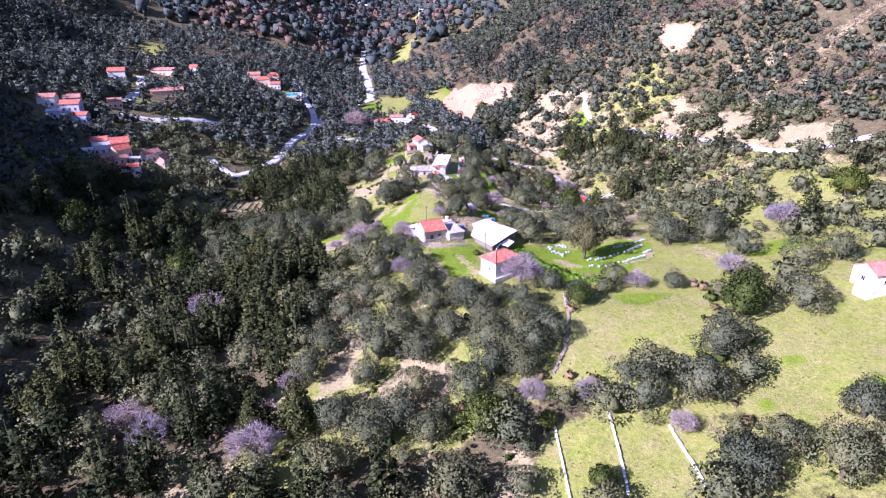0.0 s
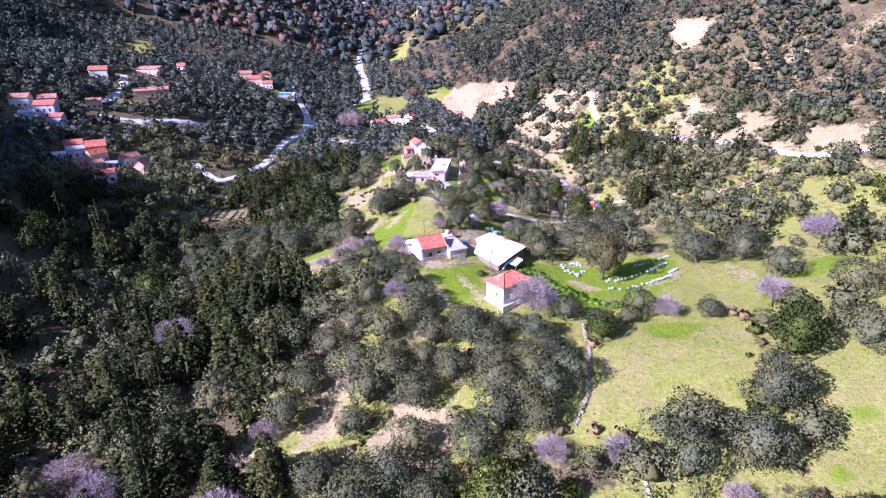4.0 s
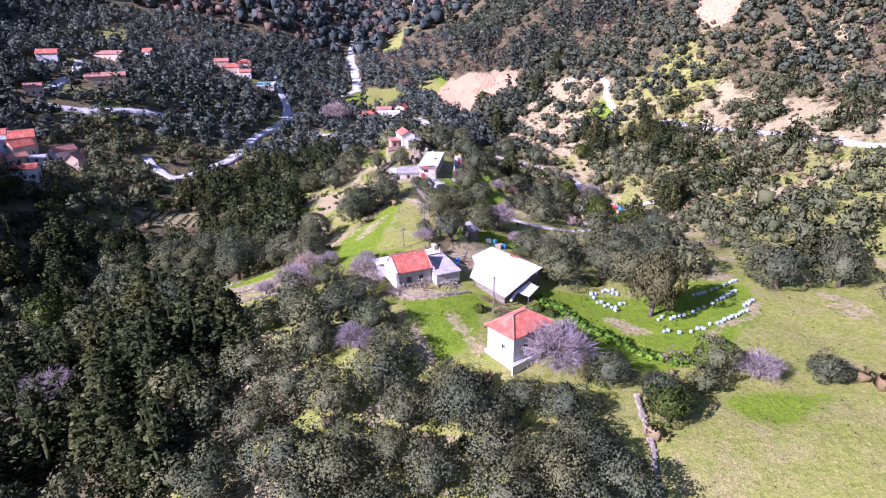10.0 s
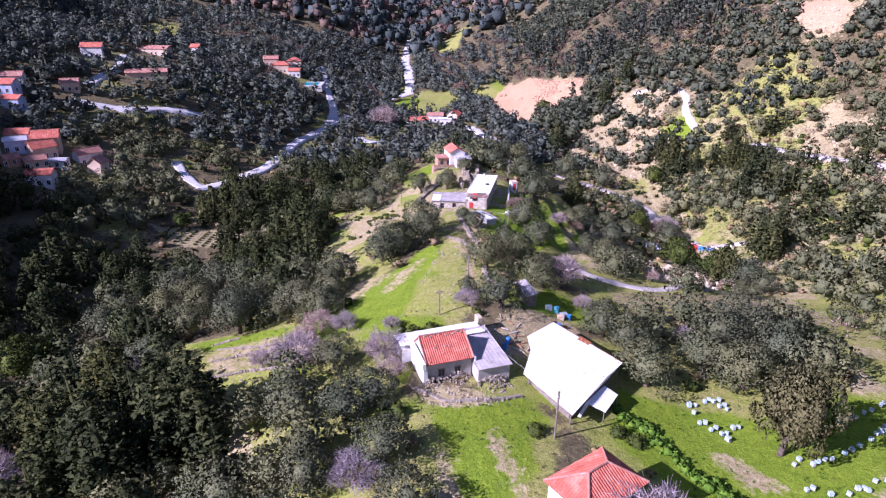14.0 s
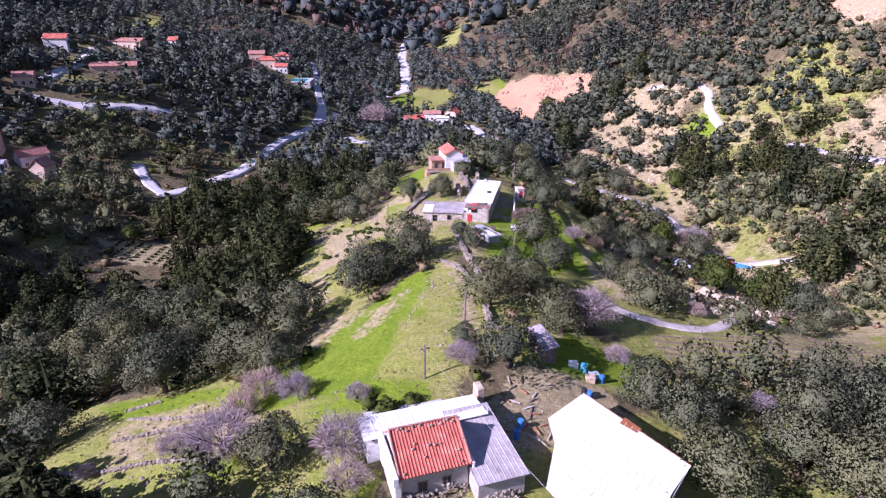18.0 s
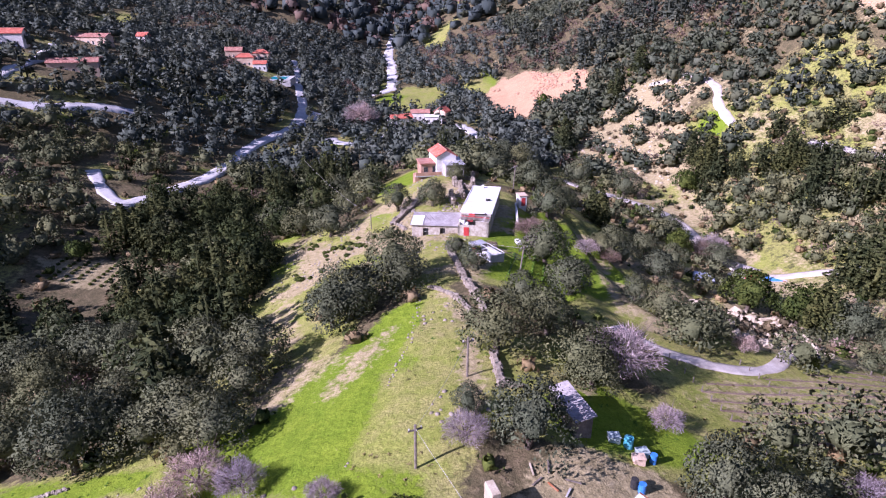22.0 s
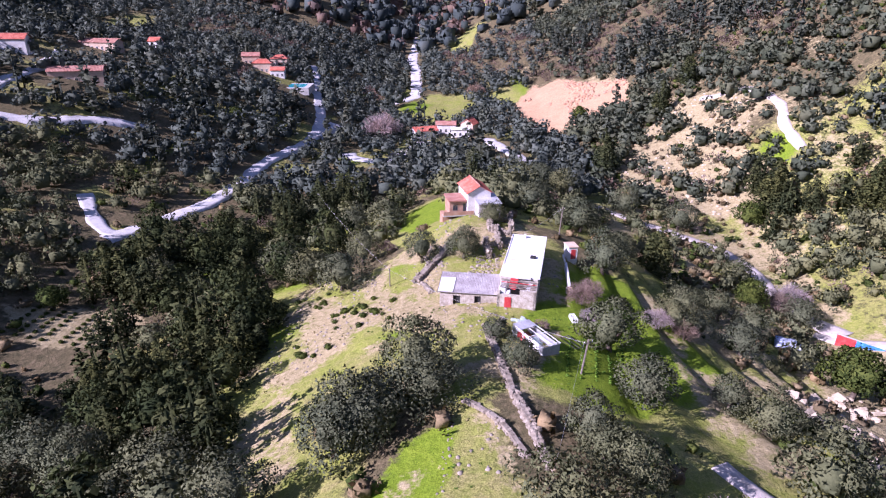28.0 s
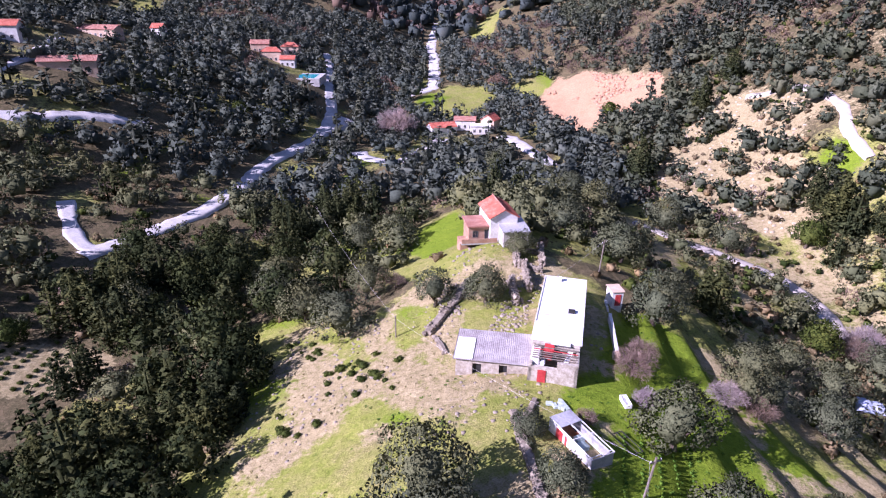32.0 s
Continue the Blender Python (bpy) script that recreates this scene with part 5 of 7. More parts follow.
wood("hillside_bushes", BUSH, x, y, r, r, SHRUB_LEAF, "round green bushes on the pale scree", "bush", 0.05)
TUFT = []
for s in range(4):
    rr = np.random.default_rng(300 + s)
    tuft_v, tuft_f = leaves(rr, [np.array((0, 0, 0.12))], [np.array((0.5, 0.5, 0.3))], 9, 0.5, 0.25)
    TUFT.append((tuft_v, tuft_f, np.tile((0.0, 0.0, 1.0), (len(tuft_v), 1))))
x, y = scatter(rng_w, (-60, 100, 55, 250), 1.1, lambda x, y: any_of(FIELDS, x, y) & ~inside(LUSH["spine_strip"], x, y) & (noise_grid(x, y, 4, 15) > -0.12))
keep = rng_w.random(len(x)) < 0.62
x, y = x[keep], y[keep]
green = any_of(LUSH, x, y) | (noise_grid(x, y, 11, 16) > 0.18)
r = rng_w.uniform(0.14, 0.42, len(x))
wood("dry_grass_tufts", TUFT, x[~green], y[~green], r[~green], r[~green] * 0.8, GRASS_LEAF, "dry straw-coloured grass tufts in the meadows", "grass", 0.02, 0.8)
wood("green_grass_tufts", TUFT, x[green], y[green], r[green], r[green] * 0.8, HERB_LEAF, "fresh green grass tufts", "grass", 0.02, 0.8)


# ---- buildings ----
def part(name, bm, mat, parent, label=""):
    """One mesh as a part of a thing."""
    mesh = bpy.data.meshes.new(name)
    bm.to_mesh(mesh)
    bm.free()
    mesh.materials.append(mat)
    ob = new(name, mesh)
    ob.parent = parent
    return tagged(ob, label)


def thing(name, x, y, z, turn, label, category, group=""):
    root = tagged(new(name), label, category, group)
    root.matrix_world = pose(x, y, z, 0, 0, turn)
    return root


def box(bm, x0, x1, y0, y1, z0, z1, bevel=0.0):
    made = bmesh.ops.create_cube(bm, size=1)["verts"]
    bmesh.ops.transform(bm, matrix=Matrix.Translation(((x0 + x1) / 2, (y0 + y1) / 2, (z0 + z1) / 2)) @ Matrix.Diagonal((x1 - x0, y1 - y0, z1 - z0, 1)), verts=made)
    if bevel:
        bmesh.ops.bevel(bm, geom=list({e for v in made for e in v.link_edges}), offset=bevel, segments=1, affect="EDGES")
    return bm


def boxes(*rows, bevel=0.0):
    bm = bmesh.new()
    for r in rows:
        box(bm, *r, bevel=bevel)
    return bm


def beam(bm, a, b, r, sides=6):
    v, f = limb(a, b, r, r, sides)
    vs = [bm.verts.new(p) for p in v]
    for q in f:
        bm.faces.new([vs[k] for k in q])
    bm.faces.new(vs[:sides][::-1])
    bm.faces.new(vs[sides:])
    return bm


def plate(bm, corners, thick):
    """A flat slab with the given upper corners."""
    top = [bm.verts.new(c) for c in corners]
    low = [bm.verts.new(Vector(c) - Vector((0, 0, thick))) for c in corners]
    bm.faces.new(top)
    bm.faces.new(low[::-1])
    for k in range(len(top)):
        j = (k + 1) % len(top)
        bm.faces.new((top[j], top[k], low[k], low[j]))
    return bm


def roof_face(bm, a, b, c, d, pitch=0.3, high=0.05, thick=0.12, rows_out=None):
    """A pitched roof face with rows of tiles: a and b at the eave, c and d at the ridge."""
    a, b, c, d = (Vector(p) for p in (a, b, c, d))
    plate(bm, [a, b, c, d] if (c - d).length > 0.01 else [a, b, c], thick)
    u = (b - a).normalized()
    n = u.cross(d - a).normalized()
    w = n.cross(u)
    long = (b - a).length
    dx, dy = (d - a).dot(u), (d - a).dot(w)
    cx = (c - a).dot(u)
    rows = max(2, int(long / pitch))
    for k in range(rows):
        s = (k + 0.5) * long / rows
        top = dy if dx <= s <= cx else (dy * s / dx if s < dx else dy * (long - s) / max(long - cx, 1e-6))
        if top < 0.15:
            continue
        half = pitch * 0.34
        p = [a + u * (s - half), a + u * s + n * high, a + u * (s + half)]
        q = [x + w * top for x in p]
        p = [x - w * 0.06 for x in p]
        row = bm if rows_out is None else bmesh.new()
        vs = [row.verts.new(x) for x in p + q]
        row.faces.new((vs[0], vs[1], vs[4], vs[3]))
        row.faces.new((vs[1], vs[2], vs[5], vs[4]))
        row.faces.new((vs[0], vs[2], vs[1]))
        if rows_out is not None:
            rows_out.append(row)
    return bm


def ridge_row(bm, a, b, r=0.11, step=0.42):
    a, b = Vector(a), Vector(b)
    count = max(2, int((b - a).length / step))
    for k in range(count):
        beam(bm, a.lerp(b, k / count), a.lerp(b, (k + 0.93) / count) + Vector((0, 0, 0.015)), r, 6)
    return bm


def window(root, side, at, z, w, h, long, deep, frame_mat=None, shutter=None, name="window"):
    """A window or door on a wall. side: s, n (along x) or w, e (along y)."""
    frame_mat = frame_mat or PLASTER
    def place(x0, x1, out0, out1, z0, z1):
        if side == "s":
            return (x0, x1, -deep / 2 - out1, -deep / 2 - out0, z0, z1)
        if side == "n":
            return (x0, x1, deep / 2 + out0, deep / 2 + out1, z0, z1)
        if side == "w":
            return (-long / 2 - out1, -long / 2 - out0, x0, x1, z0, z1)
        return (long / 2 + out0, long / 2 + out1, x0, x1, z0, z1)
    fr = part(name, boxes(place(at - w / 2 - 0.09, at - w / 2, -0.05, 0.05, z - 0.09, z + h + 0.09), place(at + w / 2, at + w / 2 + 0.09, -0.05, 0.05, z - 0.09, z + h + 0.09),
                          place(at - w / 2, at + w / 2, -0.05, 0.05, z + h, z + h + 0.09), place(at - w / 2, at + w / 2, -0.05, 0.07, z - 0.09, z)), frame_mat, root)
    part("pane" if name == "window" else "leaf", boxes(place(at - w / 2, at + w / 2, -0.05, 0.012, z, z + h)), PANE if name == "window" else (shutter or TIMBER), fr)
    if name == "window":
        part("glazing_bar", boxes(place(at - 0.025, at + 0.025, 0.0, 0.03, z, z + h)), frame_mat, fr)
        if shutter:
            for sgn in (-1, 1):
                part("shutter", boxes(place(at + sgn * (w / 2 + 0.09 + w * 0.25) - w * 0.24, at + sgn * (w / 2 + 0.09 + w * 0.25) + w * 0.24, 0.0, 0.045, z, z + h)), shutter, fr)
    return fr


def house(name, x, y, turn, long, deep, high, rise, walls, tiles, label, openings=(), hip=0.0, over=0.3, base=None, chimney=None, pitch=0.45, group="", shutter=None, rows_apart=False):
    z = float(min(land(x + a, y + b) for a in (-long / 3, 0, long / 3) for b in (-deep / 3, 0, deep / 3))) if base is None else base
    root = thing(name, x, y, z, turn, label, "house", group)
    part("wall", box(bmesh.new(), -long / 2, long / 2, -deep / 2, deep / 2, -1.8, high, 0.03), walls, root)
    lx, ly = long / 2 + over, deep / 2 + over
    drop = rise * over / (deep / 2)
    e, t, rx = high - drop + 0.12, high + rise + 0.12, long / 2 + over - hip
    bm, apart = bmesh.new(), [] if rows_apart else None
    roof_face(bm, (-lx, -ly, e), (lx, -ly, e), (rx, 0, t), (-rx, 0, t), pitch, rows_out=apart)
    roof_face(bm, (lx, ly, e), (-lx, ly, e), (-rx, 0, t), (rx, 0, t), pitch, rows_out=apart)
    if hip:
        roof_face(bm, (lx, -ly, e), (lx, ly, e), (rx, 0, t), (rx, 0, t), pitch, rows_out=apart)
        roof_face(bm, (-lx, ly, e), (-lx, -ly, e), (-rx, 0, t), (-rx, 0, t), pitch, rows_out=apart)
    roof = part("roof", bm, tiles, root)
    for row in apart or ():
        part("pantile", row, tiles, roof)
    crests = [((-rx, 0, t + 0.04), (rx, 0, t + 0.04))]
    if hip:
        crests += [((sx * lx, sy * ly, e + 0.05), (sx * rx, 0, t + 0.05)) for sx in (-1, 1) for sy in (-1, 1)]
    crest_mat = OLD_TILE if tiles is TILE else tiles
    for a, b in crests:
        a, b = Vector(a), Vector(b)
        count = max(1, int((b - a).length / 0.42)) if rows_apart else 1
        for k in range(count):
            part("ridge_tile" if rows_apart else "ridge", beam(bmesh.new(), a.lerp(b, k / count), a.lerp(b, (k + 1.06) / count), 0.11 - 0.008 * (k % 2)), crest_mat, roof, "paler mortared ridge tile")
    if not hip:
        for sx in (-1, 1):
            g = bmesh.new()
            tri = [(sx * long / 2, -deep / 2, high - 0.05), (sx * long / 2, deep / 2, high - 0.05), (sx * long / 2, 0, high + rise)]
            tri2 = [(p[0] - sx * 0.2, p[1], p[2]) for p in tri]
            va, vb = [g.verts.new(p) for p in tri], [g.verts.new(p) for p in tri2]
            g.faces.new(va), g.faces.new(vb[::-1])
            for k in range(3):
                g.faces.new((va[k], vb[k], vb[(k + 1) % 3], va[(k + 1) % 3]))
            bmesh.ops.recalc_face_normals(g, faces=g.faces)
            part("gable", g, walls, root)
    if chimney:
        cx, cy = chimney
        part("chimney", boxes((cx - 0.3, cx + 0.3, cy - 0.3, cy + 0.3, high, t + 0.7), (cx - 0.38, cx + 0.38, cy - 0.38, cy + 0.38, t + 0.7, t + 0.82)), walls, root)
    for side, at, wz, w, h, what in openings:
        window(root, side, at, wz, w, h, long, deep, PLASTER, shutter, what)
    return root


def tin_roof(bm, corners, thick=0.05, pitch=0.4, high=0.03):
    """One folded metal sheet whose ribs run from the first edge to the opposite one."""
    a, b, c, d = (Vector(p) for p in corners[:4])
    n = max(2, int((b - a).length / pitch))
    rows = []
    for k in range(n + 1):
        for off, up in ((-0.12, 0), (0, high), (0.12, 0)):
            s = min(max((k + off) / n, 0), 1)
            rows.append([bm.verts.new(p + Vector((0, 0, q))) for p, q in ((a.lerp(b, s), up), (d.lerp(c, s), up), (d.lerp(c, s), up - thick), (a.lerp(b, s), up - thick))])
    for p, q in zip(rows, rows[1:]):
        for k in range(4):
            bm.faces.new((p[k], q[k], q[(k + 1) % 4], p[(k + 1) % 4]))
    bm.faces.new(rows[0]), bm.faces.new(rows[-1][::-1])
    bmesh.ops.recalc_face_normals(bm, faces=bm.faces)
    return bm


# the white house with the hipped tile roof
hut = house("hipped_house", 17.9, 119.3, 37, 7.0, 4.7, 3.7, 1.35, PLASTER, TILE, "white plastered house with a hipped red tile roof",
            [("w", -0.6, 1.3, 0.55, 0.7, "window"), ("s", 1.6, 0.0, 0.95, 2.0, "door"), ("s", -1.2, 1.2, 0.8, 1.0, "window"), ("e", 0, 1.2, 0.8, 1.0, "window")], hip=2.6, over=0.32, base=6.2, pitch=0.28, rows_apart=True)
part("plinth", box(bmesh.new(), -3.8, -1.0, -2.7, 2.6, -1.6, 0.0, 0.04), CONCRETE, hut, "pale concrete plinth")
part("plinth_wall", box(bmesh.new(), -4.3, 1.2, -3.1, -2.85, -2.2, 0.1, 0.04), PLASTER, hut, "low white terrace wall")

# the farmhouse with the tiled room between sheet-metal lean-tos
farm = thing("farmhouse", 3.55, 140.75, 6.3, 21, "old farmhouse with a red tile roof and whitewashed lean-tos", "house")
part("wall", box(bmesh.new(), -3.0, 2.75, -2.0, 3.2, -1.8, 3.0, 0.03), GREY_PLASTER, farm, "grey stone front wall")
for sx in (-1, 1):
    g = bmesh.new()
    va = [g.verts.new((sx * 2.89 - 0.13, p, q)) for p, q in ((-2.0, 2.9), (3.2, 2.9), (1.4, 4.65))]
    vb = [g.verts.new((sx * 2.63 - 0.13, p, q)) for p, q in ((-2.0, 2.9), (3.2, 2.9), (1.4, 4.65))]
    g.faces.new(va), g.faces.new(vb[::-1])
    for k in range(3):
        g.faces.new((va[k], vb[k], vb[(k + 1) % 3], va[(k + 1) % 3]))
    bmesh.ops.recalc_face_normals(g, faces=g.faces)
    part("gable", g, PLASTER, farm)
bm, farm_rows = bmesh.new(), []
roof_face(bm, (-3.2, -2.35, 2.95), (2.95, -2.35, 2.95), (2.95, 1.4, 4.78), (-3.2, 1.4, 4.78), 0.27, 0.06, rows_out=farm_rows)
roof_face(bm, (2.95, 3.5, 2.95), (-3.2, 3.5, 2.95), (-3.2, 1.4, 4.78), (2.95, 1.4, 4.78), 0.27, 0.06, rows_out=farm_rows)
tiles = part("tile_roof", bm, TILE, farm, "red clay tiles weighted with stones")
for row in farm_rows:
    part("pantile", row, TILE, tiles)
part("ridge", ridge_row(ridge_row(ridge_row(bmesh.new(), (-3.2, 1.4, 4.86), (2.95, 1.4, 4.86), 0.1), (-3.15, -2.3, 3.02), (-3.15, 1.4, 4.85), 0.09), (2.9, -2.3, 3.02), (2.9, 1.4, 4.85), 0.09), OLD_TILE, tiles)
rs = random.Random(3)
for k in range(26):
    px, t = rs.uniform(-3, 3), rs.choice((0.06, 0.3, 0.5, 0.9, 0.96, rs.random()))
    v = BALL_V * 0.13 * np.array([rs.uniform(0.8, 1.5), rs.uniform(0.7, 1.2), 0.6]) + np.array((px, -2.35 + 3.75 * t, 3.06 + 1.83 * t))
    mesh = fill_mesh(bpy.data.meshes.new("roof_stone"), v, BALL_F)
    mesh.materials.append(STONE)
    new("roof_stone", mesh).parent = tiles
heap = bmesh.new()
for k in range(430):
    hx, hy = rs.uniform(-3.6, 6.8), rs.uniform(0, 1) ** 1.6 * 2.8
    top = 1.05 - 0.5 * hy + 0.25 * math.sin(hx * 1.7)
    made = bmesh.ops.create_icosphere(heap, subdivisions=1, radius=rs.uniform(0.06, 0.19))["verts"]
    bmesh.ops.transform(heap, matrix=Matrix.Translation((hx, (-2.1 if hx < 2.7 else -4.1) - hy, top - 0.2)) @ Euler((rs.uniform(0, 6), rs.uniform(0, 6), 0)).to_matrix().to_4x4() @ Matrix.Diagonal((1.2, 0.8, 0.65, 1)), verts=made)
tagged(part("rubble_heap", heap, STONE, farm), "heap of fallen stones against the front wall", kind="stuff")
part("parapet", boxes((-3.75, -3.3, -2.6, 3.2, 2.4, 3.3), (2.96, 3.2, -2.4, 3.2, 2.2, 3.0), bevel=0.04), PLASTER, farm, "crumbling whitewashed parapet")
window(farm, "s", 0.9, 0.9, 0.7, 0.9, 6.0, 4.0, TIMBER)
window(farm, "s", -1.2, 0.9, 0.7, 0.9, 6.0, 4.0, TIMBER)
part("wing_wall", box(bmesh.new(), 2.85, 7.0, -4.0, 4.6, -2.2, 2.2, 0.03), GREY_PLASTER, farm, "whitewashed wing wall")
part("wing_roof", tin_roof(bmesh.new(), [(2.75, -4.3, 2.33), (7.2, -4.3, 2.33), (7.2, 5.0, 2.7), (2.75, 5.0, 2.7)], 0.07, 0.45), FIBRE, farm, "pale ribbed sheet roof")
part("back_wall", box(bmesh.new(), -4.7, 6.2, 3.25, 6.9, -2.2, 2.1, 0.03), PLASTER, farm)
part("back_roof", tin_roof(bmesh.new(), [(-5.0, 3.1, 2.75), (6.6, 3.1, 2.95), (6.6, 7.2, 2.2), (-5.0, 7.2, 2.1)], 0.07, 0.6), TIN_WHITE, farm, "whitewashed sheet roof")
part("side_wall", box(bmesh.new(), -3.6, -3.05, -2.4, 3.2, -2.0, 2.6, 0.03), PLASTER, farm)
part("pillar", box(bmesh.new(), 7.2, 7.9, 7.2, 8.6, -1.5, 2.6, 0.05), PALE_STONE, farm, "pale plastered pillar")
part("stove_pipe", beam(bmesh.new(), (6.7, 3.6, 2.5), (6.7, 3.6, 3.6), 0.07), TIN_GREY, farm)
part("back_terrace", boxes((-3.8, 0.6, 7.5, 10.0, -1.5, 0.35), (0.7, 4.2, 7.6, 9.6, -1.5, 0.5)), CONCRETE, farm, "broken concrete slab behind the house")

# the barn under the wide white roof
barn = thing("barn", 18.8, 141.8, 4.6, 0, "wide low barn under a white sheet-metal roof", "barn")
outline = [(-0.3, 10.1), (7.2, 0.6), (4.6, -2.6), (-0.8, -10.2), (-5.6, -2.8), (-4.2, 2.6), (-4.4, 5.9)]
slope = lambda x, y: 2.9 - 0.02 * x + 0.012 * y
part("roof", plate(bmesh.new(), [(x, y, slope(x, y)) for x, y in outline], 0.12), TIN_WHITE, barn)
ribs = bmesh.new()
for k in range(19):
    s = k / 18
    p = Vector((-0.3, 10.1, 0)).lerp(Vector((7.2, 0.6, 0)), s)
    q = Vector((-4.3, 4.4, 0)).lerp(Vector((-0.8, -10.2, 0)), s)
    p.z, q.z = slope(p.x, p.y) + 0.012, slope(q.x, q.y) + 0.012
    beam(ribs, p, q, 0.018, 4)
part("seam_relief", ribs, TIN_WHITE, barn)
for (x0, y0), (x1, y1) in zip(outline, outline[1:] + outline[:1]):
    walls_b = bmesh.new()
    a, b = Vector((x0, y0, 0)) * 0.82, Vector((x1, y1, 0)) * 0.82
    d = (b - a).normalized()
    n = Vector((-d.y, d.x, 0)) * 0.1
    vs = [walls_b.verts.new(v) for v in (a - n, b - n, b + n, a + n)]
    top = [walls_b.verts.new(v.co + Vector((0, 0, 2.72))) for v in vs]
    for v in vs:
        v.co.z = -2.4
    walls_b.faces.new(vs), walls_b.faces.new(top)
    for k in range(4):
        walls_b.faces.new((vs[k], vs[(k + 1) % 4], top[(k + 1) % 4], top[k]))
    bmesh.ops.recalc_face_normals(walls_b, faces=walls_b.faces)
    part("wall", walls_b, TIMBER, barn, "dark timber wall set back under the eaves")
part("porch_roof", plate(plate(bmesh.new(), [(1.3, -6.9, 2.0), (3.4, -8.0, 1.6), (5.6, -4.6, 1.6), (4.2, -3.4, 2.0)], 0.06), [(1.3, -6.9, 2.0), (0.2, -8.4, 1.2), (0.5, -8.5, 1.15), (1.6, -7.2, 2.0)], 0.06), TIN_WHITE, barn, "white sheet porch roof")
for px, py in ((-4.9, -2.7), (-0.8, -9.4), (4.2, -2.6), (6.7, 0.6), (-0.3, 9.5), (-4.0, 5.6)):
    part("post", beam(bmesh.new(), (px, py, -2.4), (px, py, 2.8), 0.09), TIMBER, barn)
for px, py in ((3.3, -7.8), (5.4, -4.7), (1.4, -7.0)):
    part("porch_post", beam(bmesh.new(), (px, py, -1.8), (px, py, 1.6), 0.06), TIMBER, barn)
part("rusty_sheet", plate(bmesh.new(), [(3.0, 6.6, slope(3, 6.6) + 0.02), (4.2, 5.0, slope(4.2, 5) + 0.02), (3.6, 4.4, slope(3.6, 4.4) + 0.02), (2.3, 5.7, slope(2.3, 5.7) + 0.02)], 0.015), RUST, barn, "rust-stained sheet near the edge")
part("gutter", beam(bmesh.new(), (-0.2, 10.25, 2.9), (7.3, 0.7, 2.65), 0.07), RUST, barn)

# the long white flat-roofed house on the hilltop
long_house = thing("flat_roofed_house", 9.55, 223.0, 4.9, -9.0, "long stone house with a whitewashed flat roof", "house")
part("wall", box(bmesh.new(), -2.65, 2.65, -8.3, 8.5, -2.2, 2.95, 0.03), LIME_STONE, long_house, "rough stone wall")
part("roof_slab", box(bmesh.new(), -2.85, 2.85, -7.9, 8.7, 2.95, 3.2, 0.03), TIN_WHITE, long_house, "whitewashed roof slab")
part("roof_edge", boxes((-2.85, -2.7, -4, 8.7, 3.2, 3.3), (2.7, 2.85, -4, 8.7, 3.2, 3.3), (-2.7, 2.7, 8.55, 8.7, 3.2, 3.3)), PLASTER, long_house)
part("roof_hatch", box(bmesh.new(), 0.9, 1.7, -1.2, -0.5, 3.2, 3.5, 0.02), DARK, long_house, "dark roof hatch")
part("vent_block", box(bmesh.new(), -0.9, -0.5, 7.3, 7.9, 3.2, 3.8, 0.02), PLASTER, long_house)
part("front_wall", boxes((-2.65, -2.3, -11.6, -8.3, -2.2, 2.3), (2.3, 2.65, -11.6, -8.3, -2.2, 2.6), (-2.65, 0.4, -11.6, -11.2, -2.2, 1.9), (0.4, 2.65, -11.6, -11.2, -2.2, 2.7)), LIME_STONE, long_house, "ruined stone front wall")
part("red_door", box(bmesh.new(), -1.6, -0.7, -11.68, -11.62, -0.2, 1.6), RED_PAINT, long_house, "faded red door")
for k in range(7):
    part("roof_beam", beam(bmesh.new(), (-2.4, -8.6 - 0.42 * k, 2.85), (2.5, -8.5 - 0.42 * k + rs.uniform(-0.2, 0.2), 2.7), 0.06), RED_PAINT if k == 2 else TIMBER, long_house)
part("fallen_sheet", plate(bmesh.new(), [(-1.3, -10.2, 2.3), (-0.3, -10.4, 2.2), (-0.1, -8.4, 2.95), (-1.2, -8.3, 3.0)], 0.03), RED_PAINT, long_house, "red-stained fallen roof sheet")
part("fallen_board", plate(bmesh.new(), [(0.9, -10.8, 1.9), (1.4, -10.9, 1.9), (1.9, -8.8, 2.6), (1.4, -8.7, 2.6)], 0.03), TIN_WHITE, long_house)
part("white_rubble", boxes((-2.5, -1.5, -11.0, -8.6, 1.6, 2.75), (-1.45, -0.9, -11.1, -10.2, 1.3, 2.2), bevel=0.12), PLASTER, long_house, "whitewashed remains of the front roof")
for k in range(6):
    sx, sy = rs.uniform(-2.6, 0.4), rs.uniform(-7.6, 7.5)
    part("roof_patch", box(bmesh.new(), sx, sx + rs.uniform(1.2, 2.3), sy - 1.5, sy + rs.uniform(0.2, 1.0), 3.2, 3.2 + 0.006 + 0.003 * k), PLASTER, long_house, "greyish patched roof sheet")
part("room_floor", box(bmesh.new(), -2.3, 2.3, -11.2, -8.3, -0.4, 0.05), DARK, long_house, "near-black floor of the roofless room")
for wy in (-5, -1, 3):
    window(long_house, "e", wy, 0.9, 0.8, 1.0, 5.3, 16.8, PLASTER)

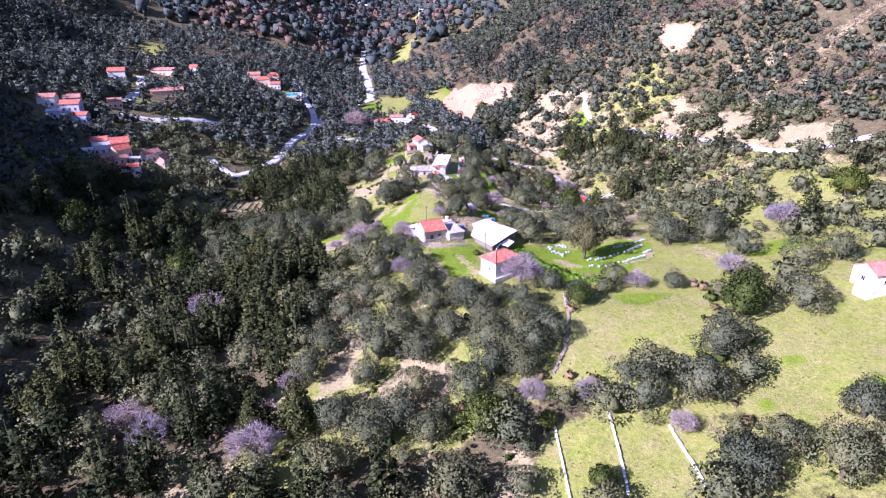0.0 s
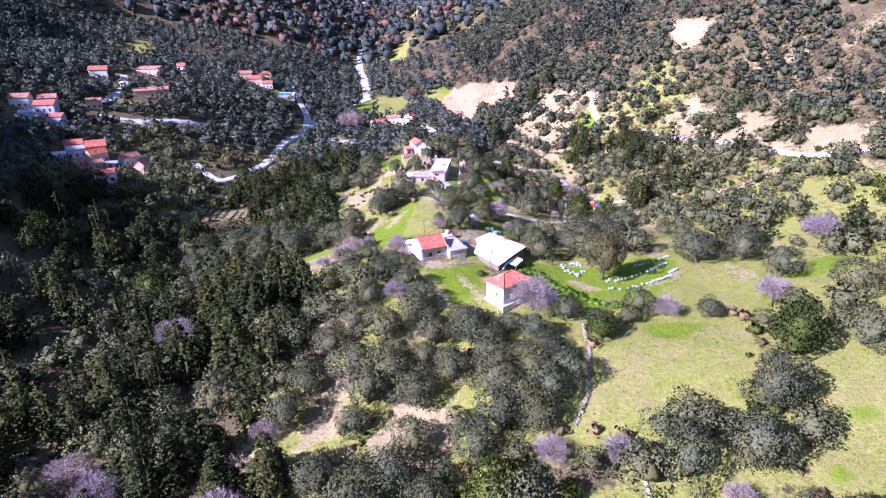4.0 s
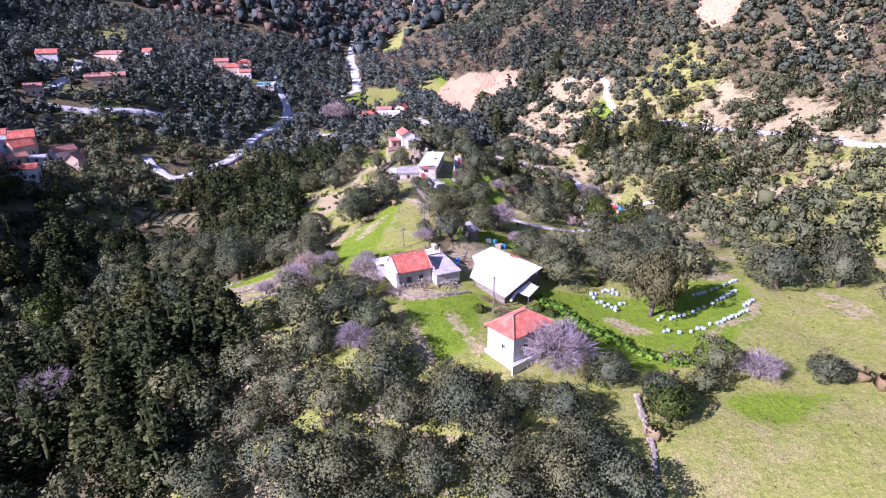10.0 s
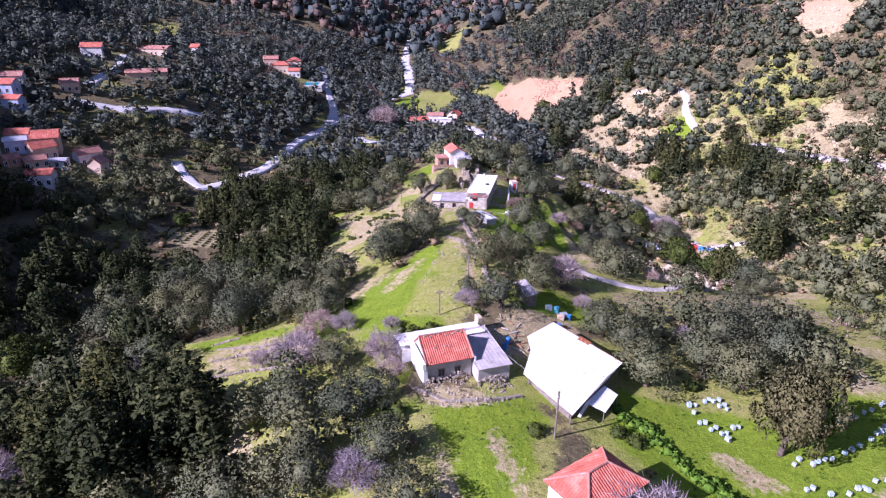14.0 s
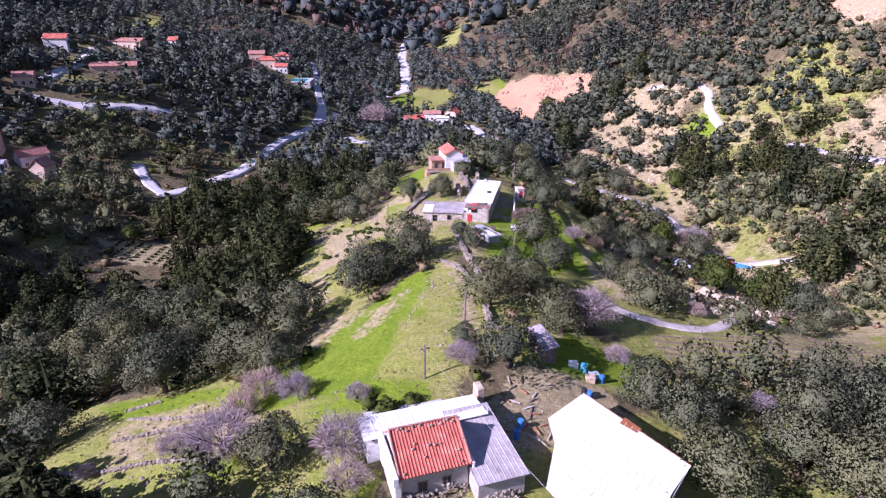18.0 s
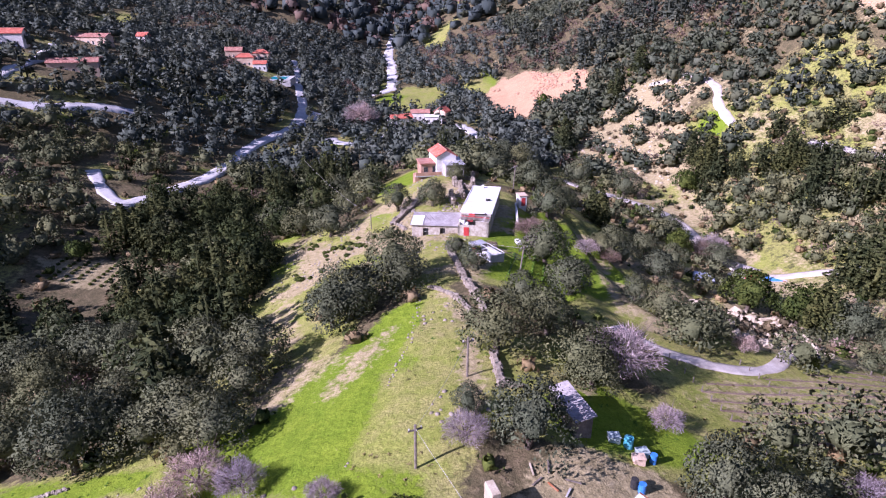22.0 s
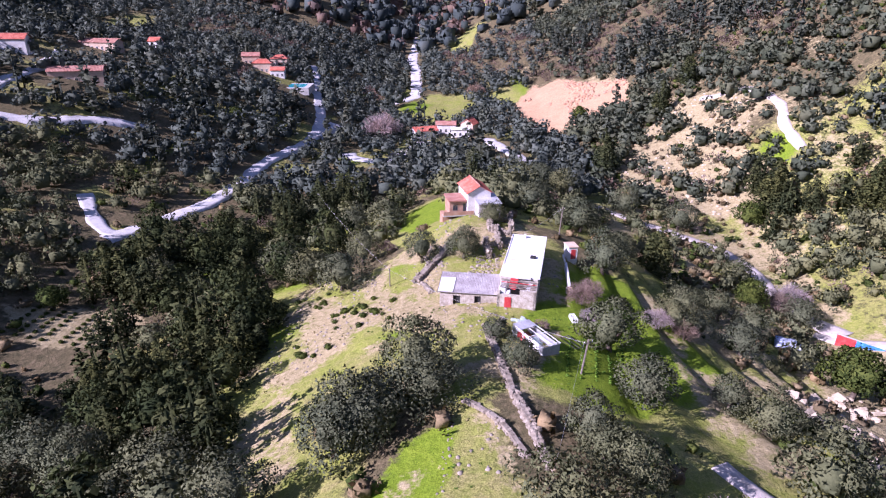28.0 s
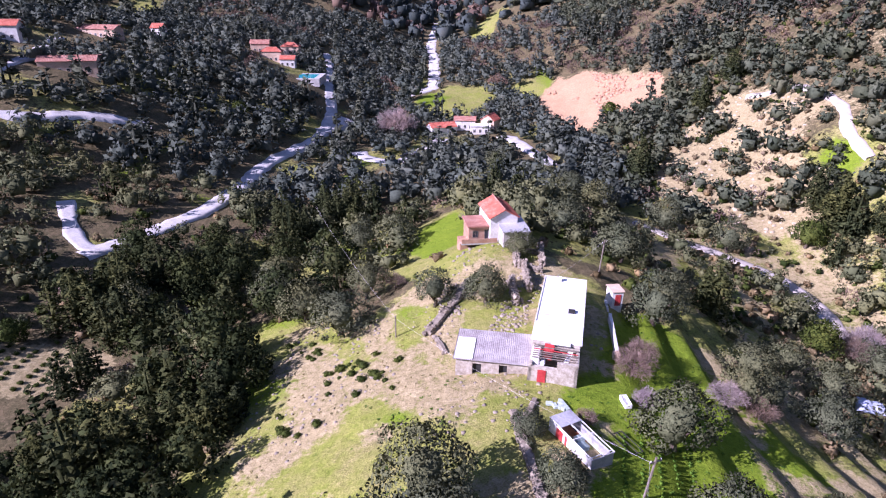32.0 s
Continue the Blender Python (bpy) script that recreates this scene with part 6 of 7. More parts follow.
# the corrugated shed that adjoins it
shed_g = thing("stone_byre", 1.6, 215.7, 4.4, -4, "long stone byre under a grey corrugated roof", "byre")
part("wall", boxes((-4.3, -2.4, -2.5, -2.1, -2, 1.7), (-1.4, 0.6, -2.5, -2.1, -2, 1.7), (1.5, 4.6, -2.5, -2.1, -2, 1.7), (-4.3, -3.9, -2.1, 2.3, -2, 2.0), (-3.9, 4.6, 1.9, 2.3, -2, 2.3), (-2.4, -1.4, -2.5, -2.1, 1.25, 1.7), (0.6, 1.5, -2.5, -2.1, 1.35, 1.7)), LIME_STONE, shed_g, "pale stone wall")
part("roof", tin_roof(bmesh.new(), [(-4.6, -2.85, 1.85), (5.0, -2.85, 1.95), (5.0, 2.6, 2.65), (-4.6, 2.6, 2.5)], 0.04, 0.22, 0.04), FIBRE, shed_g, "grey corrugated fibre roof")
part("patch_sheet", tin_roof(bmesh.new(), [(-4.5, -2.8, 1.93), (-2.4, -2.8, 1.95), (-2.4, 1.0, 2.42), (-4.5, 1.0, 2.38)], 0.02, 0.22, 0.04), TIN_WHITE, shed_g)
# A near-black sheet in each opening stands for the unlit inside.
for a, b, h in ((-2.4, -1.4, 1.25), (0.6, 1.5, 1.35)):
    part("doorway", box(bmesh.new(), a, b, -2.2, -2.12, -1, h), DARK, shed_g, "near-black sheet standing for the shade inside the doorway")

# the house behind the hilltop: red gable, raw brick block, grey annex
back = house("red_gabled_house", 1.3, 252.2, 106, 7.6, 4.6, 5.8, 1.3, PLASTER, TILE, "small house with a steep bright red tile roof", [("e", 0, 3, 0.8, 1.0, "window")], base=4.6, pitch=0.3, rows_apart=True)
brick = thing("brick_block", -1.8, 250.6, 4.2, 14, "unfinished block of raw tan brick with a balcony", "house")
part("wall", box(bmesh.new(), -2.2, 2.2, -2.2, 2.6, -2, 4.4, 0.02), BRICK_TAN, brick)
part("roof_slab", box(bmesh.new(), -2.5, 2.5, -2.6, 2.8, 4.4, 4.65, 0.02), OLD_TILE, brick, "flat pinkish roof slab")
part("balcony", box(bmesh.new(), -3.6, 2.4, -3.4, -2.2, 1.7, 1.95, 0.02), CONCRETE, brick)
part("balcony_wall", boxes((-3.6, 2.4, -3.4, -3.28, 1.95, 2.7), (-3.6, -3.48, -3.28, -2.2, 1.95, 2.7), (-3.6, -2.2, -2.3, 0.8, -2, 1.7)), BRICK_TAN, brick)
window(brick, "s", 1.1, 2.2, 1.2, 1.6, 4.4, 4.4, TIMBER)
window(brick, "s", -1.1, 2.6, 0.8, 1.0, 4.4, 4.4, TIMBER)
window(brick, "s", 0.4, -0.2, 1.0, 1.6, 4.4, 4.4, TIMBER, None, "door")
annex = thing("grey_annex", 3.7, 248.8, 4.6, 14, "low annex with a grey concrete roof", "annex")
part("wall", box(bmesh.new(), -2.2, 2.0, -3.2, 3.2, -2, 4.5, 0.02), GREY_PLASTER, annex)
part("roof_slab", tin_roof(bmesh.new(), [(-2.4, -3.5, 4.6), (2.2, -3.5, 4.6), (2.2, 3.4, 4.9), (-2.4, 3.4, 4.9)], 0.15, 0.9, 0.02), TIN_GREY, annex)
window(annex, "s", 0.3, 2.2, 0.8, 0.9, 4.2, 6.4, TIMBER)
hut2 = thing("outhouse", 18.2, 233.4, 3.9, 12, "small white outhouse with a red door", "outhouse")
part("wall", box(bmesh.new(), -0.8, 0.8, -1.1, 1.1, -1.2, 2.1, 0.02), PLASTER, hut2)
part("roof_slab", box(bmesh.new(), -0.95, 0.95, -1.25, 1.25, 2.1, 2.22, 0.02), CREAM, hut2)
part("door", box(bmesh.new(), -0.35, 0.45, -1.16, -1.11, 0.0, 1.7), RED_PAINT, hut2, "red door")
tool = thing("tool_shed", 15.4, 162.0, 5.7, -72, "small shed with a white ribbed roof", "shed")
part("wall", box(bmesh.new(), -2.4, 2.4, -0.8, 0.8, -1.6, 2.1, 0.02), TIMBER, tool)
part("roof", tin_roof(bmesh.new(), [(-2.7, -1.0, 2.2), (2.7, -1.0, 2.2), (2.7, 1.0, 2.55), (-2.7, 1.0, 2.55)], 0.04, 0.3, 0.06), FIBRE, tool, "pale ribbed sheet")

# houses of the valley
house("ruined_farmhouse", 92.5, 100.5, 8, 9, 5.5, 3.4, 1.5, PLASTER, OLD_TILE, "white ruined farmhouse with a faded red roof", [("s", -2, 1, 0.8, 1.1, "window"), ("s", 1.5, 0, 1, 2, "door"), ("w", 0, 1.2, 0.8, 1, "window")])
lean = thing("broken_annex", 87.0, 96.4, float(land(87.0, 96.4)), 8, "roofless whitewashed annex with broken walls", "ruin")
for xa, xb, ya, yb, top in ((-2.2, 2.4, -1.6, -1.3, 1.6), (-2.2, -1.9, -1.3, 1.6, 2.3), (2.1, 2.4, -1.3, 1.6, 2.0)):
    part("wall", box(bmesh.new(), xa, xb, ya, yb, -1.0, top, 0.08), PLASTER, lean)
V = "village houses"
W4 = [("s", -2.4, 1, 0.9, 1.3, "window"), ("s", 0, 1, 0.9, 1.3, "window"), ("s", 2.4, 1, 0.9, 1.3, "window"), ("e", 0, 1, 0.9, 1.3, "window")]
W8 = W4 + [("s", -2.4, 4, 0.9, 1.3, "window"), ("s", 0, 4, 0.9, 1.3, "window"), ("s", 2.4, 4, 0.9, 1.3, "window"), ("e", 0, 4, 0.9, 1.3, "window")]
house("village_house", -164, 287, 8.2745, 8.4, 5.9, 7.0, 1.6, SHADED_WHITE, TILE, "three-storey white house, tinted blue for shade, with a red roof", W8 + [("s", -2.4, 7.6 - 1.2, 0.9, 0.5, "window")], group=V)
house("village_house", -158, 282, 1.36463, 6.7, 4.2, 4.4, 1.2, SHADED_WHITE, TILE, "white house stepping down the slope, tinted blue for shade", W4, group=V)
house("village_house", -167, 278, 16.595, 5.9, 4.2, 4.0, 0.8, SHADED_WHITE, TIN_GREY, "white house with a flat grey roof, tinted blue for shade", W4, group=V)
house("village_house", -176, 290, 11.0586, 7.6, 5.9, 5.0, 1.5, PLASTER, OLD_TILE, "pale house with a weathered pink roof", W4, group=V)
house("village_house", -131, 258, 28.8827, 7.6, 5.9, 5.2, 2.0, CREAM, TILE, "cream house with a broad red roof", W4, group=V)
house("village_house", -127, 250, 55.7337, 6.7, 5, 4.4, 1.8, CREAM, TILE, "cream house with a red roof", W4, group=V)
house("village_house", -119, 259, 59.6235, 7.6, 4.2, 4.2, 1.5, PLASTER, OLD_TILE, "white house with a pinkish roof", W4, group=V)
house("village_house", -112, 253, 92.7885, 5, 4.2, 4.0, 1.8, CREAM, OLD_TILE, "brick-red roofed house beside the lane", W4, group=V)
house("village_house", -116, 233, 14.5403, 6.7, 4.2, 4.0, 1.2, PLASTER, TILE, "white house with a low red roof", W4, group=V)
house("village_house", -134, 249, 35.9074, 5.9, 5, 4.2, 0.8, SHADED_WHITE, TIN_GREY, "pale house with a grey sheet roof", W4, group=V)
house("village_house", -142, 345, 24.3875, 17.1, 6.6, 4.6, 1.4, CREAM, OLD_TILE, "long low house with a pale red roof", W4 + [("s", -6, 1, 0.9, 1.3, "window"), ("s", 6, 1, 0.9, 1.3, "window")], group=V)
house("village_house", -176, 362, 14.9786, 9.2, 5.9, 5.4, 1.8, PLASTER, TILE, "white house with a bright red roof", W4, group=V)
house("village_house", -163, 394, -4.47847, 17.1, 5.7, 4.0, 1.4, CREAM, OLD_TILE, "long house with a dull red roof", W4, group=V)
house("village_house", -150, 415, -0.851178, 5, 4.2, 4.8, 1.6, PLASTER, TILE, "small white house with a red roof", W4, group=V)
for hx, hy, turn, long, deep, high, rise, wall_m, roof_m, words in (
        (-138, 256, 20, 8, 6, 4.2, 1.4, PLASTER, TILE, "white house with a red tile roof in the hamlet"), (-124, 242, 50, 7, 5, 3.4, 1.0, CREAM, OLD_TILE, "low cream house with an old roof"),
        (-121, 248, 15, 6, 4.5, 3.0, 0.5, PLASTER, TIN_GREY, "white shed with a grey sheet roof"),
        (-136, 240, 30, 7, 5, 3.4, 0.6, GREY_PLASTER, TIN_GREY, "grey shed with a sheet roof"),
        (-170, 300, 20, 9, 6, 4.6, 1.5, PLASTER, OLD_TILE, "white house with a weathered roof above the hamlet"),
        (-155, 310, 25, 8, 6, 4.4, 1.4, CREAM, OLD_TILE, "cream house beside the village road"), (-128, 238, 70, 5, 4, 3.0, 1.0, BRICK_TAN, OLD_TILE, "small brick outbuilding with a tile roof")):
    house("village_house", hx, hy, turn, long * 0.8, deep * 0.8, high * 0.9, rise, wall_m, roof_m, words, W4, group=V)
house("villa", -110, 468, 8, 9, 7, 7.5, 1.8, CREAM, TILE, "tall cream villa with a hipped red roof", W8, hip=3.2, group="villas by the pool")
house("villa", -113, 449, 10, 10, 7, 5.2, 1.8, CREAM, TILE, "villa with a broad red roof above the pool", W4, hip=3.0, group="villas by the pool")
house("villa", -104, 446, 10, 7, 6, 4.0, 1.5, PLASTER, TILE, "white villa with a red roof above the pool", W4, group="villas by the pool")
house("villa", -121, 455, 14, 9, 6, 4.8, 1.6, CREAM, OLD_TILE, "cream villa with a weathered roof", W4, group="villas by the pool")
house("valley_house", -23, 398, 28, 11, 6, 4.4, 1.5, PLASTER, TILE, "white house with a long red roof", W4, group="houses by the drive")
house("valley_house", -14, 408, 4, 9, 6, 4.2, 1.2, PLASTER, OLD_TILE, "white house with a pinkish roof", W4, group="houses by the drive")
house("valley_house", -3, 405, 70, 7, 6, 5.0, 2.2, CREAM, TILE, "house with a steep orange roof", W4, group="houses by the drive")
house("valley_house", -7, 399, 4, 8, 5, 3.6, 0.5, PLASTER, TIN_WHITE, "white annex with a flat roof", W4, group="houses by the drive")
for hx, hy, hw in ((-96, 1085, 12), (-84, 1100, 14), (-70, 1080, 10), (24, 880, 11), (14, 900, 12), (-105, 1110, 12), (-76, 1120, 12), (40, 900, 9)):
    house("distant_house", hx, hy, rs.uniform(0, 40), hw, 8, 5.5, 1.8, PLASTER, TILE if hw % 2 else TIN_WHITE, "distant white house at the head of the valley", W4, group="houses at the valley head")

# the pool
px, py = -91, 428
pz = float(land(px, py)) + 0.6
pool = thing("swimming_pool", px, py, pz, 8, "turquoise swimming pool with a pale paved edge", "pool")
part("paving", boxes((-9, 9, -10, -8, -3.5, 0), (-9, 9, 8, 11, -3.5, 0), (-9, -6.5, -8, 8, -3.5, 0), (6.5, 9, -8, 8, -3.5, 0)), CONCRETE, pool)
part("water", box(bmesh.new(), -6.5, 6.5, -8, 8, -3, -0.06), POOL_WATER, pool, "turquoise water")


# ---- loose things ----
def at_ground(x, y):
    return float(land(x, y))


HIVES = [(34.0, 139.4), (34.0, 137.8), (36.3, 140.4), (37.4, 140.5), (37.7, 139.5), (38.4, 138.9), (33.9, 135.7), (34.8, 134.6), (35.8, 134.0), (36.1, 133.0), (37.6, 135.2), (50.5, 136.8), (51.4, 136.9), (52.7, 137.4), (54.4, 138.5), (55.7, 139.1), (57.5, 140.2), (59.1, 141.2), (60.4, 141.8), (41.5, 129.2), (42.4, 130.0), (43.5, 129.3), (45.2, 130.1), (47.9, 131.2)]
HIVES += [(49.0, 131.8), (50.2, 132.4), (52.2, 133.6), (53.4, 134.6), (54.3, 135.2), (55.1, 135.8), (56.1, 136.4), (57.5, 137.5), (40.9, 125.6), (43.0, 125.1), (44.8, 125.2), (46.1, 125.9), (47.0, 125.7), (48.5, 127.0), (49.7, 127.1), (51.3, 128.1), (52.8, 128.8), (53.6, 129.3), (54.9, 130.2), (55.6, 130.6), (56.8, 132.5), (57.5, 132.9), (58.2, 133.4)]


def beehive(blue):
    mat = HIVE_BLUE if blue else HIVE_WHITE
    root = tagged(new("beehive"), "pale blue wooden beehive on short legs" if blue else "white wooden beehive on short legs", "beehive", "beehives in the bowl")
    part("brood_box", box(bmesh.new(), -0.28, 0.28, -0.34, 0.34, 0.18, 0.46, 0.015), mat, root)
    part("honey_box", box(bmesh.new(), -0.275, 0.275, -0.335, 0.335, 0.475, 0.72, 0.015), mat, root)
    part("lid", box(bmesh.new(), -0.31, 0.31, -0.37, 0.37, 0.72, 0.8, 0.015), HIVE_WHITE, root, "whitish sheet-metal lid")
    part("landing_board", box(bmesh.new(), -0.2, 0.2, -0.46, -0.34, 0.17, 0.2), TIMBER, root)
    for sx in (-1, 1):
        for sy in (-1, 1):
            part("leg", box(bmesh.new(), sx * 0.24 - 0.03, sx * 0.24 + 0.03, sy * 0.28 - 0.03, sy * 0.28 + 0.03, -0.15, 0.18), TIMBER, root)
    return root


rs_h = random.Random(8)
HIVES += [(x + rs_h.uniform(0.62, 0.8), y + rs_h.uniform(0.1, 0.45)) for x, y in HIVES if rs_h.random() < 0.55]
first = {False: beehive(False), True: beehive(True)}
used = set()
for k, (x, y) in enumerate(HIVES):
    blue = k < 9 or (k % 5 == 3)
    m = pose(x, y, at_ground(x, y), rs.uniform(-3, 3), rs.uniform(-3, 3), 25 + rs.uniform(-25, 25) + (40 if k > 32 else 0))
    if blue not in used:
        used.add(blue)
        first[blue].matrix_basis = m @ Matrix.Scale(0.82, 4)
    else:
        copy_thing(first[blue], m @ Matrix.Scale(rs.uniform(0.68, 0.86), 4))

# dry-stone walls
def rock_mesh(name, rr, mat):
    """A broken stone with flat faces and sharp edges."""
    v = np.sign(BALL_V) * np.abs(BALL_V) ** 0.7 * rr.uniform(0.72, 1.15, (len(BALL_V), 1)) * rr.uniform(0.65, 1.25, 3)
    mesh = fill_mesh(bpy.data.meshes.new(name), v, BALL_F)
    mesh.polygons.foreach_set("use_smooth", np.zeros(len(BALL_F), bool))
    mesh.materials.append(mat)
    return mesh


ROCKS = []
for s in range(6):
    rr = np.random.default_rng(500 + s)
    ROCKS.append(rock_mesh("stone", rr, STONE))
PALE_ROCKS = []
for s in range(6):
    rr = np.random.default_rng(520 + s)
    PALE_ROCKS.append(rock_mesh("rock", rr, PALE_STONE))


def stone_wall(line, high, wide, label, size=0.3):
    """A dry-stone wall: an earthen heart with every stone laid against it."""
    x0, y0 = line[0]
    root = tagged(new("dry_stone_wall"), label, "stone wall", "dry-stone walls")
    root.location = (x0, y0, at_ground(x0, y0))
    heart, dense = [], []
    for (xa, ya), (xb, yb) in zip(line, line[1:]):
        n = max(1, int(math.hypot(xb - xa, yb - ya) / (size * 1.7)))
        dense += [(xa + (xb - xa) * k / n, ya + (yb - ya) * k / n) for k in range(n)]
    for k, (x, y) in enumerate(dense):
        z = at_ground(x, y)
        h = high * (0.75 + 0.5 * noise.noise(Vector((x * 0.5, y * 0.5, 1))) + 0.15)
        heart.append((Vector((x - x0, y - y0, z - root.location.z)), h))
        for lev in range(max(1, int(h / (size * 1.25)))):
            for side in ((-1, 1) if wide > 0.4 else (0,)):
                ob = new("stone", rs.choice(ROCKS))
                ob.parent = root
                ob.matrix_basis = Matrix.LocRotScale((x - x0 + side * wide * 0.32 + rs.uniform(-0.1, 0.1), y - y0 + rs.uniform(-0.12, 0.12), z - root.location.z + size * (0.4 + 1.15 * lev)),
                                                     Euler((rs.uniform(0, 6), rs.uniform(-0.3, 0.3), rs.uniform(0, 6))), (size * rs.uniform(0.7, 1.15),) * 3)
    bm = bmesh.new()
    for (a, h), (b, _) in zip(heart, heart[1:]):
        d = (b - a).normalized()
        s = Vector((-d.y, d.x, 0)) * wide * 0.34
        vs = [bm.verts.new(v) for v in (a - s, b - s, b + s, a + s)]
        up = [bm.verts.new(v.co + Vector((0, 0, h * 0.75))) for v in vs]
        for v in vs:
            v.co.z -= 0.4
        bm.faces.new(up)
        for k in range(4):
            bm.faces.new((vs[k], vs[(k + 1) % 4], up[(k + 1) % 4], up[k]))
    part("wall_heart", bm, STONE, root)
    return root


stone_wall([(1.5, 189), (4, 186.5), (6, 183.5), (7.2, 180.5)], 0.6, 0.7, "low curved dry-stone wall on the spine", 0.26)
stone_wall([(3.5, 206), (4.4, 201), (5.4, 196), (6.4, 190), (8, 184), (9, 179)], 0.8, 0.8, "rubble wall along the garden edge", 0.27)
stone_wall([(-2.5, 236), (-4, 231.5), (-5.6, 227.5), (-7.5, 223)], 1.1, 1.3, "thick tumbled stone wall on the hilltop", 0.3)
stone_wall([(31, 110), (30.3, 106), (29.6, 101), (28, 96), (26.4, 91), (23, 86)], 0.5, 0.5, "low stone wall beside the meadow", 0.28)
stone_wall([(3.5, 248), (4.2, 244), (4.5, 239)], 1.9, 0.6, "ruined stone wall behind the hilltop house", 0.32)
stone_wall([(4.5, 239), (8.4, 238)], 1.5, 0.6, "ruined cross wall of rough stone", 0.32)
stone_wall([(8.3, 247), (8.2, 243), (8.4, 239.5)], 1.8, 0.6, "ruined stone wall of a roofless room", 0.32)
stone_wall([(3.6, 234.5), (3.9, 231), (4.3, 228)], 1.8, 0.6, "ruined stone gable wall", 0.32)
stone_wall([(9, 171.5), (9.2, 168.5), (9.4, 165.5)], 0.8, 0.6, "remains of a small stone hut", 0.26)
stone_wall([(9.4, 165.5), (12, 166)], 0.7, 0.6, "remains of a small stone hut", 0.26)
stone_wall([(0, 136.5), (4, 134.2), (9, 134.8), (13, 136.5)], 0.45, 0.5, "terrace wall below the farmhouse", 0.19)
stone_wall([(-40, 148.5), (-32, 146.5), (-25, 147), (-18, 146)], 0.4, 0.5, "low terrace wall of pale stones", 0.26)
stone_wall([(-34, 157), (-26, 155), (-18, 154)], 0.4, 0.4, "low terrace wall in the orchard", 0.24)

# pale terrace kerbs in the low field
def kerb(line, label):
    bm = bmesh.new()
    x0, y0 = line[0]
    z0 = at_ground(x0, y0)
    for (xa, ya), (xb, yb) in zip(line, line[1:]):
        n = max(1, int(math.hypot(xb - xa, yb - ya) / 1.2))
        for k in range(n):
            xm, ym = xa + (xb - xa) * (k + 0.5) / n, ya + (yb - ya) * (k + 0.5) / n
            made = bmesh.ops.create_cube(bm, size=1)["verts"]
            turn = math.degrees(math.atan2(yb - ya, xb - xa))
            bmesh.ops.transform(bm, matrix=pose(xm - x0, ym - y0, at_ground(xm, ym) - z0 + 0.08, 0, 0, turn) @ Matrix.Diagonal((1.22, 0.3 * rs.uniform(0.8, 1.2), 0.6 * rs.uniform(0.75, 1.1), 1)), verts=made)
    root = tagged(new("terrace_wall"), label, "terrace wall", "terrace walls of the low field")
    root.location = (x0, y0, z0)
    part("coping", bm, PLASTER, root)


kerb([(20, 60), (20.6, 68), (21, 76)], "narrow pale concrete terrace wall in the grass")
kerb([(28, 60), (29.2, 68), (30, 76)], "narrow pale concrete terrace wall in the grass")
kerb([(38.4, 58), (38.4, 64), (38, 71)], "narrow pale concrete terrace wall in the grass")
kerb([(17, 233.5), (16.9, 230)], "low white garden wall")
white_wall = thing("garden_wall", 16.4, 224.5, 3.6, 86, "low whitewashed garden wall beside the flat-roofed house", "wall")
part("coping", box(bmesh.new(), -5.5, 3.2, -0.2, 0.2, -1.2, 1.6, 0.03), PLASTER, white_wall)
part("gate_post", box(bmesh.new(), -6.4, -5.5, -0.4, 0.5, -1.2, 1.3, 0.03), CREAM, white_wall)


# poles and cables
def pole(x, y, high, lean=0.0, arm=True):
    root = thing("utility_pole", x, y, at_ground(x, y), rs.uniform(0, 90), "weathered wooden utility pole", "utility pole", "utility poles")
    part("post", beam(bmesh.new(), (0, 0, -0.8), (lean, 0, high), 0.11), TIMBER, root)
    if arm:
        part("cross_arm", box(bmesh.new(), lean - 0.6, lean + 0.6, -0.05, 0.05, high - 0.5, high - 0.38), TIMBER, root)
        for q in (-0.5, 0.5):
            part("insulator", beam(bmesh.new(), (lean + q, 0, high - 0.38), (lean + q, 0, high - 0.22), 0.05), PLASTER, root)
    return Vector((x, y, at_ground(x, y) + high - 0.3))


tops = [pole(15.9, 129.7, 6.0), pole(2.0, 155.0, 4.2), pole(6.2, 167.0, 4.4), pole(-11.8, 225.0, 3.2, 0, False), pole(17.0, 240.5, 6.0, 0.5), pole(14.2, 196.5, 4.4, 0.6)]


def cable(a, b, sag):
    pts = [a.lerp(b, k / 12) - Vector((0, 0, sag * (1 - (2 * k / 12 - 1) ** 2))) for k in range(13)]
    bm = bmesh.new()
    for p, q in zip(pts, pts[1:]):
        beam(bm, p, q, 0.014, 3)
    mesh = bpy.data.meshes.new("overhead_cable")
    bm.to_mesh(mesh)
    bm.free()
    mesh.materials.append(CONCRETE)
    tagged(new("overhead_cable", mesh), "thin overhead cable strung between poles", "cable", "overhead cables")


cable(tops[0], tops[1], 0.8)
cable(tops[1], tops[2], 0.4)
cable(tops[2], tops[5], 0.6)
cable(tops[3], tops[5], 0.8)
cable(tops[3], Vector((-34, 262, 6)), 1.0)
cable(tops[4], Vector((9.5, 231, 8.6)), 0.3)

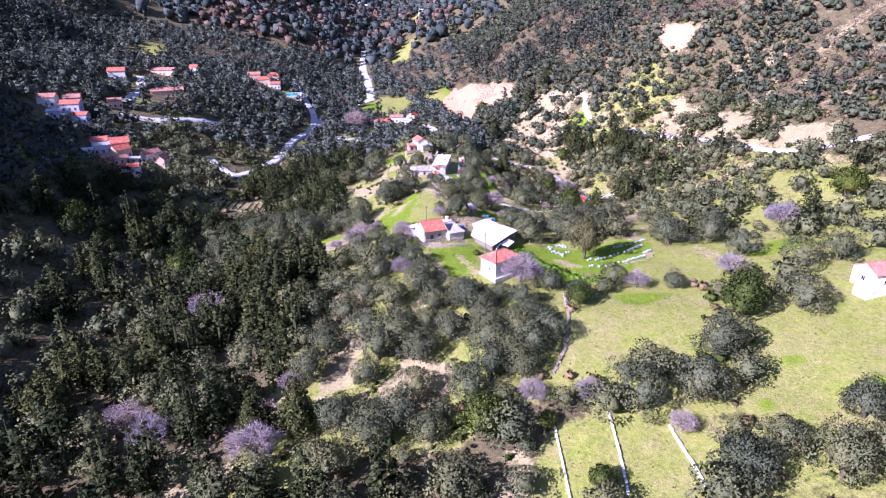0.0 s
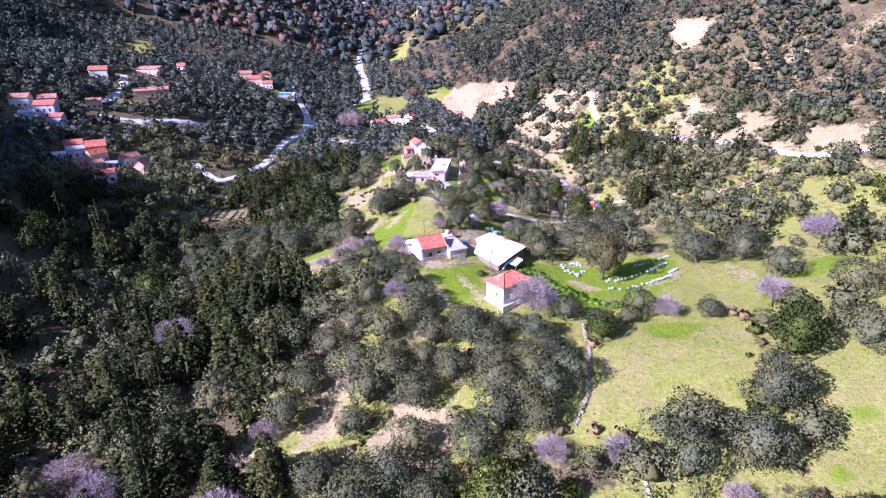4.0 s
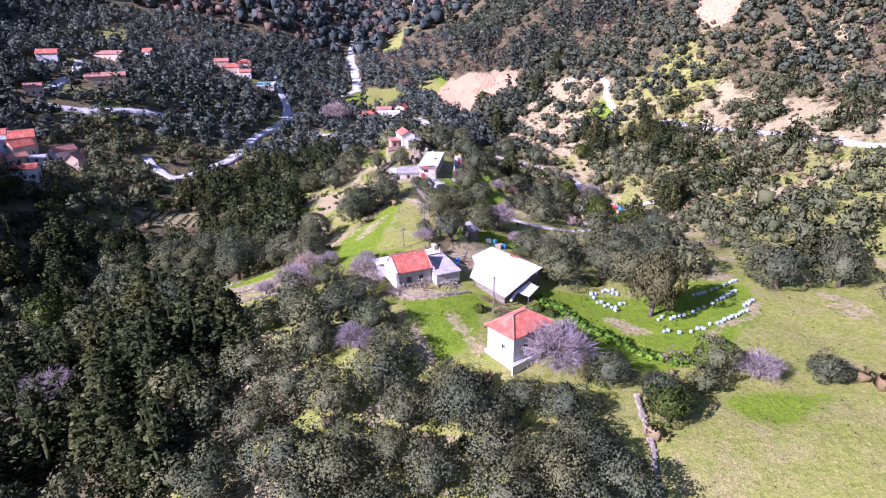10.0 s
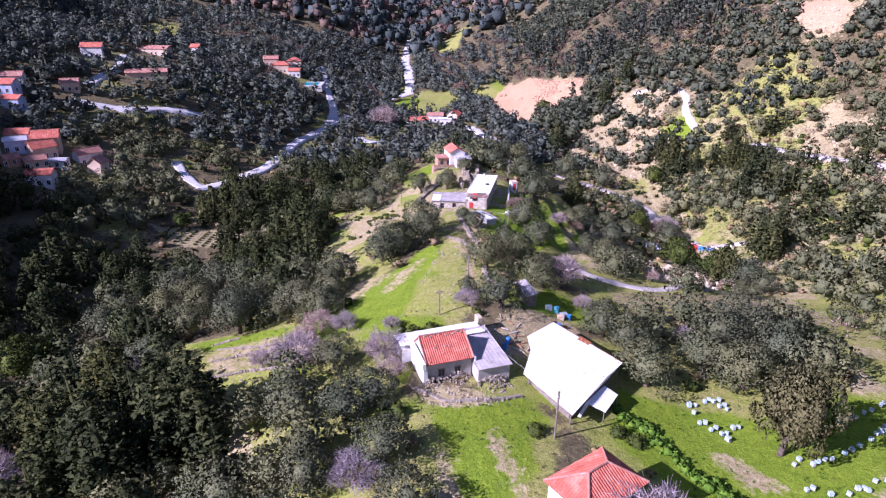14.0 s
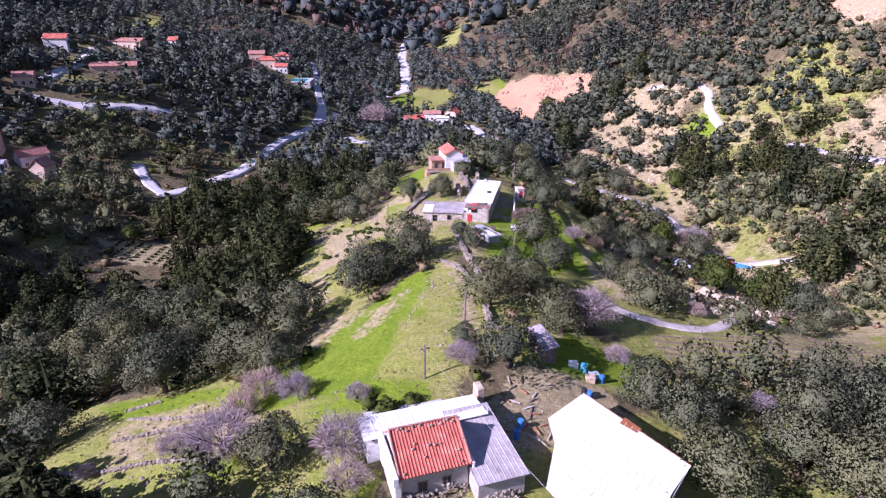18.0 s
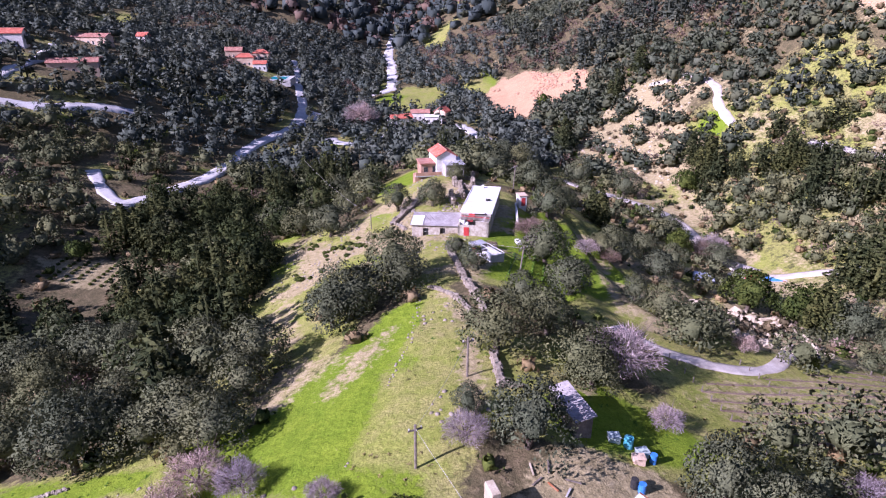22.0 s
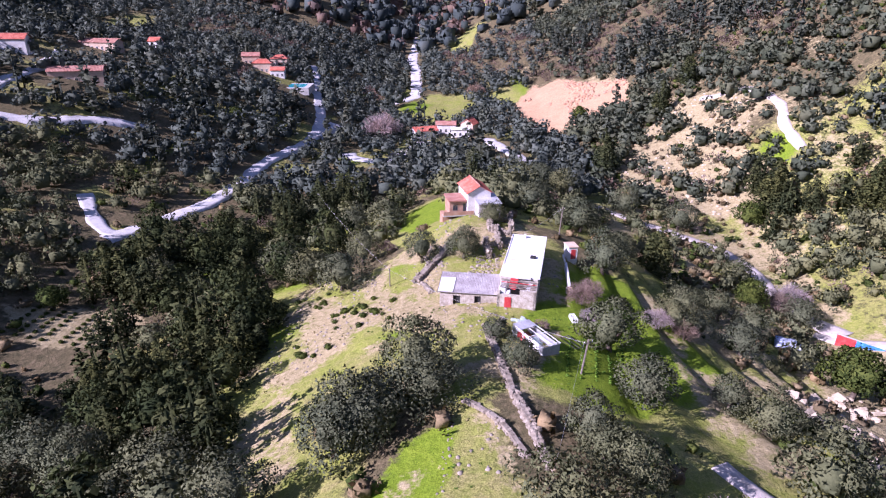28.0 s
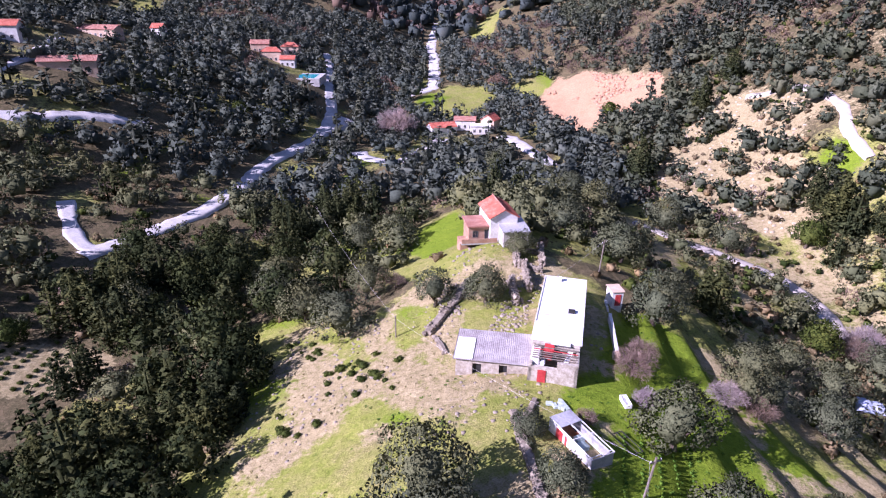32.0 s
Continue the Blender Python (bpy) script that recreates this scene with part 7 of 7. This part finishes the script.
# the gutted van body in the garden
van = thing("gutted_van", 9.5, 201.7, 5.0, -58, "gutted white and red van body with open roof frame", "van body")
part("side_panel", box(bmesh.new(), -3.0, 3.0, -1.25, -1.15, 0.15, 1.7, 0.02), TIN_WHITE, van, "dented white side panel")
part("side_panel", box(bmesh.new(), -3.0, 2.6, 1.15, 1.25, 0.15, 1.5, 0.02), TIN_GREY, van)
part("front_panel", box(bmesh.new(), 3.0, 3.1, -1.25, 1.25, 0.15, 1.75, 0.02), TIN_GREY, van)
part("stripe", boxes((-1.9, -0.9, -1.262, -1.252, 0.3, 1.6), (-0.6, -0.3, -1.262, -1.252, 0.3, 1.6)), RED_PAINT, van, "faded red stripe")
part("floor", box(bmesh.new(), -3.0, 3.0, -1.15, 1.15, 0.15, 0.28), RUST, van)
for ya in (-1.2, 0.0, 1.2):
    part("roof_rail", beam(bmesh.new(), (-3.0, ya, 1.85), (3.2, ya, 1.85), 0.045), TIN_WHITE, van)
for xa in (-3, -1.4, 0.4, 2.9):
    part("roof_rib", beam(bmesh.new(), (xa, -1.25, 1.87), (xa, 1.25, 1.87), 0.04), TIN_WHITE, van)
    for ya in (-1.2, 1.2):
        part("pillar", beam(bmesh.new(), (xa, ya, 0.1), (xa, ya, 1.87), 0.04), TIN_WHITE, van)
part("roof_sheet", plate(bmesh.new(), [(-3, -1.2, 1.95), (-1.3, -1.2, 1.95), (-1.3, 1.1, 1.95), (-3, 1.1, 1.95)], 0.03), TIN_GREY, van)
part("inner_junk", boxes((0.0, 0.9, -0.6, 0.5, 0.28, 0.9), (-1.0, -0.2, 0.1, 0.9, 0.28, 0.7), bevel=0.05), HIVE_WHITE, van)
for sx in (-2, 2):
    for sy in (-1, 1):
        part("wheel", beam(bmesh.new(), (sx, sy * 1.0, 0.15), (sx, sy * 1.22, 0.15), 0.32, 12), DARK, van)

tub = thing("bath_tub", 15.3, 209.6, at_ground(15.3, 209.6), 100, "old white bath tub standing in the grass", "bath tub")
part("rim", boxes((-0.85, 0.85, -0.38, -0.3, 0.1, 0.62), (-0.85, 0.85, 0.3, 0.38, 0.1, 0.62), (-0.85, -0.77, -0.3, 0.3, 0.1, 0.62), (0.77, 0.85, -0.3, 0.3, 0.1, 0.62), (-0.77, 0.77, -0.3, 0.3, 0.1, 0.18), bevel=0.02), TIN_WHITE, tub)
part("foot", boxes((-0.7, -0.6, -0.3, 0.3, -0.1, 0.1), (0.6, 0.7, -0.3, 0.3, -0.1, 0.1)), DARK, tub)
frame_g = thing("bed_frame", 14.2, 203.2, at_ground(14.2, 203.2) + 0.1, -60, "dark rusted iron bed frame lying in the grass", "bed frame")
for a, b in (((-1.5, -0.6), (1.5, -0.6)), ((-1.5, 0.6), (1.5, 0.6)), ((-1.5, -0.6), (-1.5, 0.6)), ((1.5, -0.6), (1.5, 0.6)), ((-1.5, 0), (1.5, 0))):
    part("rail", beam(bmesh.new(), (*a, 0.12), (*b, 0.12), 0.05), DARK, frame_g)
tank = thing("water_tank", 20.2, 160.0, at_ground(20.2, 160), 0, "turquoise plastic water tank", "water tank")
part("body", beam(bmesh.new(), (0, 0, -0.1), (0, 0, 1.0), 0.42, 16), CYAN_PAINT, tank)
part("lid", beam(bmesh.new(), (0, 0, 1.0), (0, 0, 1.1), 0.2, 12), CYAN_PAINT, tank)
for k, (x, y, mat, words) in enumerate(((19.0, 160.4, HIVE_WHITE, "white plastic crate"), (21.2, 159.2, HIVE_WHITE, "white plastic crate"), (22.0, 158.6, BLUE_PAINT, "blue plastic drum"), (19.8, 154.6, BLUE_PAINT, "blue plastic drum"), (19.3, 155.0, DARK, "black plastic drum"), (20.6, 158.2, CREAM, "beige plastic crate"), (11.8, 147.6, BLUE_PAINT, "blue plastic drum"), (11.3, 146.0, BLUE_PAINT, "blue plastic drum"))):
    root = thing("drum" if "drum" in words else "crate", x, y, at_ground(x, y), rs.uniform(0, 90), words + " in the yard", "drum" if "drum" in words else "crate", "yard clutter")
    if "drum" in words:
        part("body", beam(bmesh.new(), (0, 0, -0.1), (0, 0, 0.9), 0.3, 12), mat, root)
        part("rim", beam(bmesh.new(), (0, 0, 0.42), (0, 0, 0.48), 0.32, 12), mat, root)
    else:
        part("body", boxes((-0.5, 0.5, -0.4, 0.4, -0.1, 0.6), bevel=0.03), mat, root)
        part("lid", boxes((-0.53, 0.53, -0.43, 0.43, 0.6, 0.66)), mat, root)
for k in range(26):
    x, y = rs.uniform(9.5, 14.5), rs.uniform(146, 156)
    root = thing("plank", x, y, at_ground(x, y) + 0.12, rs.uniform(0, 180), "weathered plank thrown on the junk heap", "plank", "junk heap planks")
    part("board", box(bmesh.new(), -rs.uniform(0.3, 0.9), rs.uniform(0.3, 0.9), -0.07, 0.07, -0.03, 0.03), rs.choice((TIMBER, TIMBER, PALE_STONE, RUST, CONCRETE)), root)
for k in range(8):
    x, y = 8.0 + rs.uniform(-1, 1), 208.2 + rs.uniform(-0.9, 0.9)
    root = thing("rubble_block", x, y, at_ground(x, y) + 0.1, rs.uniform(0, 180), "broken white block in the rubble heap", "rubble", "rubble heap")
    part("body", box(bmesh.new(), -0.35, 0.35, -0.2, 0.2, -0.15, 0.2, 0.03), HIVE_WHITE, root)

# the barrier and roofs by the creek
bar = thing("painted_wall", 75.8, 238.4, at_ground(75.8, 238.4), -43, "low roadside wall painted red and blue above the creek", "wall")
part("masonry", box(bmesh.new(), -5.6, 5.6, -0.2, 0.25, -2.2, 1.0, 0.04), CONCRETE, bar)
for xa, xb, paint, words in ((-5.4, -2.2, RED_PAINT, "faded red paint"), (-2.2, 2.3, BLUE_PAINT, "sky blue paint"), (2.3, 5.4, RED_PAINT, "faded red paint")):
    part("painted_panel", box(bmesh.new(), xa, xb, -0.225, -0.2, -1.8, 0.92), paint, bar, words)
van_w = thing("parked_van", 59.6, 236.2, at_ground(59.6, 236.2), -18, "white parked van beside the creek, blue shade painted on its body", "van")
# White van; the blue of the shade it stands in is put into the paint.
part("body", boxes((-2.2, 1.3, -0.9, 0.9, 0.35, 1.9), (1.3, 2.3, -0.88, 0.88, 0.35, 1.05), bevel=0.12), SHADED_WHITE, van_w)
part("windscreen", plate(bmesh.new(), [(1.95, -0.75, 1.06), (1.95, 0.75, 1.06), (1.32, 0.7, 1.82), (1.32, -0.7, 1.82)], 0.03), PANE, van_w)
for sx in (-1.4, 1.5):
    for sy in (-1, 1):
        part("wheel", beam(bmesh.new(), (sx, sy * 0.72, 0.32), (sx, sy * 0.92, 0.32), 0.32, 12), DARK, van_w)

# a parked car on the drive
cx, cy = -31.5, 357
car = thing("parked_car", cx, cy, at_ground(cx, cy) + 0.3, 35, "dark parked car on the pale drive", "car")
part("body", boxes((-2.1, 2.1, -0.85, 0.85, 0.3, 0.85), bevel=0.12), CAR_PAINT, car)
part("cabin", boxes((-1.3, 0.9, -0.75, 0.75, 0.85, 1.4), bevel=0.18), PANE, car)
for sx in (-1.35, 1.35):
    for sy in (-1, 1):
        part("wheel", beam(bmesh.new(), (sx, sy * 0.7, 0.32), (sx, sy * 0.88, 0.32), 0.32, 12), DARK, car)

# vine rows
VINE_A, VINE_B = Vector((31.5, 175.6)), Vector((72, 182.6))
across = Vector((0.17, -0.985)).normalized()
vine_x, vine_y = [], []
for row in range(11):
    a, b = VINE_A + across * (row * 1.75 - 4), VINE_B + across * (row * 1.75 - 4)
    n = int((b - a).length / 0.8)
    for k in range(n):
        p = a.lerp(b, k / n)
        vine_x.append(p.x), vine_y.append(p.y)
    post_root = thing("vine_row", a.x, a.y, at_ground(a.x, a.y), 0, "row of vineyard posts and wire", "vine row", "vine rows")
    ridge_bm, last = bmesh.new(), None
    for k in range(n + 1):
        p = a.lerp(b, k / n)
        if not inside(FIELDS["vineyard"], np.array([p.x]), np.array([p.y]))[0]:
            last = None
            continue
        now = [ridge_bm.verts.new((p.x - a.x - across.x * q, p.y - a.y - across.y * q, at_ground(p.x - across.x * q, p.y - across.y * q) - post_root.location.z + up)) for q, up in ((-0.2, -0.05), (-0.07, 0.09), (0.07, 0.09), (0.2, -0.05))]
        if last:
            for q in range(3):
                ridge_bm.faces.new((last[q], now[q], now[q + 1], last[q + 1]))
        last = now
    part("soil_ridge", ridge_bm, SOIL, post_root, "brown tilled soil along the vines")
    for k in range(0, n, 12):
        p = a.lerp(b, k / n)
        part("post", box(bmesh.new(), p.x - a.x - 0.05, p.x - a.x + 0.05, p.y - a.y - 0.05, p.y - a.y + 0.05, at_ground(p.x, p.y) - post_root.location.z - 0.3, at_ground(p.x, p.y) - post_root.location.z + 0.75), TIMBER, post_root)
vine_x, vine_y = np.array(vine_x), np.array(vine_y)
ok = inside(FIELDS["vineyard"], vine_x, vine_y)
vine_x, vine_y = vine_x[ok], vine_y[ok]
wood("vines", MID_TWIGS, vine_x, vine_y, np.full(len(vine_x), 0.4), np.full(len(vine_x), 0.34), BROWN_TWIG, "low leafless vines in rows", "vines", 0.05)
# herbs and hedges
hedge = [(24, 136.5), (26.5, 134), (28.4, 130.4), (30.5, 126.5), (33, 123), (35.2, 120.3), (38, 118), (41, 117)]
hx, hy = [], []
for (xa, ya), (xb, yb) in zip(hedge, hedge[1:]):
    for k in range(12):
        hx.append(xa + (xb - xa) * k / 12 + rs.uniform(-0.7, 0.7)), hy.append(ya + (yb - ya) * k / 12 + rs.uniform(-0.7, 0.7))
hx, hy = np.array(hx), np.array(hy)
wood("bramble_hedge", BUSH, hx, hy, rng_w.uniform(0.5, 1.1, len(hx)), rng_w.uniform(0.35, 0.7, len(hx)), HERB_LEAF, "bright green bramble hedge along the bank", "hedge", 0.05)
for bx, by, br, words in ((14.0, 130.2, 1.3, "round green bush on the lawn"), (-1.5, 149.5, 1.6, "green bush beside the farmhouse"), (1.0, 150.8, 1.2, "green bush beside the farmhouse"), (23.5, 132.0, 1.2, "green bush below the barn"), (25.0, 130.6, 1.3, "green bush below the barn")):
    tree("bush", (("foliage", SMALL_BUSH[0]),), bx, by, (br, br, br * 0.8), words, "bush", "garden bushes", 0.35)

for k in range(46):
    (xa, ya), (xb, yb) = rs.choice((((-29, 231), (-20, 222)), ((-20, 222), (-15.5, 215)), ((-15.5, 221), (-9, 214)), ((-24, 214), (-18, 206))))
    q = rs.random()
    br = rs.uniform(0.3, 0.8)
    tree("shrub", (("foliage", SMALL_BUSH[k % 3]),), xa + (xb - xa) * q + rs.gauss(0, 1.3), ya + (yb - ya) * q + rs.gauss(0, 1.3), (br, br, br * 0.8), "low dark green shrub on the bare slope", "shrub", "shrubs of the bare slope", 0.1)
stone_wall([(-32.3, 152), (-24.5, 152.9), (-16.7, 153.2)], 0.3, 0.45, "low line of pale stones across the dug terrace", 0.24)
stone_wall([(-35.6, 159.5), (-31.3, 160.5)], 0.35, 0.5, "low line of stones along the grass terrace", 0.24)

# stones and rocks
x, y = scatter(rng_w, (-30, 20, 140, 250), 1.3, lambda x, y: (any_of({k: FIELDS[k] for k in ("spine", "hill_top", "west_terraces")}, x, y)) & ~any_of(LUSH, x, y) & (noise_grid(x, y, 6, 20) > 0.02))
r = rng_w.uniform(0.08, 0.3, len(x))
wood("loose_stones", [(BALL_V * np.random.default_rng(s).uniform(0.7, 1.2, (len(BALL_V), 1)), BALL_F) for s in range(4)], x, y, r, r * 0.7, STONE, "loose grey stones on the bare slope", "stones", 0.02)
for k in range(110):
    x, y = rs.uniform(44, 70), rs.uniform(184, 221)
    if inside(BARE["rock_cut"], np.array([x]), np.array([y]))[0]:
        ob = new("boulder", rs.choice(PALE_ROCKS))
        tagged(ob, "pale broken boulder of the rock cut", "boulder", "boulders of the rock cut")
        ob.matrix_world = Matrix.LocRotScale((x, y, at_ground(x, y) + 0.2), Euler((rs.uniform(0, 6), 0, rs.uniform(0, 6))), Vector((1.2, 1.0, 0.6)) * rs.uniform(0.3, 1.05))
x, y = scatter(rng_w, (40, 150, 180, 400), 2.0, lambda x, y: any_of(BARE, x, y) & (noise_grid(x, y, 8, 22) > 0.08))
r = rng_w.uniform(0.15, 0.7, len(x))
wood("scree_rocks", [(BALL_V * np.random.default_rng(s).uniform(0.7, 1.2, (len(BALL_V), 1)), BALL_F) for s in range(4)], x, y, r, r * 0.8, PALE_STONE, "pale rocks on the scree slopes", "rocks", 0.05)
x, y = scatter(rng_w, (-3, 14, 133, 141), 0.5, lambda x, y: inside([(-0.5, 137.5), (3, 137), (10, 135.8), (12.9, 135), (8, 133.5), (1.5, 133.5)], x, y) & (rng_w.random(len(x)) < 0.6))
r = rng_w.uniform(0.06, 0.22, len(x))
wood("farm_rubble", [(BALL_V * np.random.default_rng(s).uniform(0.7, 1.2, (len(BALL_V), 1)), BALL_F) for s in range(4)], x, y, r, r * 0.8, STONE, "tumbled stones below the farmhouse", "rubble", 0.02)
x, y = scatter(rng_w, (-1.6, 1.4, 160, 188), 0.55, lambda x, y: np.abs(x - np.interp(y, [160, 167, 174, 186], [-3.4, -1.8, -0.2, 0.2])) < 0.35)
r = rng_w.uniform(0.08, 0.2, len(x))
wood("path_stones", [(BALL_V * np.random.default_rng(s).uniform(0.7, 1.2, (len(BALL_V), 1)), BALL_F) for s in range(4)], x, y, r, r * 0.8, STONE, "line of small stones along the strip", "stones", 0.02)
# garden beds in the western gully
for row in range(8):
    for col in range(7):
        x, y = -79 + row * 2.3 + (0.9 if row > 3 else 0) + rs.uniform(-0.15, 0.15), 222.3 + col * 1.5 + rs.uniform(-0.15, 0.15)
        tree("vegetable_clump", (("foliage", SMALL_BUSH[1]),), x, y, (0.55, 0.55, 0.4), "dark vegetable clump in the pale garden bed", "vegetable", "vegetables in the beds", 0.1)

# ruins on the hilltop
x, y = scatter(rng_w, (-9, 9, 219, 250), 0.62, lambda x, y: (noise_grid(x, y, 4, 41) > 0.02) & (np.hypot((x - 1) / 8, (y - 235) / 14) < 1) & (np.hypot(x - 9.6, (y - 223) / 2.6) > 4) & (np.hypot((x - 1.6) / 5.2, (y - 215.7) / 3) > 1.1))
r = rng_w.uniform(0.1, 0.36, len(x))
wood("ruin_rubble", [(BALL_V * np.random.default_rng(s).uniform(0.7, 1.2, (len(BALL_V), 1)), BALL_F) for s in range(4)], x, y, r, r * 0.8, STONE, "tumbled stones of the hilltop ruins", "rubble", 0.02)
stone_wall([(5.6, 238.5), (5.8, 235), (6.2, 232)], 1.9, 0.6, "standing stone wall of a roofless room", 0.32)
stone_wall([(3.9, 244.5), (8.0, 243.5)], 1.2, 0.6, "broken cross wall of rough stone", 0.3)
stone_wall([(-4.5, 218.4), (-5.4, 221), (-6.4, 223)], 0.6, 0.6, "low rubble bank behind the byre", 0.26)
stone_wall([(5.8, 208.5), (5.2, 206), (3.6, 203.5)], 0.5, 0.6, "tumbled bank above the garden", 0.26)
x, y = scatter(rng_w, (8, 30, 145, 160), 0.6, lambda x, y: (noise_grid(x, y, 3.5, 51) > -0.02) & any_of({"yard": BARE["yard"]}, x, y))
r = rng_w.uniform(0.06, 0.24, len(x))
wood("yard_rubble", [(BALL_V * np.random.default_rng(s).uniform(0.7, 1.2, (len(BALL_V), 1)), BALL_F) for s in range(4)], x, y, r, r * 0.7, PALE_STONE, "pale rubble strewn over the yard", "rubble", 0.02)
# rows of greens in the garden
gx_r, gy_r = [], []
for row in range(5):
    for k in range(16):
        gx_r.append(12.5 + row * 1.7 + k * 0.12 + rs.uniform(-0.12, 0.12)), gy_r.append(195.5 + k * 0.62 + row * 0.3 + rs.uniform(-0.15, 0.15))
gx_r, gy_r = np.array(gx_r), np.array(gy_r)
wood("garden_greens", BUSH, gx_r, gy_r, rng_w.uniform(0.16, 0.32, len(gx_r)), rng_w.uniform(0.14, 0.25, len(gx_r)), HERB_LEAF, "rows of dark garden greens", "vegetables", 0.02)
# the rocky head of the sand pit
x, y = scatter(rng_w, (19, 74, 396, 488), 1.7, lambda x, y: inside(BARE["sand_pit"], x, y) & ((noise_grid(x, y, 9, 61) > 0.3) | ((x > 46) & (y > 428) & (noise_grid(x, y, 5, 62) > -0.1))))
r = rng_w.uniform(0.25, 1.1, len(x))
wood("pit_rocks", [(BALL_V * np.random.default_rng(s).uniform(0.7, 1.2, (len(BALL_V), 1)), BALL_F) for s in range(4)], x, y, r, r * 0.9, PIT_STONE, "orange broken rock in the sand pit", "rocks", 0.05)
# the woods go on behind the start
rng_b = np.random.default_rng(77)
x, y = scatter(rng_b, (-130, 150, -76, 30), 9.0, lambda x, y: noise_grid(x, y, 16, 71) < 0.3)
r = 1.9 + 3.0 * rng_b.random(len(x))
wood("southern_wood", VALLEY_ROUND, x, y, r, r, OLIVE_LEAF, "grey-green olive woods to the south", "wood")
